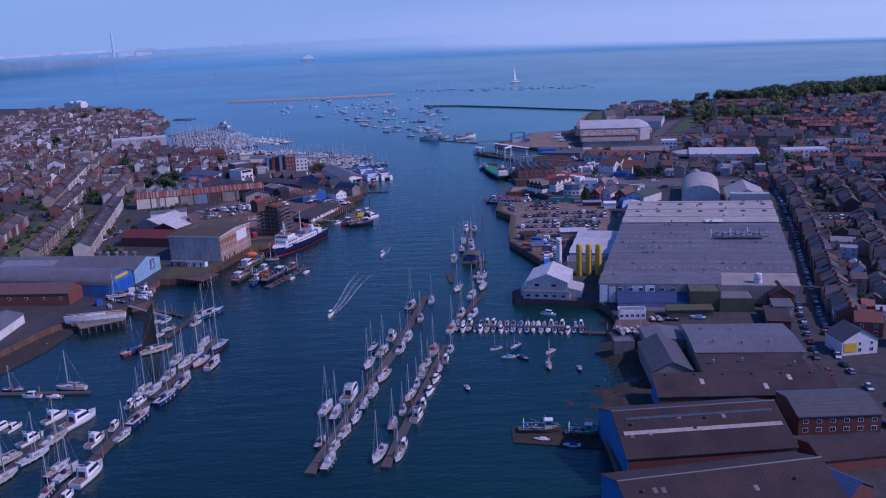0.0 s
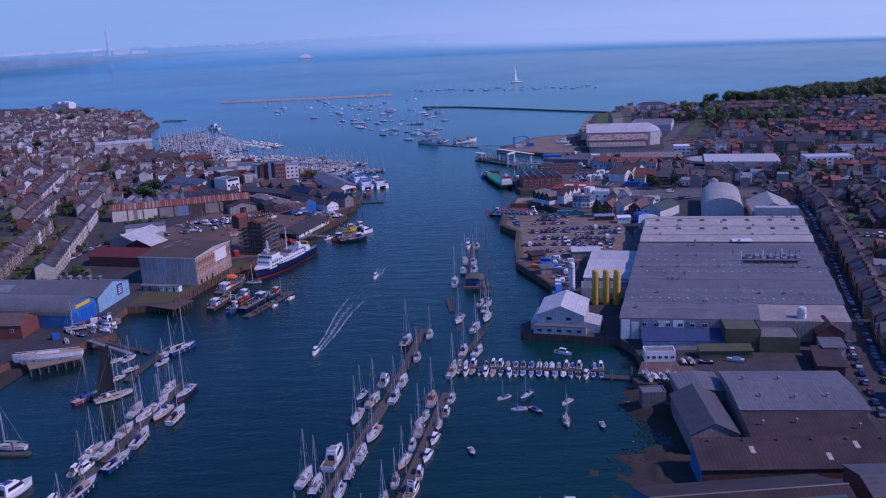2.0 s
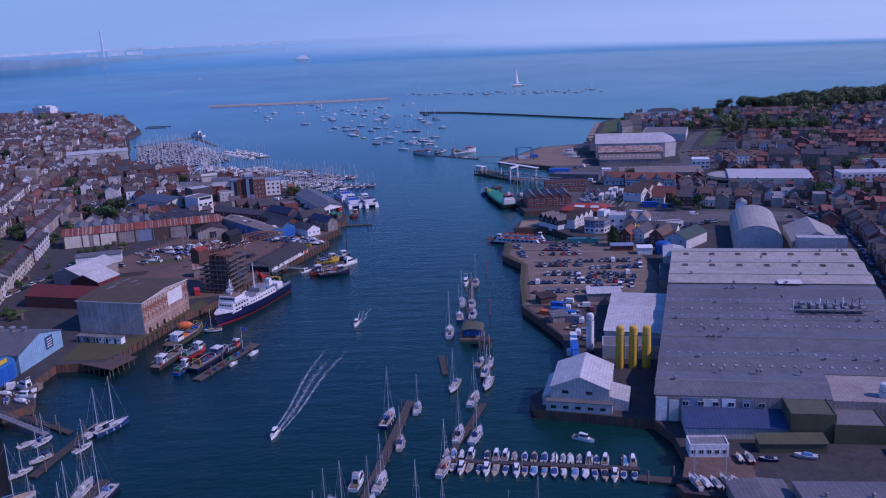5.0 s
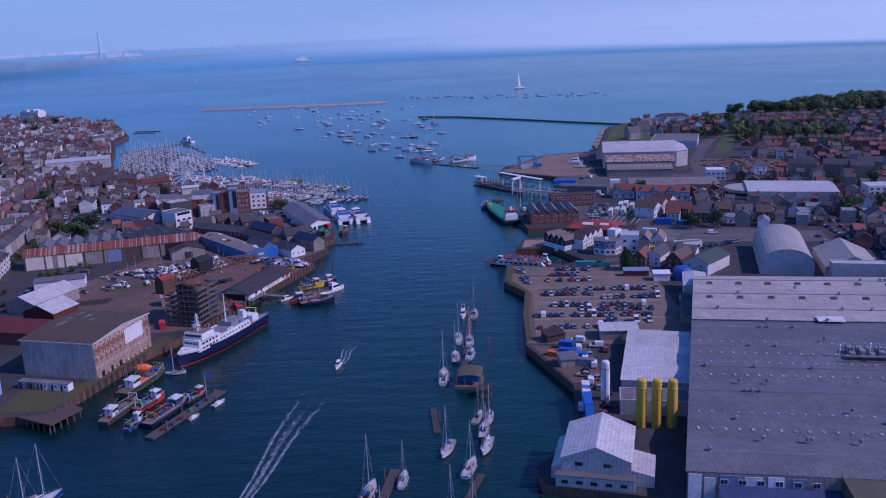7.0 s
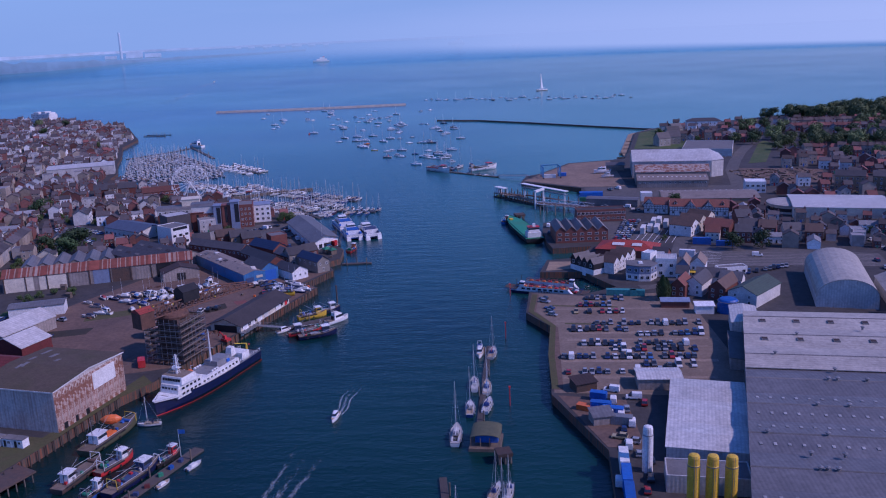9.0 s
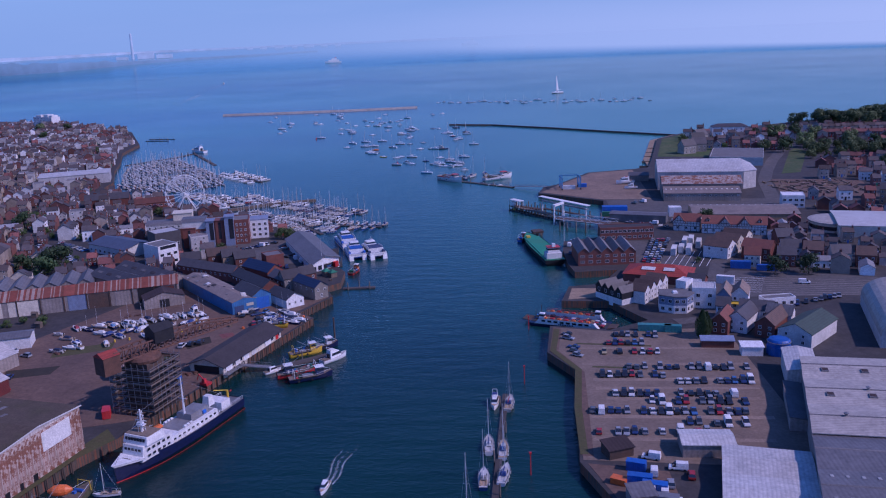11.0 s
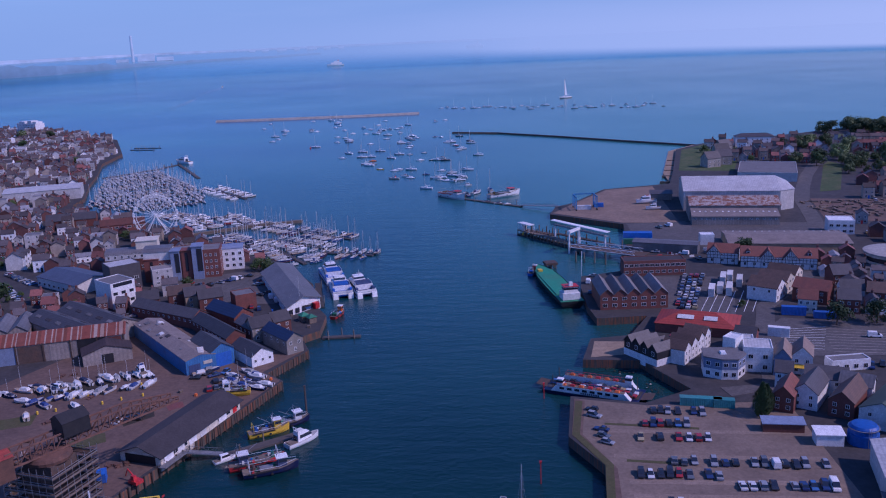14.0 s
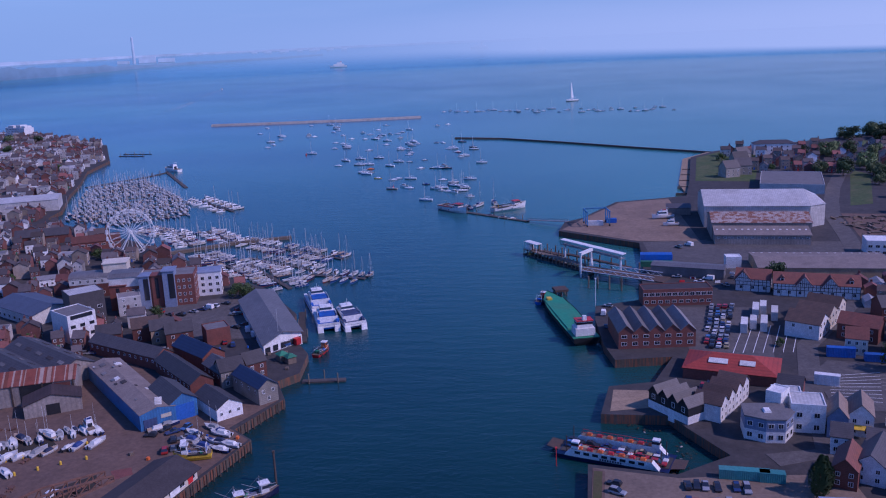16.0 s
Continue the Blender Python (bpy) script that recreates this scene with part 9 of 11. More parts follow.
def timbered(x, y, lx, ly, rot, gables, label):
    ob = building("timbered_house", label, "house", x, y, lx, ly, rot, 5.4, 3.4, wall=WHITE, roof=TILE, win=[("s", 1, max(3, int(lx / 4)), 1.3, 1.5)])
    b = Shape()
    k = int(lx / 1.5)
    for i in range(k + 1):
        b.box(-lx / 2 + lx * i / k - .1, -lx / 2 + lx * i / k + .1, -ly / 2 - .06, -ly / 2 + .02, 2.8, 5.4)
    b.box(-lx / 2, lx / 2, -ly / 2 - .07, -ly / 2 + .02, 2.6, 2.85).box(-lx / 2, lx / 2, -ly / 2 - .07, -ly / 2 + .02, 4.1, 4.3)
    for i in range(0, k + 1, 2):
        b.box(-lx / 2 + lx * i / k - .12, -lx / 2 + lx * i / k + .12, -ly / 2 - .06, -ly / 2 + .02, 0, 2.6)
    part("timber_frame", b, BLACK, ob, "black timber framing")
    if lx > 20:
        for a in (-.4, .4):
            dormer = part("dormer", Shape().box(lx * a - .8, lx * a + .8, -ly / 2 + 1.2, -ly / 2 + 4, 6.0, 7.5), WHITE, ob, "small white dormer window")
            part("dormer_roof", Shape().hexa(((lx * a - 1.1, -ly / 2 + .9, 7.5), (lx * a + 1.1, -ly / 2 + .9, 7.5), (lx * a + 1.1, -ly / 2 + 4.4, 7.5), (lx * a - 1.1, -ly / 2 + 4.4, 7.5)), ((lx * a - .05, -ly / 2 + .9, 8.4), (lx * a + .05, -ly / 2 + .9, 8.4), (lx * a + .05, -ly / 2 + 4.4, 8.4), (lx * a - .05, -ly / 2 + 4.4, 8.4))), TILE, dormer)
            part("dormer_window", Shape().box(lx * a - .5, lx * a + .5, -ly / 2 + 1.14, -ly / 2 + 1.3, 6.3, 7.2), GLASSDARK, dormer)
    for share in gables:
        a = lx * share
        g = Shape()
        ring = [(a - 3.4, 4.6), (a, 8.6), (a + 3.4, 4.6)]
        g.hexa([(p, -ly / 2 - .5, q) for p, q in ring], [(p, 0, q) for p, q in ring])
        part("front_gable", g, WHITE, ob)
        r = Shape()
        for sgn in (-1, 1):
            r.hexa(((a, -ly / 2 - .8, 8.7), (a + sgn * 3.9, -ly / 2 - .8, 4.1), (a + sgn * 3.9, 0, 4.1), (a, 0, 8.7)), ((a, -ly / 2 - .8, 8.95), (a + sgn * 3.9, -ly / 2 - .8, 4.35), (a + sgn * 3.9, 0, 4.35), (a, 0, 8.95)))
        part("gable_roof", r, TILE, ob)
        t = Shape()
        for d in (-2.4, -1.6, -.8, 0, .8, 1.6, 2.4):
            t.box(a + d - .1, a + d + .1, -ly / 2 - .58, -ly / 2 - .45, 4.6, 8.4 - abs(d) * 1.18)
        t.box(a - 2.2, a + 2.2, -ly / 2 - .59, -ly / 2 - .45, 5.7, 5.95)
        part("gable_timber", t, BLACK, ob)
    return ob


timbered(114.5, 711, 14, 9, -20, (-.28,), "black and white half-timbered house with red tile roof")
timbered(137, 701, 33, 11, -16, (-.14, .16), "long black and white half-timbered row with red tiled gables")
part("roof_light_panel", Shape().box(-3, 3, -1.2, 1.2, 0, .14), PALE, bpy.data.objects["market_hall"], m=pose(-4, -4.3, 5.5, 21, 0, 0))
part("roof_light_panel", Shape().box(-2.4, 2.4, -1.2, 1.2, 0, .14), PALE, bpy.data.objects["market_hall"], m=pose(5, -4.3, 5.5, 21, 0, 0))
# black and white gabled waterside houses
for i in range(4):
    x, y = 54.7 + 2.23 * i, 591.8 - 3.3 * i
    ob = building("waterside_house", "waterside house with black upper wall and white ground floor", "house", x, y, 4.0, 9, -56, 5.2, 2.2, ridge="y", wall=BLACK, roof=SLATE, win=[("s", 3.2, 1, 1.3, 1.6)], group="waterside houses")
    part("ground_floor", Shape().box(-2.06, 2.06, -4.62, 4.5, -1.4, 2.4), WHITE, ob, "white painted ground floor")
for i in range(4):
    building("waterside_house", "white gabled waterside house with brown roof", "house", 66.3 + 3.3 * i, 583 + 4.7 * i, 5.6, 8, 55.5, 5.4, 2.4, ridge="y", wall=WHITE, roof=BROWNTILE, win=[("s", 3.3, 2, .9, 1.2), ("s", .9, 2, .9, 1.2)], group="waterside houses")


def corner_building():
    """A two-storey block with bevelled corners under a flat roof."""
    ring = [(-6.5, -1.5), (-1.5, -4.6), (3.5, -5), (7.2, 0), (5.5, 6), (-5.5, 6)]
    grow = [(x * 1.03, y * 1.03) for x, y in ring]
    ob = thing("corner_building", Shape().hexa([(x, y, -1) for x, y in ring], [(x, y, 3.2) for x, y in ring]), WHITE, at(78.6, 570.5), "corner building with white ground floor and blue-grey upper storey", "shop")
    up = part("upper_storey", Shape().hexa([(x, y, 3.2) for x, y in ring], [(x, y, 6.6) for x, y in ring]), BLUEGREY, ob, "blue-grey upper storey")
    part("flat_roof", Shape().hexa([(x, y, 6.6) for x, y in grow], [(x, y, 7.0) for x, y in grow]), FLATROOF, ob)
    part("roof_lantern", Shape().box(-1, 1, -.6, 2, 7, 7.6, 0, .2, .2), WHITE, ob)
    for (x0, y0), (x1, y1), n in zip(ring, ring[1:4], (2, 2, 2)):
        for k in range(n):
            u, rz = (k + .5) / n, math.degrees(math.atan2(y1 - y0, x1 - x0))
            part("window", window_mesh(1.5, 1.5), None, ob, m=at(x0 + (x1 - x0) * u, y0 + (y1 - y0) * u, .9, rz))
            part("window", window_mesh(1.5, 1.4), None, up, m=at(x0 + (x1 - x0) * u, y0 + (y1 - y0) * u, 4.2, rz))
    keep(78.6, 571, 7, 6)


corner_building()
building("modern_house", "white modern flat-roofed house with balconies", "house", 91, 576, 9, 9, -12, 8, 0, "flat", wall=WHITE, roof=WHITESHEET, win=[("s", 1, 2, 1.6, 1.6), ("s", 4.6, 2, 1.6, 1.5)])
mh = building("modern_house", "white modern house wing with glazed upper gallery", "house", 87.5, 582.5, 8, 8, -12, 7.6, 0, "flat", wall=WHITE, roof=WHITESHEET, win=[("s", 4.4, 4, 1.5, 1.7), ("s", 1, 3, 1.6, 1.5)])
part("balcony", Shape().box(-4, 4, -5.2, -4, 3.6, 3.8).box(-4, 4, -5.2, -5.1, 3.8, 4.7), WHITE, mh)
building("modern_tower", "white stair tower of a modern house", "house", 84, 579.5, 4.4, 6, -40, 9.6, 0, "flat", wall=WHITE, roof=WHITE)
for x, y, w, m, r in ((98.5, 573, 5.2, BLUEGREY, TANROOF), (105, 574, 6.4, WHITE, TANROOF)):
    building("village_house", "gabled village house with pale walls and grey roof", "house", x, y, w, 11, -20, 6.3, 3, ridge="y", wall=m, roof=r, win=[("s", 1, 2, 1.2, 1.4), ("s", 3.9, 2, 1.1, 1.3)], group="village street houses")
for x, y, lx, ly, rot, wl, rf, rg in ((91, 546, 6, 12, -28, BRICK, TILE, "y"), (99, 549, 7.5, 15, -33, WHITE, SLATE, "y"), (108, 543, 7, 17, -36, BRICK, BROWNTILE, "y"), (106, 556, 12, 8, -20, WHITE, SLATE, "x"),
                                 (118, 536, 12, 22, -42, PALE, GREENROOF, "y"), (113, 550, 9, 7, -30, PALE, SHEET, "x"), (95, 561, 5, 6, -20, WHITE, SLATE, "x"), (92.5, 594, 7, 9, -25, BRICK, SLATE, "x")):
    building("village_building", "gabled village building of brick and render", "house", x, y, lx, ly, rot, 5.2, 2.8, ridge=rg, wall=wl, roof=rf, win=[("s", 1, 2, 1.2, 1.3), ("s", 3.3, 2, 1.1, 1.2)])
for i in range(3):
    building("village_house", "tall cream gabled house in a terrace", "house", 117 + 6.6 * i, 652.5 + 9.4 * i, 11.2, 12, 54.5, 5.8, 3.0, ridge="y", wall=WHITE if i == 0 else CREAM, roof=BROWNTILE, win=[("s", 1, 3, 1.3, 1.5), ("s", 4.2, 3, 1.2, 1.4), ("w", 3.8, 2, 1.1, 1.3)], group="village street houses")
for x, y, lx, ly, rot, wl, rf in ((134, 647, 13.6, 9, -36, BRICK, TILE), (127, 633, 7, 6, -20, CREAM, TILE), (148, 645, 9, 8, -10, PALE, SLATE), (157, 640, 8.4, 8, -24, BRICK, BROWNTILE), (142, 632, 8, 7.4, -15, BRICK, SLATE),
                              (166, 632, 8.6, 8, -4, CREAM, SLATE), (176, 628, 8, 8.6, -18, BRICK, BROWNTILE), (152, 668, 8, 10, 0, BRICK, SLATE)):
    building("village_house", "brick and render village house with steep roof", "house", x, y, lx, ly, rot, 5.8, 3.2, ridge="x", wall=wl, roof=rf, win=[("s", 1, 3, 1.2, 1.4), ("s", 3.6, 3, 1.1, 1.3)], group="village street houses")
shop = bpy.data.objects["village_house.001"]
part("shop_awning", Shape().hexa(((-3.0, -7.2, 2.6), (3.0, -7.2, 2.6), (3.0, -5.4, 3.3), (-3.0, -5.4, 3.3)), ((-3.0, -7.2, 2.75), (3.0, -7.2, 2.75), (3.0, -5.4, 3.45), (-3.0, -5.4, 3.45))), YELLOW, shop, "yellow shop awning")
building("corner_shop", "low white flat-roofed row of shops", "shop", 119.5, 574, 13, 5, 8, 3.2, 0, "flat", wall=WHITE, roof=FLATROOF, win=[("s", .7, 4, 1.6, 1.5)])
container(120.5, 629, -102, BLUE, "bright blue hoarding box", 9, H=3.4), container(131, 624, -102, BLUE, "bright blue hoarding box", 9, H=2.6)
building("health_centre", "white stepped modern block", "clinic", 189, 765, 13, 12, -12, 7, 0, "flat", wall=WHITE, roof=WHITE, win=[("s", 1, 4, 2, 1.4), ("s", 4, 4, 2, 1.4)])
building("flat_block", "white flat-roofed school block", "school", 277, 689, 34, 14, -5, 6, 0, "flat", wall=WHITE, roof=WHITESHEET, win=[("s", 1, 9, 2, 1.4), ("s", 3.8, 9, 2, 1.3)])
for x, y, lx in ((250, 764, 18), (272, 756, 20), (296, 762, 16), (284, 748, 14)):
    building("apartment_block", "buff brick apartment block with dark roof", "apartment block", x, y, lx, 11, -24, 9, 3, wall=BUFF, roof=SLATE, win=[("s", 1 + 2.8 * k, int(lx / 3), 1.2, 1.4) for k in range(3)])
building("store_block", "white low flat-roofed shop block", "shop", 320, 735, 40, 14, -8, 5, 0, "flat", wall=WHITE, roof=SHEET, win=[("s", 1, 8, 2, 1.6)])
wing = thing("supermarket_wing", Shape().lathe(((13, -1), (13, 4.4)), 32), CREAM, at(191, 703), "round-ended pale wing of the supermarket", "supermarket")
part("roof", Shape().lathe(((14, 4.4), (14, 5.1), (12, 5.5), (.2, 5.9)), 32), LIGHTSHEET, wing, "shallow pale roof")
part("window_band", Shape().lathe(((13.06, 1.2), (13.06, 3.2)), 32), GLASSDARK, wing)
keep(191, 703, 13, 13)

# ---- the west bank's sheds, flats and old town ----
saw = building("ridged_hall", "dark works hall with two ridges and glazed strips", "works hall", -161, 626, 42, 26, -37, 5.4, 3.0, wall=GREYWALL, roof=SLATE, n=2)
for k in range(5):
    for y, tilt in ((-9.75, 25), (-3.25, -25), (3.25, 25), (9.75, -25)):
        part("roof_glazing", Shape().box(-1.8, 1.8, -.7, .7, 0, .1), [FLATROOF, DARKFELT][k % 2], saw, m=pose(-16 + 8 * k, y, 7.15, tilt, 0, 0))
building("north_light_shed", "pale sheet workshop with zigzag roof", "workshop", -203, 620, 44, 20, 18, 4.6, 2.4, "gable", "y", GREYWALL, SHEET, n=6)
# the ruined shed's black door sheet is the darkness of its openings
building("ruined_shed", "derelict sheet shed with dark openings", "shed", -138, 596, 17, 9, 27, 4.2, 2.6, ridge="y", wall=GREYWALL, roof=ASBESTOS, door=("s", 4, 3.6, BLACK))
rb = random.Random(77)
for k in range(16):
    x, y, w = rb.uniform(-4.6, 4.6), rb.uniform(-26, 24), rb.uniform(.3, .9)
    part("roof_patch", Shape().box(-w, w, -w * 1.6, w * 1.6, 0, .2), rb.choice((PALE, FLATROOF, STEEL, DARKFELT)), blue_shed, m=pose(x, y, 5.45 + 1.25 * (1 - abs(x) / 5.5), 0, (13 if x > 0 else -13), 0))
for k in range(5):
    part("roof_frame", Shape().box(-1.1, 1.1, -.25, .25, 0, .3), PALE, blue_shed, m=pose(1 + .4 * k, -25.5 + 1.2 * k, 6.4, 0, 8, 0))
part("loading_door", Shape().box(-2, 2, -.12, .05, -1, 3.4), NAVY, blue_shed, m=pose(-2.5, -27.55, 0))
part("window_band", Shape().box(-1.6, 1.6, -.1, .05, 2.6, 3.8), CREAM, blue_shed, m=pose(2.4, -27.55, 0))
building("boat_shed", "small blue boat shed with wide doors", "shed", -97.7, 593.9, 8.6, 18, 41, 6, 2.6, ridge="y", wall=BLUEWALL, roof=SLATE, door=("s", 6.5, 5, BLUE))
building("yard_hut", "white boarded hut with dark roof on the quay", "hut", -83, 593, 8.5, 16, 43, 4.0, 2.4, ridge="y", wall=WHITE, roof=SLATE, win=[("s", 1.6, 3, 1, 1.1)])
building("stone_house", "stone gabled house at the quay end", "house", -74.4, 604.8, 6.8, 18, 43, 5.6, 2.4, ridge="y", wall=STONE, roof=DARKNAVY, win=[("s", 1, 1, 1, 1.4), ("s", 3.6, 2, 1, 1.2), ("w", 3.4, 4, 1, 1.2)])
building("quayside_store", "dark slate-roofed row of old quayside stores", "store", -103, 618, 8, 31, 42, 4.2, 2.6, ridge="y", wall=BRICK, roof=SLATE, win=[("w", 2.4, 9, 1.0, 1.1)])
building("quayside_store", "long dark row of old brick quayside stores", "store", -131, 641, 38, 8, -30, 4.6, 2.6, wall=BRICK, roof=SLATE, win=[("s", 2.6, 12, 1.0, 1.1)])
building("quayside_store", "brick quayside stores with black slate roof", "store", -90, 620, 8, 14, 42, 4.4, 2.6, ridge="y", wall=BRICK, roof=SLATE, win=[("w", 2.4, 4, 1.0, 1.1)])
building("brick_store", "square red brick store with flat roof", "store", -104, 658, 9, 9, 30, 6, 0, "flat", wall=BRICK, roof=FLATROOF)
building("gallery", "brick hall with navy glazed roof", "hall", -104, 637, 9, 21, 49, 4.8, 3.0, ridge="y", wall=BRICK, roof=DARKNAVY)
for x, y, lx, ly, rot, wl, rf in ((-118, 656, 10, 8, 25, BRICK, SLATE), (-126, 660, 9, 8, 25, BUFF, SLATE), (-134, 663, 10, 9, 25, BRICK, BROWNTILE), (-145, 655, 9, 8, 20, BRICK, SLATE), (-86, 616, 8, 9, 30, STONE, SLATE), (-80, 622, 7, 8, 40, BRICK, SLATE)):
    building("old_town_house", "old brick town house with slate roof", "house", x, y, lx, ly, rot, 5.8, 3, wall=wl, roof=rf, win=[("s", 1, 2, 1.2, 1.4), ("s", 3.6, 2, 1.1, 1.3)], group="old town houses")


def flats():
    """Brick apartment wings between taller pale towers, in a bent line."""
    base = bpy.data.objects["apartment_block"]
    for x, y, w, d, h, mt in ((-3, -5.5, 4.2, 7, 14.6, BLUEGREY), (7.5, -5, 5, 8, 16.2, BLUEGREY), (-14.5, -3, 7, 9, 11, BRICK), (2.2, -4.4, 4.6, 6, 14.2, BRICK)):
        t = part("tower", Shape().box(x - w / 2, x + w / 2, y - d / 2, y + d / 2, 0, h).box(x - w / 2 - .4, x + w / 2 + .4, y - d / 2 - .4, y + d / 2 + .4, h, h + .4), mt, base, "blue-grey clad stair tower" if mt is BLUEGREY else "red brick bay")
        part("tower_glazing", Shape().box(x - (.2 if mt is BLUEGREY else .7), x + (w / 2 - .15 if mt is BLUEGREY else .7), y - d / 2 - .12, y - d / 2 + .1, 4, h - 1), GLASSDARK, t)
    for i in range(4):
        for x in (-17, -10.5, -8.2, -5.9, 11.4, 13.6, 16):
            part("window", window_mesh(1.1, 1.4), None, base, m=at(x, -7, 1.3 + 3.1 * i))
    for i in range(4):
        for y in (-4, 0, 4):
            part("window", window_mesh(1.1, 1.4), None, base, m=at(18, y, 1.3 + 3.1 * i, 90))
    part("top_storey", Shape().box(-18, -5.5, -7.1, 7.1, 10.4, 14.6), PALE, base, "pale clad top storey")
    part("curved_roof", Shape().hexa([(-18.4, y, z) for y, z in ((-7.4, 14.6), (7.4, 14.6), (4, 15.8), (-4, 15.8))], [(-5.2, y, z) for y, z in ((-7.4, 14.6), (7.4, 14.6), (4, 15.8), (-4, 15.8))]), SHEET, base)
    building("apartment_block", "white apartment wing with balconies", "apartment block", -129, 725, 13, 9, 14, 11, .8, "barrel", "x", WHITE, BLUEGREY, win=[("s", 1.4 + 3 * k, 4, 1.6, 1.6) for k in range(3)] + [("e", 1.4 + 3 * k, 2, 2.4, 1.6) for k in range(3)])

    wing = building("apartment_block", "brick and pale clad apartment wing with curved roof", "apartment block", -181, 729, 26, 12, 14, 9, 1.6, "barrel", "x", BRICK, SHEET, win=[("s", 1.4, 8, 1.2, 1.4)])
    part("top_storey", Shape().box(-13.1, 13.1, -6.1, 6.1, 6.2, 9.1), PALE, wing, "pale rendered top storey")
    for k in range(8):
        part("window", window_mesh(1.2, 1.4), None, wing, m=at(-11.4 + 3.25 * k, -6.1, 6.9))
    part("penthouse", Shape().box(2, 12.6, -3.5, 6, 9, 14.5).box(1.6, 13, -3.9, 6.4, 14.5, 14.9), CREAM, wing, "cream rendered stair and penthouse block")


flats()
building("office_hall", "low hall with long blue-grey sheet roof", "hall", -198, 698, 34, 20, -34, 4.6, 2.4, wall=PALE, roof=SLATEBLUE, win=[("s", 1, 8, 1.8, 1.4)])
building("office_block", "dark grey clad office block with pale flat roof", "office", -170, 688, 14, 12, 40, 13, 0, "flat", wall=SLATE, roof=WHITESHEET, win=[("s", 2, 3, 2, 1.4), ("s", 6, 3, 2, 1.4)])
window_rows(bpy.data.objects["office_block.001"], 11.5, 14, [("s", 2, 3, 2, 1.3), ("s", 6, 3, 2, 1.3), ("e", 6, 2, 3, 1.2), ("s", 9.6, 1, 9, 1.6)], BLACK)
building("red_shed", "dark red brick boatyard shed with pale gabled roof", "shed", -166, 497, 16, 14, -20, 5, 3, ridge="y", wall=MAROON, roof=WHITESHEET)
building("red_shed", "long shed with dark red roof", "shed", -168, 474, 34, 16, -14, 5, 3, wall=BRICK, roof=MAROON)
building("white_shed", "white gabled boatyard shed with pale roof", "shed", -178, 516, 16, 26, -20, 5, 3, ridge="y", wall=GREYWALL, roof=WHITESHEET)
building("white_shed", "white flat-roofed boatyard store", "store", -183, 545, 22, 9, 17, 4.5, .8, wall=WHITE, roof=SHEET)
building("yard_store", "rusty store hut in the yard", "hut", -121, 512, 7, 6, 20, 4, 1.6, wall=GREYWALL, roof=RUSTROOF)
for i in range(5):
    part("tall_door", Shape().box(-.08, .06, -1.5, 1.5, 0, 5.6), BLUE, bpy.data.objects["arched_boat_shed"], m=at(37.05, -6.4 + 3.2 * i, 0))
part("lettered_fascia", Shape().box(-.1, .06, -5, 5, 7.0, 8.4), YELLOW, bpy.data.objects["arched_boat_shed"], "yellow band of faded lettering", m=at(37.06, 0, 0))
part("sign_panel", Shape().box(-.1, .06, -2.4, 2.4, 2.6, 7.2), NAVY, bpy.data.objects["boat_shed.001"], "square navy sign panel with white marks", m=at(37.08, 5, 0))
for i in range(4):
    part("sign_bar", Shape().box(-.13, .08, -1.6 + .3 * (i % 2), 1.6, 3.3 + .9 * i, 3.6 + .9 * i), WHITE, bpy.data.objects["boat_shed.001"], m=at(37.1, 5, 0))
for i in range(5):
    part("roof_fan", Shape().lathe(((.8, 0), (.8, 1.2), (1.2, 1.4), (1.2, 1.9), (.3, 2.3)), 10), STEEL, bpy.data.objects["boat_shed.001"], m=at(12 + 4.6 * i, 1.5, 9.9))
part("glazed_strip", Shape().box(-26, 2, -3, 3, 0, .12), STEEL, bpy.data.objects["boat_shed.001"], m=pose(-8, -6.5, 8.6, 15, 0, 0))
rb = random.Random(12)
for k in range(6):
    x, y = rb.uniform(-12, 12), rb.uniform(-14, 14)
    part("roof_patch", Shape().box(-rb.uniform(.4, .9), rb.uniform(.4, .9), -rb.uniform(1, 2.6), rb.uniform(1, 2.6), 0, .06), FLATROOF, bpy.data.objects["boat_barn"], m=pose(x, y, 12.8 + 1.2 * (1 - abs(y) / 16.5) + .25, 4.2 if y < 0 else -4.2, 0, 0))
part("pale_patch", Shape().box(-.1, .06, -5, 6, 4, 9.4), PALE, bpy.data.objects["boat_barn"], "paler patched sheeting", m=at(14.6, 6, 2.4))


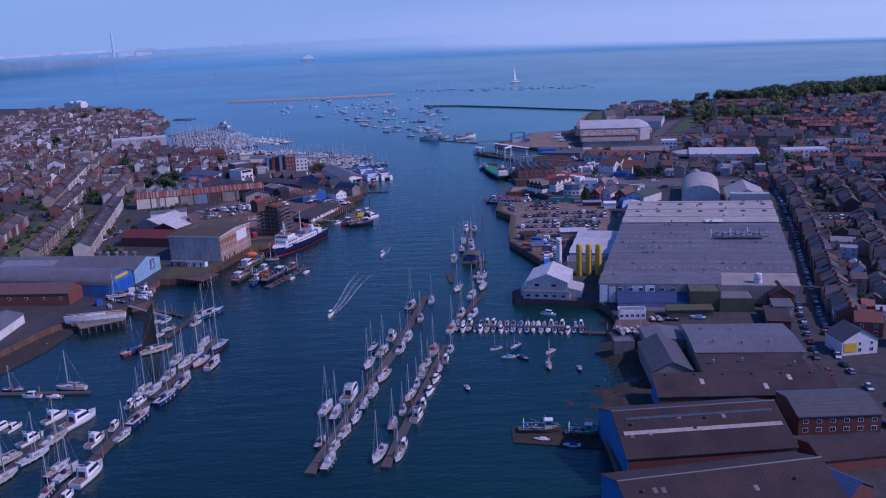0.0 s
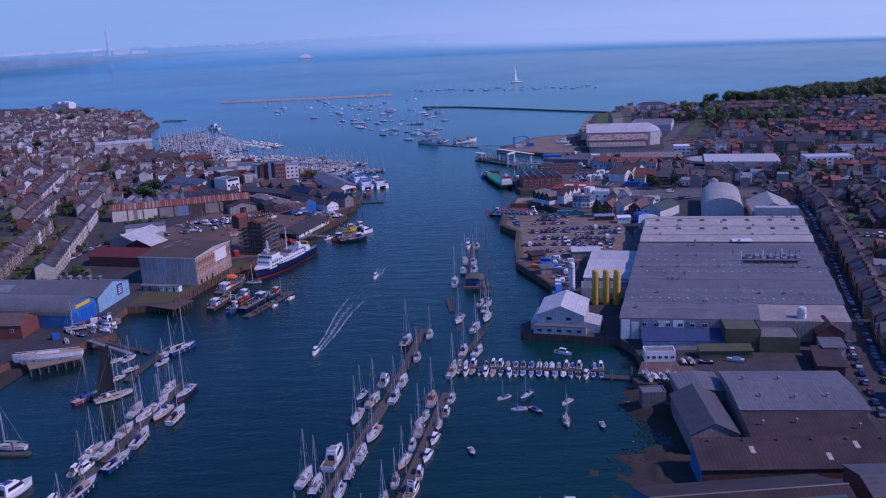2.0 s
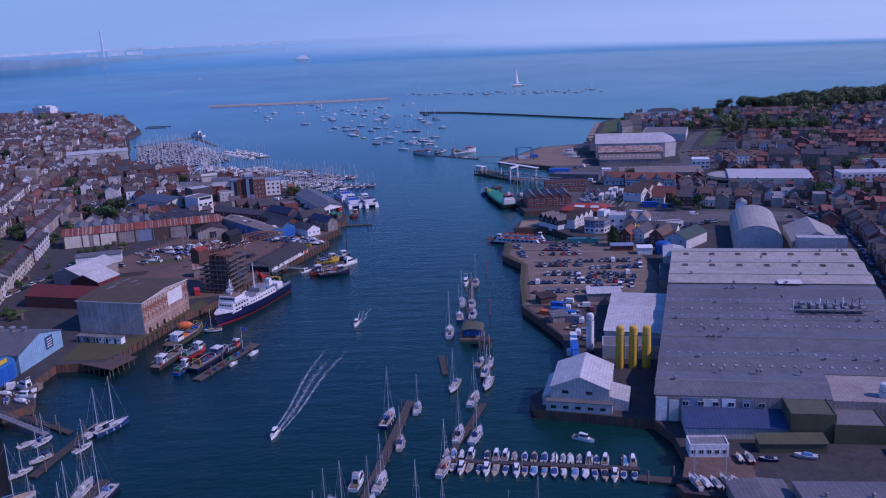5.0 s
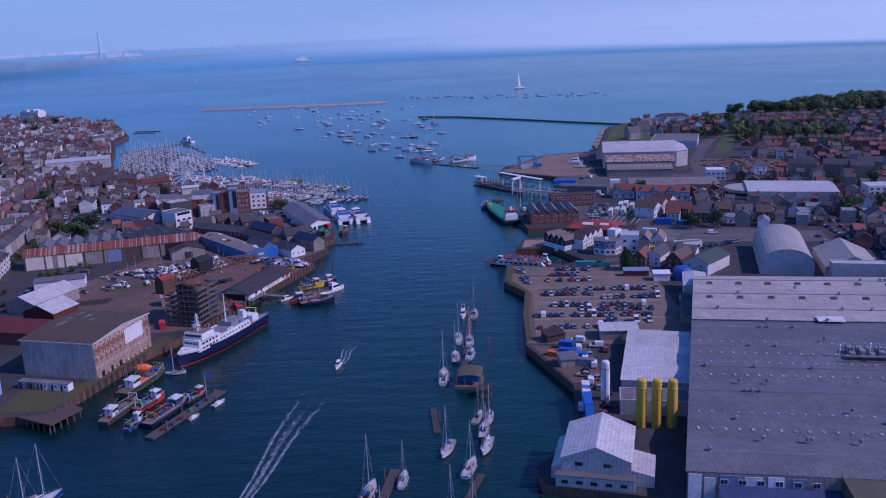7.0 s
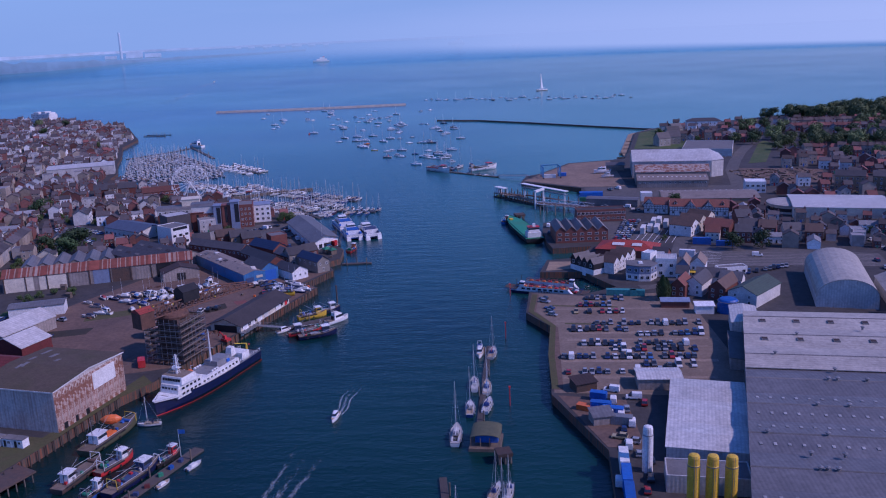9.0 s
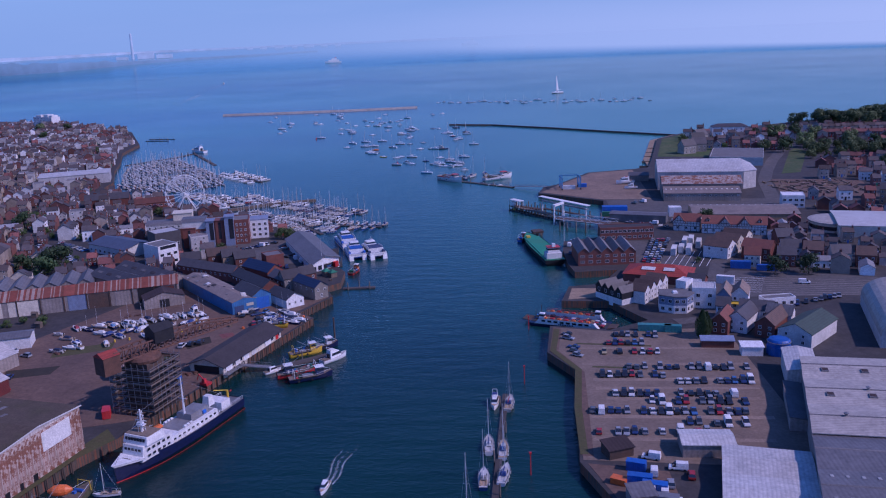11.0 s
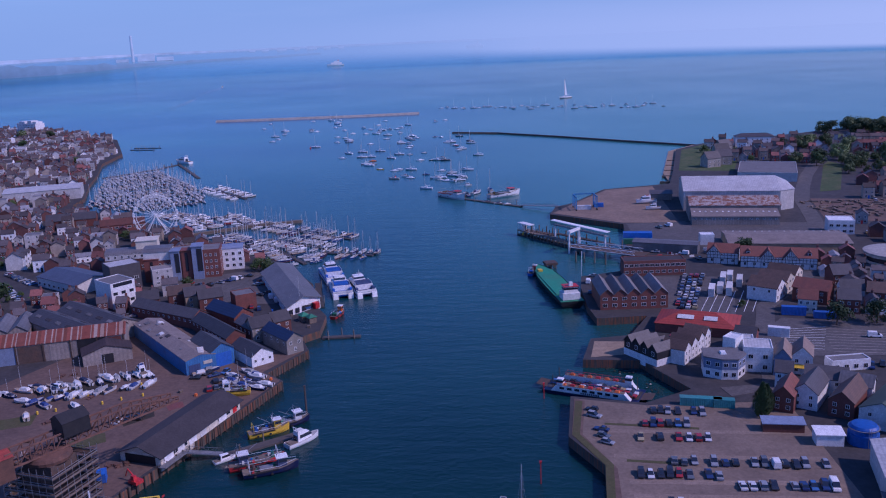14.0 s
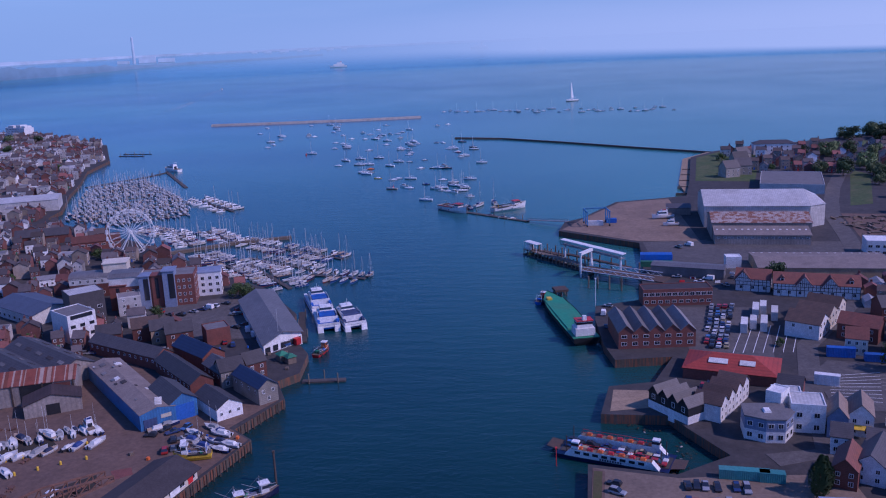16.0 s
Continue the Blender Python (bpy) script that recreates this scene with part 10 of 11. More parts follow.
def ferris_wheel():
    R = 12.6
    m = pose(-198.5, 807, G + 12.2, 0, 0, 20)
    ob = thing("ferris_wheel", Shape().rod((0, -1.6, 0), (0, 1.6, 0), .8, None, 12), WHITE, m, "white observation wheel with open gondolas", "ferris wheel")
    for y in (-1.1, 1.1):
        rim = Shape()
        for rr in (R, R * .88):
            for i in range(40):
                a, b = 6.28318 * i / 40, 6.28318 * (i + 1) / 40
                rim.rod((rr * math.cos(a), y, rr * math.sin(a)), (rr * math.cos(b), y, rr * math.sin(b)), .14, None, 4)
        part("rim", rim, WHITE, ob)
        for i in range(20):
            a = 6.28318 * i / 20
            part("spoke", Shape().rod((0, y, 0), (R * math.cos(a), y, R * math.sin(a)), .11, None, 4), WHITE, ob)
    for i in range(20):
        a = 6.28318 * (i + .5) / 20
        part("gondola", Shape().box(-.8, .8, -.7, .7, -1.7, -.2, 0, .15, .15).box(-.7, .7, -.6, .6, .2, .5, 0, .3, .3), WHITE, ob, m=pose(R * math.cos(a), 0, R * math.sin(a)))
    for y in (-3.6, 3.6):
        for x in (-7, 7):
            part("leg", Shape().rod((0, y * .4, 0), (x, y, -12.2), .3, .35, 6), WHITE, ob)
    keep(-199, 811, 10, 6)


ferris_wheel()
sheet("pier", strip([(-186, 810), (-150, 834), (-118, 846)], 3.2), TIMBER, 1.6, "timber marina arm with a walkway", "pier", deep=2.4)
for a, b in (((-346, 1064), (-311, 1114)), ((-311, 1114), (-302, 1138)), ((-302, 1138), (-252, 1046))):
    pontoon(a, b, 3, "timber outer wall of the far marina", piles=5)
pontoon((-406, 1274), (-376, 1267), 2.4, "old timber jetty off the town front", piles=6), pontoon((-408, 1290), (-374, 1284), 1.6, "old timber jetty off the town front", piles=6)
CRUISERS[1].put(pose(-300, 1146, 0, 0, 0, 60) @ Matrix.Scale(1.6, 4), "large white motor yacht at the marina's outer end")
building("boat_hall", "red-roofed marina hall with pale gables", "hall", -226, 822, 26, 9, 24, 5, 3, wall=BRICK, roof=TILE, win=[("s", 2.6, 7, 2.4, 1.2)])
building("boat_hall", "long slate-roofed marina store", "store", -268, 842, 30, 12, 18, 5, 3.4, wall=BRICK, roof=SLATE)

# ---- terraces, streets and the far town ----
rt = random.Random(21)
for x, y, hx, hy, r in ((-232, 706, 24, 12, -45), (-214, 650, 9, 14, -40), (330, 768, 24, 18, -20), (132, 604, 22, 14, -20), (213, 470, 8, 12, -14), (228, 822, 27, 28, 0), (168, 598, 28, 15, -10)):
    keep(x, y, hx, hy, r)


def terrace(a, b, kinds, flip=1, gap_every=9, group="", width=5.4, chance=.25, heap=None):
    """Houses side by side along a line; fronts to its right when flip is 1."""
    a, b = Vector(a), Vector(b)
    L, d = (b - a).length, (b - a).normalized()
    rz = math.degrees(math.atan2(d.y, d.x)) + (0 if flip > 0 else 180)
    kind, i, t = rt.choice(kinds), 0, 2.7
    while t < L:
        p = a + d * t
        if i % gap_every == gap_every - 1:
            kind = rt.choice(kinds)
        elif all(vacant(p.x + k * d.y, p.y - k * d.x, .6) for k in (-4, 0, 4)) and (inside(p.x, p.y, WEST) or inside(p.x, p.y, EAST)):
            k = rt.choice(kinds) if rt.random() < chance else kind
            heap.add(k, at(p.x, p.y, G, rz)) if heap else k.put(at(p.x, p.y, G, rz), group=group)
            keep(p.x, p.y, width / 2 - .3, 4.5, rz)
        t += width
        i += 1


H = HOUSES
F_ = FARHOUSES
east_town = Heap("far_houses_east", "crowded brick and render houses of the eastern town", "houses")
west_town = Heap("far_houses_west", "crowded roofs and gables of the western town", "houses")
# west bank: rows climbing away from the river
for a, b, f in (((-199, 447), (-234, 590), 1), ((-224, 440), (-250, 560), 1), ((-250, 430), (-276, 540), -1), ((-214, 610), (-250, 745), 1), ((-242, 600), (-262, 690), -1), ((-285, 600), (-330, 770), 1), ((-262, 560), (-280, 640), 1)):
    terrace(a, b, BAYHOUSES, f, 10, "terraced houses on the west bank", heap=None if a in ((-199, 447), (-214, 610)) else west_town)
for k in range(5):
    for j in range(2):
        y = 630 + 72 * j
        x = -255 - .28 * (y - 560) - 27 * k
        if x > -.56 * y - 25:
            terrace((x, y), (x - 15, y + 60), [F_[0], F_[3], F_[2], F_[0]], 1 if k % 2 else -1, 9, "", heap=west_town)
# east bank: streets beside the factory
STREET = [H[0], H[0], H[2], house(5.3, 10.5, 5.3, 2.9, BRICK, SLATE, "dark brick terraced house with a gabled front and slate roof", ridge="y"), house(5.2, 9.5, 5.9, 2.4, BRICK, BROWNTILE, "brick terraced house with a brown tiled roof", wing=True), house(5.2, 11, 5.0, 2.3, BUFF, SLATE, "buff brick terraced house with slate roof", 2)]
BACK = [(139.5, 296), (153.6, 346), (168, 392), (182.6, 440), (208.6, 532), (217, 580)]
for shift, f in ((0, -1), (28, 1), (43, -1), (71, 1), (86, -1)):
    for (x0, y0), (x1, y1) in zip(BACK, BACK[1:]):
        if x0 + shift < .54 * y0 + 14:
            terrace((x0 + shift, y0 + .5), (x1 + shift, y1 - .5), STREET, f, 14, "terraced houses on the east bank", heap=east_town if shift > 1 or y0 > 430 else None, chance=.75)
for x, y, k in ((143, 290, 5), (150, 278, 4), (224, 600, 6), (236, 640, 4)):
    if vacant(x, y, 5):
        H[k].put(at(x, y, G, rt.uniform(-20, 0)))
        keep(x, y, 4.5, 4.5)
for a, b, f in (((281, 928), (297, 922), 1), ((299, 920), (336, 902), 1), ((275, 856), (288, 851), 1), ((342, 898), (420, 872), 1), ((345, 868), (440, 838), 1), ((340, 842), (380, 826), -1), ((392, 806), (450, 790), 1), ((320, 1076), (396, 1060), 1), ((330, 1102), (420, 1096), 1), ((312, 750), (372, 732), 1), ((300, 690), (350, 675), 1), ((270, 660), (330, 640), 1)):
    terrace(a, b, [F_[2], F_[2], F_[2], F_[0], F_[3]], f, 14, "", 5.4, heap=east_town)
# the crowded roofs between the streets
for i in range(900):
    y = rt.uniform(296, 715)
    x = rt.uniform(150 if y > 612 else .36 * y + 38, min(.56 * y + 24, 250 if y > 600 else 400))
    if vacant(x, y, 3.4) and not (104 < x < 198 and 570 < y < 612) and not (195 < x < 222 and 462 < y < 476):
        r, k = -17 + 90 * (rt.random() < .5) + rt.uniform(-6, 6), rt.uniform(.62, .95)
        east_town.add(rt.choice((F_[0], F_[0], F_[2], F_[3], F_[3], F_[2], F_[6], F_[1], F_[5], F_[4])), at(x, y, G, r) @ Matrix.Scale(k, 4))
        keep(x, y, 2.6 * k, 3.4 * k, r)
# old town and far town: houses turned with the streets
LOT = [(-156, 690), (-134, 709), (-122, 715), (-104, 724), (-92, 694), (-88, 660), (-116, 660), (-126, 676), (-140, 681)]
sheet("car_park", LOT, TARMAC, G + 0.055, "tarmac car park before the flats")
for gy in range(112):
    y = 640 + 8.0 * gy
    for gx in range(80):
        x = -112 - 7.6 * gx + (gy % 2) * 4 + rt.uniform(-2, 2)
        yy = y + rt.uniform(-2.2, 2.2)
        if x < -.545 * yy - 25 or rt.random() < .13 or math.sin(x * .105 + yy * .03) > .93 or math.sin(yy * .085 - x * .03) > .95:
            continue
        if rt.random() < .05 and yy > 700 and all(inside(x + a, yy + b, WEST) for a, b in ((-12, 0), (16, 0), (0, 16))) and vacant(x, yy, 10) and not inside(x, yy, LOT):
            r = 18 + 90 * (rt.random() < .4) + rt.uniform(-6, 6)
            west_town.add(rt.choice(FARBLOCKS), at(x, yy, G, r))
            keep(x, yy, 9.5, 6, r)
        elif inside(x, yy, WEST) and inside(x + 6, yy, WEST) and inside(x, yy + 7, WEST) and vacant(x, yy, 3.5) and not inside(x, yy, LOT):
            west_town.add(rt.choice((F_[1], F_[4], F_[0], F_[5], F_[6], F_[4], F_[0], F_[3])) if yy > 930 and rt.random() < .6 else rt.choice((F_[0], F_[0], F_[1], F_[0], F_[3], F_[0], F_[2], F_[5], F_[6], F_[0], F_[2], F_[3], F_[0], F_[4])), at(x, yy, G, 18 + 90 * (rt.random() < .4) + rt.uniform(-9, 9)) @ Matrix.Scale(rt.uniform(.68, 1.05), 4))
            keep(x, yy, 2.8, 3.3)
count = 0
for gy in range(48):
    y = 560 + 13 * gy
    for gx in range(32):
        x = 205 + 12 * gx + rt.uniform(-4, 4)
        yy = y + rt.uniform(-4, 4)
        if x > .56 * yy + 30 or count > 520 or rt.random() < .25 or (265 < x < 365 and 930 < yy < 1020 and yy < 1020 - (x - 316) * .6) or yy > 1135 or (200 < x < 270 and 820 < yy < 1000 and x - 206 < (yy - 860) * .36 + 34) or (258 < x < 306 and 945 < yy < 1008):
            continue
        if inside(x, yy, EAST) and inside(x, yy + 10, EAST) and vacant(x, yy, 4.6):
            east_town.add(rt.choice((F_[0], F_[2], F_[1], F_[3], F_[2], F_[1], F_[4], F_[0], F_[3])), at(x, yy, G, -12 + 90 * (rt.random() < .3) + rt.uniform(-12, 12)))
            keep(x, yy, 4.5, 5)
            count += 1

east_town.done(), west_town.done()

# ---- trees and the wooded hill ----


def hill():
    s = Shape()
    nx, ny = 26, 16
    for j in range(ny + 1):
        for i in range(nx + 1):
            x, y = 330 + 34 * i, 1085 + 7.5 * j
            edge = min(1, i / 4, j / 3, (nx - i) / 2, (ny - j) / 2)
            s.v.append((x, y + (x - 330) * .2, G - .5 + 11 * max(0, edge) * min(1, i / 10) + 2 * noise.noise((x * .01, y * .01, 0))))
    for j in range(ny):
        for i in range(nx):
            a = j * (nx + 1) + i
            s.f.append((a, a + 1, a + nx + 2, a + nx + 1))
    s.m = [0] * len(s.f)
    return thing("hill", s, GRASS, Matrix.Identity(4), "low wooded rise behind the eastern town", "hill", kind="structure", smooth=True)


hill()
wood = Heap("far_wood", "dense leafy crowns of the far eastern wood", "trees")
for i in range(300):
    x = 332 + 350 * rt.random() ** .8
    y = (1185 - .38 * (x - 341) if x < 464 else 1138 + .2 * (x - 464)) + rt.uniform(-6, 95)
    if not inside(x, y + 6, EAST):
        continue
    i_, j_ = (x - 330) / 34, (y - (x - 330) * .2 - 1085) / 7.5
    z = G - .5 + 11 * max(0, min(1, i_ / 4, j_ / 3, (26 - i_) / 2, (16 - j_) / 2)) * min(1, i_ / 10)
    wood.add(TREES[3] if i % 6 else TREES[1], at(x, y, z - 1, rt.uniform(0, 360)) @ Matrix.Scale(rt.uniform(.8, 1.25), 4))
for i in range(46):                       # the belt of trees below the red rows
    x = rt.uniform(264, 364)
    y = 934 + .42 * (x - 264) + rt.uniform(-3, 22) + 40 * rt.random() * (x < 330)
    if vacant(x, y, 1):
        wood.add(TREES[i % 2 * 3], at(x, y, G, rt.uniform(0, 360)) @ Matrix.Scale(rt.uniform(.55, .85), 4))
wood.done()
SPOTS = [(-208, 395, 0), (-226, 500, 0), (-236, 520, 2), (-262, 470, 2), (-256, 610, 1), (-232, 655, 1), (-226, 648, 1), (-176, 652, 1), (-180, 660, 0), (-300, 660, 2), (-268, 700, 0), (-108, 715, 2), (-140, 690, 2),
         (-560, 1395, 1), (-600, 1400, 3), (-540, 1290, 1), (-420, 1010, 2), (-470, 1150, 0), (104, 640, 0), (210, 640, 2), (176, 690, 0), (188, 640, 2), (158, 280, 1), (150, 245, 0), (160, 250, 1), (222, 470, 1), (210, 520, 0),
         (280, 720, 1), (292, 715, 1), (300, 722, 1), (260, 730, 0), (255, 985, 1), (262, 1000, 1), (244, 1000, 3), (228, 1040, 1), (214, 1050, 1), (236, 1080, 3), (262, 1090, 1), (275, 1075, 3), (285, 1085, 3), (300, 1090, 1), (215, 1020, 0), (192, 1080, 2)]
for i in range(40):
    SPOTS.append((rt.uniform(262, 420), rt.uniform(840, 1110), rt.choice((0, 1, 3))))
for i in range(34):
    yy = rt.uniform(560, 1300)
    SPOTS.append((-rt.uniform(.26, .54) * yy, yy, rt.choice((0, 1, 2, 2))))
for i in range(24):
    yy = rt.uniform(420, 700)
    SPOTS.append((rt.uniform(.43, .56) * yy, yy, rt.choice((0, 1, 2))))
for x, y, k, z in ((-222, 662, 1, 1.0), (-214, 657, 1, 1.2), (-216, 645, 1, 1), (-290, 766, 1, 1), (126, 718, 1, .85), (132, 616, 1, .8), (147, 617, 1, .8),
                   (206, 494, 0, .6), (230, 524, 1, .7), (226, 635, 1, .9), (232, 638, 1, .8), (256, 638, 0, .9), (248, 642, 1, .9), (213, 488, 1, .5), (-113, 716, 2, .9)):
    TREES[k].put(at(x, y, G, 37 * x % 360) @ Matrix.Scale(z, 4), group="garden and street trees")
for x, y, k in ((84.5, 538, 1.0), (86.5, 540.5, .85)):
    CYPRESS.put(at(x - 3, y, G, 40 * x) @ Matrix.Scale(k, 4), "narrow dark evergreen tree beside the car park", "garden and street trees")
for x, y, k in SPOTS:
    if (inside(x, y, WEST) or inside(x, y, EAST)) and vacant(x, y, 1.0) and not (-200 < x < -60 and 400 < y < 640):
        TREES[k].put(at(x, y, G, rt.uniform(0, 360)) @ Matrix.Scale(rt.uniform(.7, 1.05) * (.65 if x > 0 and y < 720 else 1), 4), group="garden and street trees")

for k, (a, b, w) in enumerate((((-213, 447), (-243, 578), 8), ((-238, 436), (-264, 548), 8), ((-229, 612), (-254, 702), 8), ((-264, 432), (-288, 538), 8), ((-196, 592), (-206, 606), 5))):
    sheet("grass", strip([a, b], w), GRASS if k % 2 else SCRUB, G + .055 + .004 * k, "long narrow back gardens of grass and scrub", "gardens")
gardens = Heap("garden_shrubs", "leafy shrubs and small trees in back gardens", "shrubs")
lawn = Heap("garden_lawns", "small green lawns between the house rows", "lawns")
plot = Stock(thing("lawn", Shape().box(-3.5, 3.5, -2, 2, -.2, .07), GRASS, at(0, 0), "small green garden lawn", "lawn"))
shed = Stock(thing("garden_shed", Shape().box(-1.1, 1.1, -.9, .9, -.2, 2).hexa(((-1.3, -1.1, 2), (1.3, -1.1, 2), (1.3, 1.1, 2), (-1.3, 1.1, 2)), ((-1.3, -.1, 2.7), (1.3, -.1, 2.7), (1.3, .1, 2.7), (-1.3, .1, 2.7))), TIMBER, at(0, 0), "small timber garden shed", "shed"))
sheds = Heap("garden_sheds", "small timber sheds in back gardens", "sheds")
for i in range(900):
    if i % 3:
        y = rt.uniform(420, 860)
        x, bank_ = -rt.uniform(.30, .56) * y, WEST
    else:
        y = rt.uniform(250, 1000)
        x, bank_ = rt.uniform(.34, .60) * y + 30, EAST
    if inside(x, y, bank_) and vacant(x, y, 1.6) and not (-180 < x and 400 < y < 640 and x < 0):
        q = rt.random()
        if q < .6:
            gardens.add(TREES[2] if q < .4 else TREES[0], at(x, y, G - .2, rt.uniform(0, 360)) @ Matrix.Scale(rt.uniform(.28, .62), 4))
        elif q < .85:
            lawn.add(plot, at(x, y, G, -14 + rt.choice((0, 90))))
        else:
            sheds.add(shed, at(x, y, G, rt.uniform(-20, 0)))
        keep(x, y, 1.2, 1.2)
gardens.done(), lawn.done(), sheds.done(), discard([plot, shed])

# ---- cars ----
rc = random.Random(31)
far_cars = Heap("far_parked_cars", "cars parked along far streets and lots", "cars")


def car_row(a, b, n, way, kinds=CARS, fill=.85, group="cars in the gravel car park", z=G + .06):
    a, b = Vector(a), Vector(b)
    for i in range(n):
        if rc.random() < fill:
            p = a + (b - a) * (i + .5) / n + Vector((rc.uniform(-.25, .25), rc.uniform(-.4, .4)))
            k = VAN if rc.random() < .06 and kinds is CARS else rc.choice(kinds)
            m = at(p.x, p.y, z, way + rc.choice((0, 180)) + rc.uniform(-3, 3))
            far_cars.add(k, m) if kinds is FARCARS and "queue" not in group else k.put(m, group=group)


for a, b, n, f in (((34, 463), (66, 461), 13, .55), ((60, 468), (78, 466), 7, .7), ((34, 477), (80, 474), 19, .9), ((50, 483), (82, 481), 13, .85), ((42, 489.5), (80, 487), 15, .85), ((64, 498), (88, 496.5), 10, .95), ((40, 504.5), (62, 503), 9, .9), ((50, 511), (90, 507.5), 16, .85), ((41, 525.5), (64, 524), 9, .85), ((46, 534), (60, 533), 6, .8), ((50, 542.5), (66, 540.5), 7, .9)):
    car_row(a, b, n, -6, fill=f)
car_row((35.5, 520), (33, 546), 6, 60, fill=.8)
for x, y in ((46, 439), (49, 433), (55, 437), (47, 412), (47.5, 405), (50, 401), (48, 392), (46, 386), (44, 415), (46, 420)):
    rc.choice((VAN, CARS[2], CARS[0])).put(at(x, y, G + .07, rc.choice((-8, 70, -10))))
for k in range(4):
    car_row((77.5 + 2.3 * k, 638), (91.5 + 2.7 * k, 688), 11, -17, FARCARS, .9, "cars in the ferry queue", G + .07)
for x, y, n in ((95, 654, 9), (99.5, 658, 7), (102.5, 655, 10), (110, 667, 9), (104, 671, 10), (108, 675, 8)):
    container(x + .29 * n / 2, y + .95 * n / 2, -17, PALE, "white lorry trailer waiting for the ferry", n, H=3.6)
for k in range(7):
    sheet("lane_line", strip([(86 + 3.4 * k, 634), (97 + 3.4 * k, 662)], .22), WHITE, G + .08, "worn white painted lane line", "road marking")
for (x0, y0), (x1, y1) in zip(ROAD_E, ROAD_E[1:]):
    car_row((x0 - 3.6, y0), (x1 - 3.6, y1), max(2, int(abs(y1 - y0) / 6.2)), heading((x0, y0), (x1, y1)), FARCARS if y0 > 330 else CARS, .9, "cars parked along the street", G + .09)
    car_row((x0 + 3.4, y0), (x1 + 3.4, y1), max(2, int(abs(y1 - y0) / 6.2)), heading((x0, y0), (x1, y1)), FARCARS if y0 > 330 else CARS, .88, "cars parked along the street", G + .09)
for a, b, n in (((-160, 645), (-120, 648), 12), ((-108, 690), (-88, 690), 7), ((205, 740), (260, 725), 18), ((200, 760), (250, 748), 16), ((-205, 470), (-192, 560), 14), ((-212, 590), (-232, 700), 16), ((240, 840), (262, 920), 12), ((-95, 676), (-86, 652), 5), ((190, 590), (182, 540), 8)):
    car_row(a, b, n, heading(a, b) + (90 if n > 14 else 0), FARCARS, .75, "cars parked about the town", G + .1)
for a, b, n in (((-256, 716), (-228, 690), 12), ((-246, 722), (-218, 698), 12), ((-236, 700), (-212, 672), 9)):
    car_row(a, b, n, heading(a, b) + 90, FARCARS, .8, "cars parked about the town", G + .1)
car_row((126, 573), (148, 583), 10, -20, CARS, .95, "cars along the village car park", G + .1)
car_row((198, 470), (218, 466), 7, -14, CARS, .9, "cars in a back lot", G + .1)
for x, y in ((-99, 520), (-96, 522), (-93, 524), (-90, 526), (-158, 500), (-165, 490), (-98, 575), (-95, 579), (-92, 577), (-89, 580)):
    rc.choice(CARS).put(at(x, y, G + .07, rc.uniform(0, 180)))
rc2 = random.Random(4)
for i in range(12):
    x, y = -128 + rc2.uniform(-34, 8), 562 + rc2.uniform(-14, 10)
    y += (x + 128) * .35
    if vacant(x, y, 1.5):
        rc2.choice((DINGHIES[0], DINGHIES[1], HULLS[0], CRUISERS[2])).put(at(x, y, G + .5, 60 + rc2.uniform(-30, 30)), "small boat laid up ashore in the boatyard", "boats laid up in the yard")
for i in range(7):
    HULLS[i % 2].put(at(-80 + rc2.uniform(-7, 4), 570 + rc2.uniform(-6, 12), G + .4, 70 + rc2.uniform(-15, 15)), "sailing boat laid up on the quay", "boats laid up on the quay") if i < 6 else DINGHIES[i % 3].put(at(-84 + rc2.uniform(-6, 6), 573 + rc2.uniform(-6, 8), G + .3, 70 + rc2.uniform(-15, 15)), "small boat laid up on the quay", "boats laid up on the quay")

# ---- the western yard's clutter ----
post_mesh = Shape().lathe(((.34, 0), (.34, .9), (.22, 1.1)), 10)
for x, y in ((-127, 552), (-122, 555), (-117, 558), (-111, 561), (-130, 562), (-125, 565), (-120, 567), (-115, 570), (-134, 560), (-140, 548), (-135, 550), (-145, 556)):
    thing("bollard", post_mesh, YELLOW, at(x, y, G + .05), "yellow drum bollard standing in the boatyard", "bollard", "yellow yard bollards")
for i in range(20):
    row = i // 10
    x, y = -148 + 3.6 * (i % 10) + rc2.uniform(-.6, .6) + 3 * row, 566 + 1.5 * (i % 10) - 9 * row + rc2.uniform(-.8, .8)
    if vacant(x, y, 1.0):
        rc2.choice((DINGHIES[0], DINGHIES[2], DINGHIES[1], HULLS[1], HULLS[0])).put(at(x, y, G + .5, (-25 if row else 40) + rc2.uniform(-14, 14)), "small boat laid up ashore in the boatyard", "boats laid up in the yard")
CRUISERS[0].put(at(-119, 580, G + .6, 40), "white motor boat on a cradle in the yard")
for x, y, w in ((-97, 579, -60), (-95, 582, -60), (-72, 568, 70), (-74, 565, 70), (-76, 570, 75)):
    HULLS[0].put(at(x, y, G + .5, w), "slim white hull laid up on the quay")
work_boat((-85, 561), (-75, 559), 3.0, 1.5, YELLOW, "yellow and white workboat laid up on the quay", WHITE, mast=4).matrix_basis = at(-80, 560, G + .6, 100)
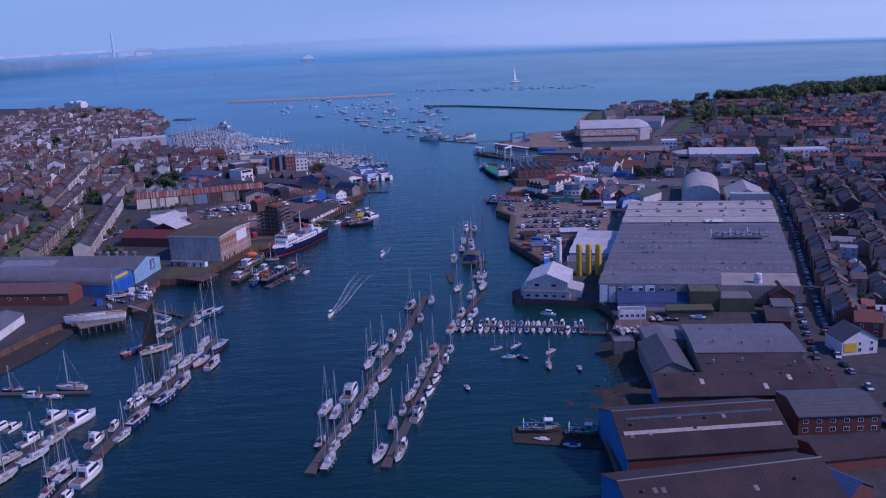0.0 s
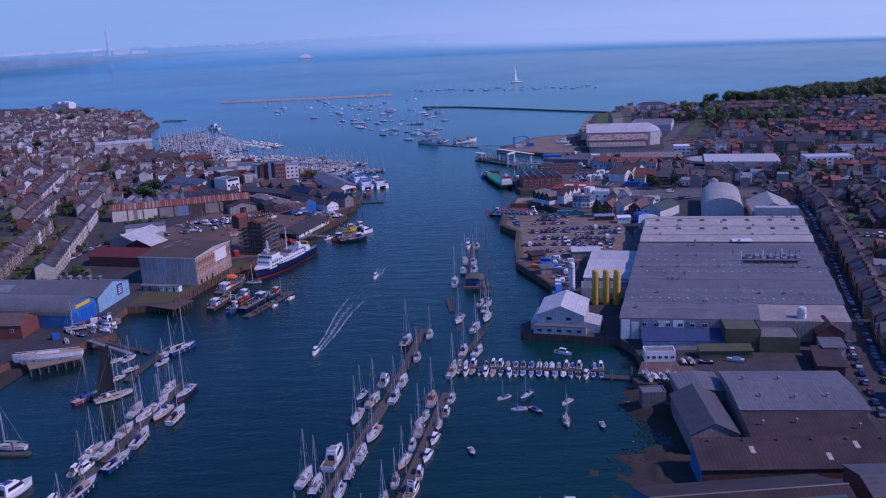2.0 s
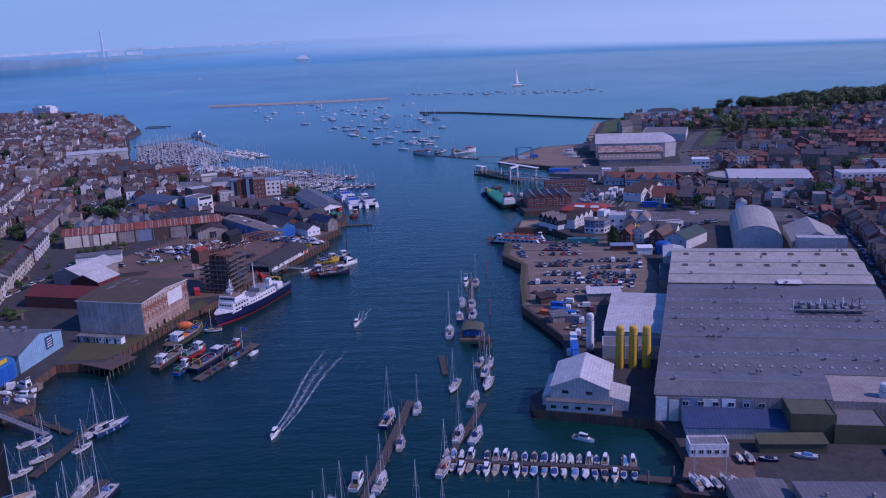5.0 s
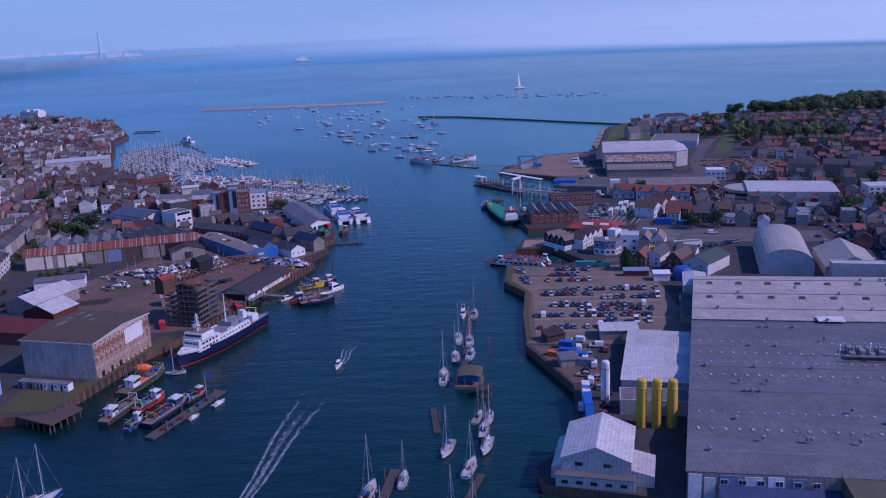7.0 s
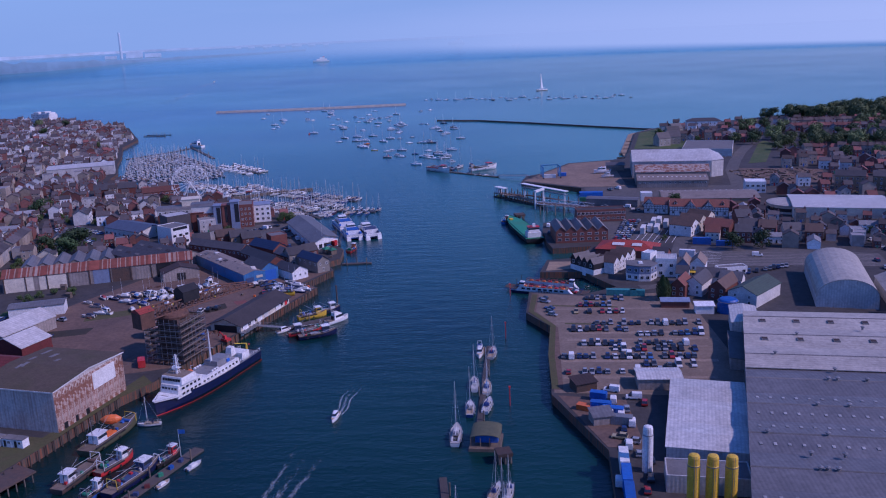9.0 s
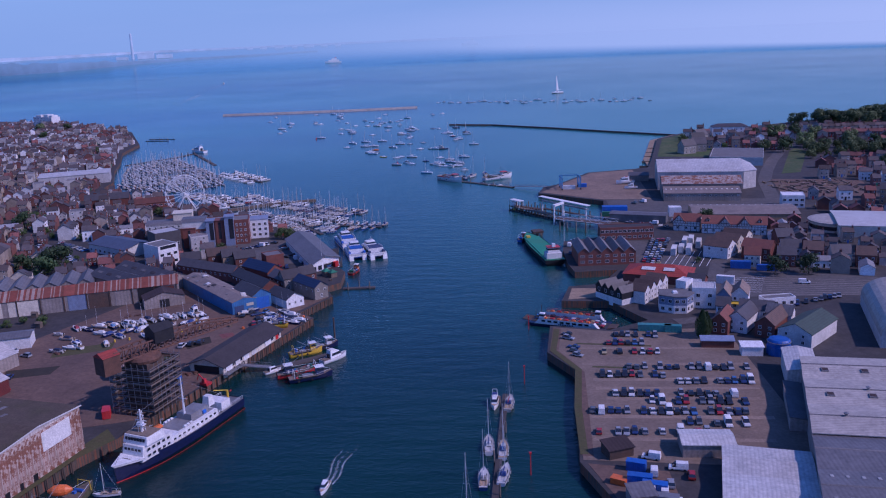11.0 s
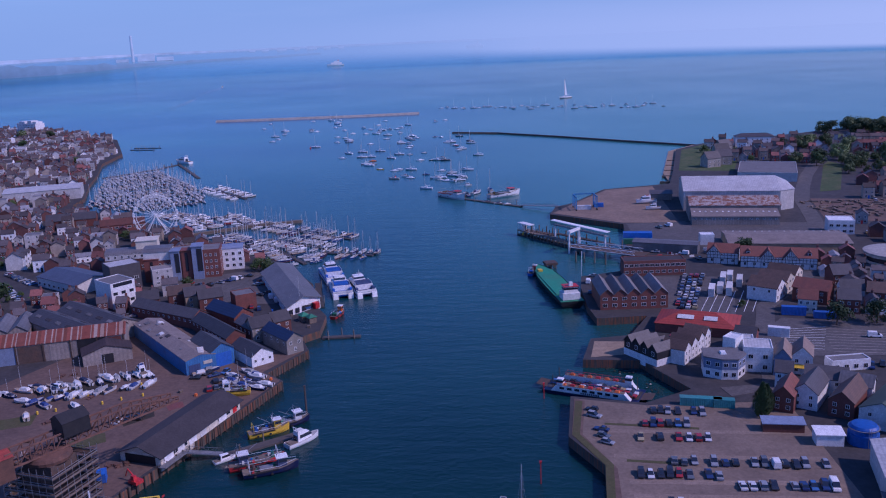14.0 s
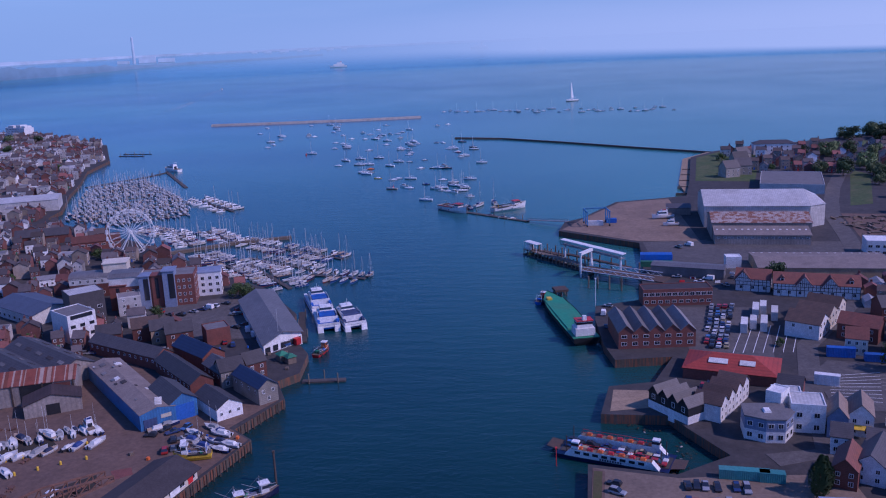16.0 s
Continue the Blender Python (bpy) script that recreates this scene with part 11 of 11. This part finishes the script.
for x, y, w in ((-90, 565, 20), (-88, 566.5, 20), (-85.5, 568, 20), (-90, 572, 20), (-87, 573, 110), (-84.5, 574.5, 110), (-107, 696, 30), (-105, 670, 60), (-101, 673, 60), (-95, 669, 20), (-91, 663, 20), (-108, 667, 60), (-98, 676, 60), (-92, 667, 20),
                (-141, 696, 60), (-130, 691, 70), (-126, 695, 70), (-123, 698, 70), (-119, 702, 70), (-121, 700, 70), (-135, 692, 60), (-145, 688, 60), (-115, 706, 70), (-100, 655, 20), (-96, 652, 20)):
    rc.choice(CARS + [VAN]).put(at(x, y, G + .07, w), group="cars by the quay")
for i in range(22):
    x, y = rc2.uniform(-100, -68), rc2.uniform(560, 660)
    if inside(x, y, WEST) and inside(x + 3, y, WEST) and vacant(x, y, .8):
        k = i % 4
        thing(("pallet_stack", "fish_box", "oil_drum", "gas_bottle_cage")[k], (Shape().box(-.6, .6, -.5, .5, 0, .15).box(-.6, .6, -.5, .5, .2, .8), Shape().box(-.5, .5, -.4, .4, 0, .8, 0, .05, .05), Shape().lathe(((.32, 0), (.34, .1), (.32, .45), (.34, .8), (.3, .9)), 10), Shape().box(-.9, .9, -.6, .6, 0, 1.6))[k],
              (TIMBER, ORANGE, BLUE, STEEL)[k], at(x, y, G + .05, rc2.uniform(0, 90)), ("stack of worn timber pallets on the quay", "orange plastic fish box on the quay", "blue steel drum on the quay", "grey steel storage cage on the quay")[k], ("pallets", "box", "drum", "cage")[k], "quayside gear")
for x, y in ((-73, 636), (-69.5, 633.5)):
    k = thing("kiosk", Shape().box(-1.6, 1.6, -1.6, 1.6, 0, 2.4), TIMBER, at(x, y, G, 40), "small timber kiosk with green roof on the quay", "kiosk")
    part("roof", Shape().hexa(((-2, -2, 2.4), (2, -2, 2.4), (2, 2, 2.4), (-2, 2, 2.4)), ((-.2, -.2, 3.6), (.2, -.2, 3.6), (.2, .2, 3.6), (-.2, .2, 3.6))), GREEN, k, "green pyramid roof")
sheet("concrete_patch", [(-101, 554), (-98, 549), (-94, 552), (-96, 556)], BRICK, G + .07, "broken red concrete patch in the yard", "ground")
gangway((-142, 357), (-122, 346), 3.0, 1.0, "white trussed gangway down to the western berths", 2.0)
for x, y, w in ((-150, 356, 30), (-147, 362, 60), (-153, 366, 50), (-144, 367, 20), (-139, 366, 70)):
    DINGHIES[int(w) % 3].put(at(x, y, G + .3, w), "small boat drawn up on the western slip")
for k, (x, y) in enumerate(((-152, 374), (-148, 378), (-156, 360), (-141, 372), (-138, 376))):
    thing("storage_box", Shape().box(-1.4, 1.4, -1, 1, 0, 1.7 + .3 * (k % 3), 0, .05, .05), (BRICK, WHITE, BLUE, STEEL, TIMBER)[k], at(x, y, G, 20 * k), "storage box among the gear on the slip", "storage box", "gear on the western slip")
container(-71.5, 652.5, 50, RED, "small red container by the ferry terminal", 3.0)
# timber fenders along the western quays
fender = Shape().rod((0, 0, -3), (0, 0, 3.6), .24, .2, 7)
for (x0, y0), (x1, y1), n in (((-104.4, 466), (-86.0, 516), 18), ((-85.6, 517), (-66.7, 571), 20), ((-73.6, 579), (-63.8, 600.6), 8), ((-124, 401), (-111, 451), 16)):
    for i in range(n):
        u = (i + .5) / n
        q = Vector((x0 + (x1 - x0) * u + .55, y0 + (y1 - y0) * u - .2))
        thing("fender_post", fender, WETTIMBER, pose(q.x, q.y, 0), "dark timber fender post against the quay", "fender post", "quay fenders")
# stained ground and heaps in the boatyard
for k, pts in enumerate(([(-150, 566), (-128, 574), (-124, 570), (-146, 560)], [(-160, 540), (-140, 548), (-138, 540), (-158, 532)], [(-112, 545), (-104, 552), (-101, 545), (-108, 538)], [(-122, 527), (-112, 534), (-109, 528), (-118, 521)], [(-168, 520), (-150, 524), (-150, 516), (-165, 512)])):
    sheet("stained_patch", pts, SCRUB if k % 2 else MUD, G + .058 + .003 * k, "dark damp patch of ground in the boatyard", "ground")
scrap = Shape().box(-1.1, 1.1, -.5, .5, 0, .35, 0, .1, .05).box(-.3, 1.4, -.9, .2, .2, .6).rod((-1.6, -.8, .1), (1.3, .9, .75), .09, None, 5).rod((-1.2, .9, .1), (1.6, -.2, .6), .08, None, 5)
for i in range(26):
    x, y = (rc2.uniform(-108, -88), rc2.uniform(492, 516)) if i < 12 else (rc2.uniform(-160, -120), rc2.uniform(520, 585))
    if inside(x + 3, y - 3, WEST) and vacant(x, y, 1.5):
        thing("scrap_metal", scrap, RUSTSTEEL, at(x, y, G + .05, rc2.uniform(0, 180)), "low tangle of rusty scrap and timber", "scrap", "heaps in the boatyard")
for i in range(16):
    x, y = -166 + 2.9 * i + rc2.uniform(-.8, .8), 560 + 1.35 * i + rc2.uniform(-3, 3)
    if vacant(x, y, 1.2):
        rc2.choice((DINGHIES[0], HULLS[0], HULLS[1], DINGHIES[2])).put(at(x, y, G + .5, 60 + rc2.uniform(-25, 25)), "small boat laid up ashore in the boatyard", "boats laid up in the yard")
for x, y, w in ((-111, 541, -5), (-108, 542.5, -8), (-105, 544, -3), (-163, 513, 10), (-171, 530, 70), (-168, 534, 70), (-176, 540, 60)):
    rc2.choice(CARS).put(at(x, y, G + .08, w), group="cars in the boatyard")
# ---- the eastern car park's bays and street furniture ----
for a, b in (((33, 459), (82, 456)), ((33, 473.6), (86, 470.4)), ((40, 486), (86, 483.6)), ((38, 494), (88, 491.6)), ((38, 501), (89, 498.8)), ((36, 515), (90, 511.6)), ((36, 530), (88, 527))):
    sheet("bay_band", strip([a, b], 2.2), PALEGRAVEL, G + .075, "worn pale lane of gravel between rows of bays", "road marking")
for k in range(9):
    sheet("bay_line", strip([(121 + .5 * k, 588.5 + 3.0 * k), (186 + .8 * k, 579.5 + 2.3 * k)], .25), CONCRETE, G + .085, "faded row line of the tarmac car park", "road marking")
for k in range(9):
    sheet("bay_line", strip([(105.2 + .6 * k, 594.5 + 2.2 * k), (118.5 + 1.1 * k, 591 + 2.9 * k)], .2), WHITE, G + .09, "worn white painted parking bay line", "road marking")
container(107.5, 605.5, -110, WHITE, "white box lorry body parked in the car park", 7.5, H=3.4)
VAN.put(at(140, 602, G + .1, -100))
for x, y, w in ((94, 722, 60), (99, 726, 60), (86, 731, 70), (104, 716, 20), (110, 728, -20), (90, 716, 70), (121, 724, -15), (95, 742, 80), (102, 748, 80), (88, 770, 10), (98, 786, 30), (104, 790, 30), (46, 664, -10), (47, 680, -10), (50, 690, 60)):
    rc.choice(CARS + [VAN, VAN]).put(at(x, y, G + .1, w), group="vehicles at the ferry berth")
car_row((60, 596), (72, 606), 5, -20, CARS, .9, "cars behind the waterside houses", G + .1)
for i in range(12):
    x, y = rc2.uniform(86, 128), rc2.uniform(716, 745)
    if vacant(x, y, 1.2):
        thing("barrier_block", Shape().box(-1.2, 1.2, -.3, .3, 0, .9, 0, .1, .12), (RED, WHITE)[i % 2], at(x, y, G + .1, rc2.uniform(-30, 10)), "red or white plastic road barrier block", "barrier", "barriers at the ferry berth")
rubble = Heap("timber_debris", "piles of sawn timber and debris in a rough yard", "debris")
plank = Stock(thing("plank", Shape().box(-2.5, 2.5, -.4, .4, 0, .9), TIMBER, at(0, 0), "pile of sawn timber planks", "timber"))
for i in range(150):
    rubble.add(plank, at(rc2.uniform(196, 252), rc2.uniform(798, 848), G, rc2.uniform(0, 180)) @ Matrix.Scale(rc2.uniform(.4, 1.2), 4))
rubble.done(), discard([plank])

stones = Heap("foreshore_stones", "dark weedy stones and rubble on the foreshore", "stones")
stone = Stock(thing("stone", Shape().lathe(((.3, -.3), (.7, 0), (.6, .35), (.2, .55)), 7), MUD, at(0, 0), "dark weedy boulder on the shore", "stone"))
pale_stone = Stock(thing("stone", Shape().lathe(((.4, -.3), (.8, 0), (.5, .4), (.2, .5)), 6), STONE, at(0, 0), "grey rubble boulder on the shore", "stone"))
for (x0, y0), (x1, y1), n, w in (((43, 250), (50, 262), 60, 7), ((55, 262), (50, 276), 60, 6), ((48, 280), (58, 298), 60, 6), ((-180, 286), (-158, 338), 320, 5), ((50, 556), (60, 575), 60, 4), ((58, 576), (40, 586), 30, 2.5), ((24, 347), (38, 372), 30, 2)):
    for i in range(n):
        u = rc2.random()
        k = rc2.uniform(.15, .5)
        stones.add(stone if rc2.random() < .93 else pale_stone, pose(x0 + (x1 - x0) * u + rc2.gauss(0, w * .5), y0 + (y1 - y0) * u + rc2.gauss(0, w * .5), rc2.uniform(-.1, .35), 0, 0, rc2.uniform(0, 360)) @ Matrix.Diagonal((k * 1.5, k, k * .8, 1)))
stones.done(), discard([stone, pale_stone])
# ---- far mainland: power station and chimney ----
# these far buildings take their haze from the pale HAZELAND colour
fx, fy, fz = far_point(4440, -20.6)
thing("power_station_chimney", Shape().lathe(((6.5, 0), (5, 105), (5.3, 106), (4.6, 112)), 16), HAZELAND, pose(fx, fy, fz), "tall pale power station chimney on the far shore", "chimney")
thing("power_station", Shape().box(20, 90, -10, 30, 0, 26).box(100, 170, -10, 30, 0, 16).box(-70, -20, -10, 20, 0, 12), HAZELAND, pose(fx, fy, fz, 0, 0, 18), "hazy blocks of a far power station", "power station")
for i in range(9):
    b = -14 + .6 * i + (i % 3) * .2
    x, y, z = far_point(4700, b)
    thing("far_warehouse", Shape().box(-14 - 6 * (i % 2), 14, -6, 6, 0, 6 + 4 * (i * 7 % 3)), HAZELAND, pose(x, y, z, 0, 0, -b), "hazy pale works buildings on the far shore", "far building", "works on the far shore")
far_cars.done()
discard([CYPRESS] + HULLS + HOUSES + BAYHOUSES + FARHOUSES + FARBLOCKS + FARCARS + CARS + TREES + YACHTS + FARYACHTS + CRUISERS + DINGHIES + MOORED)
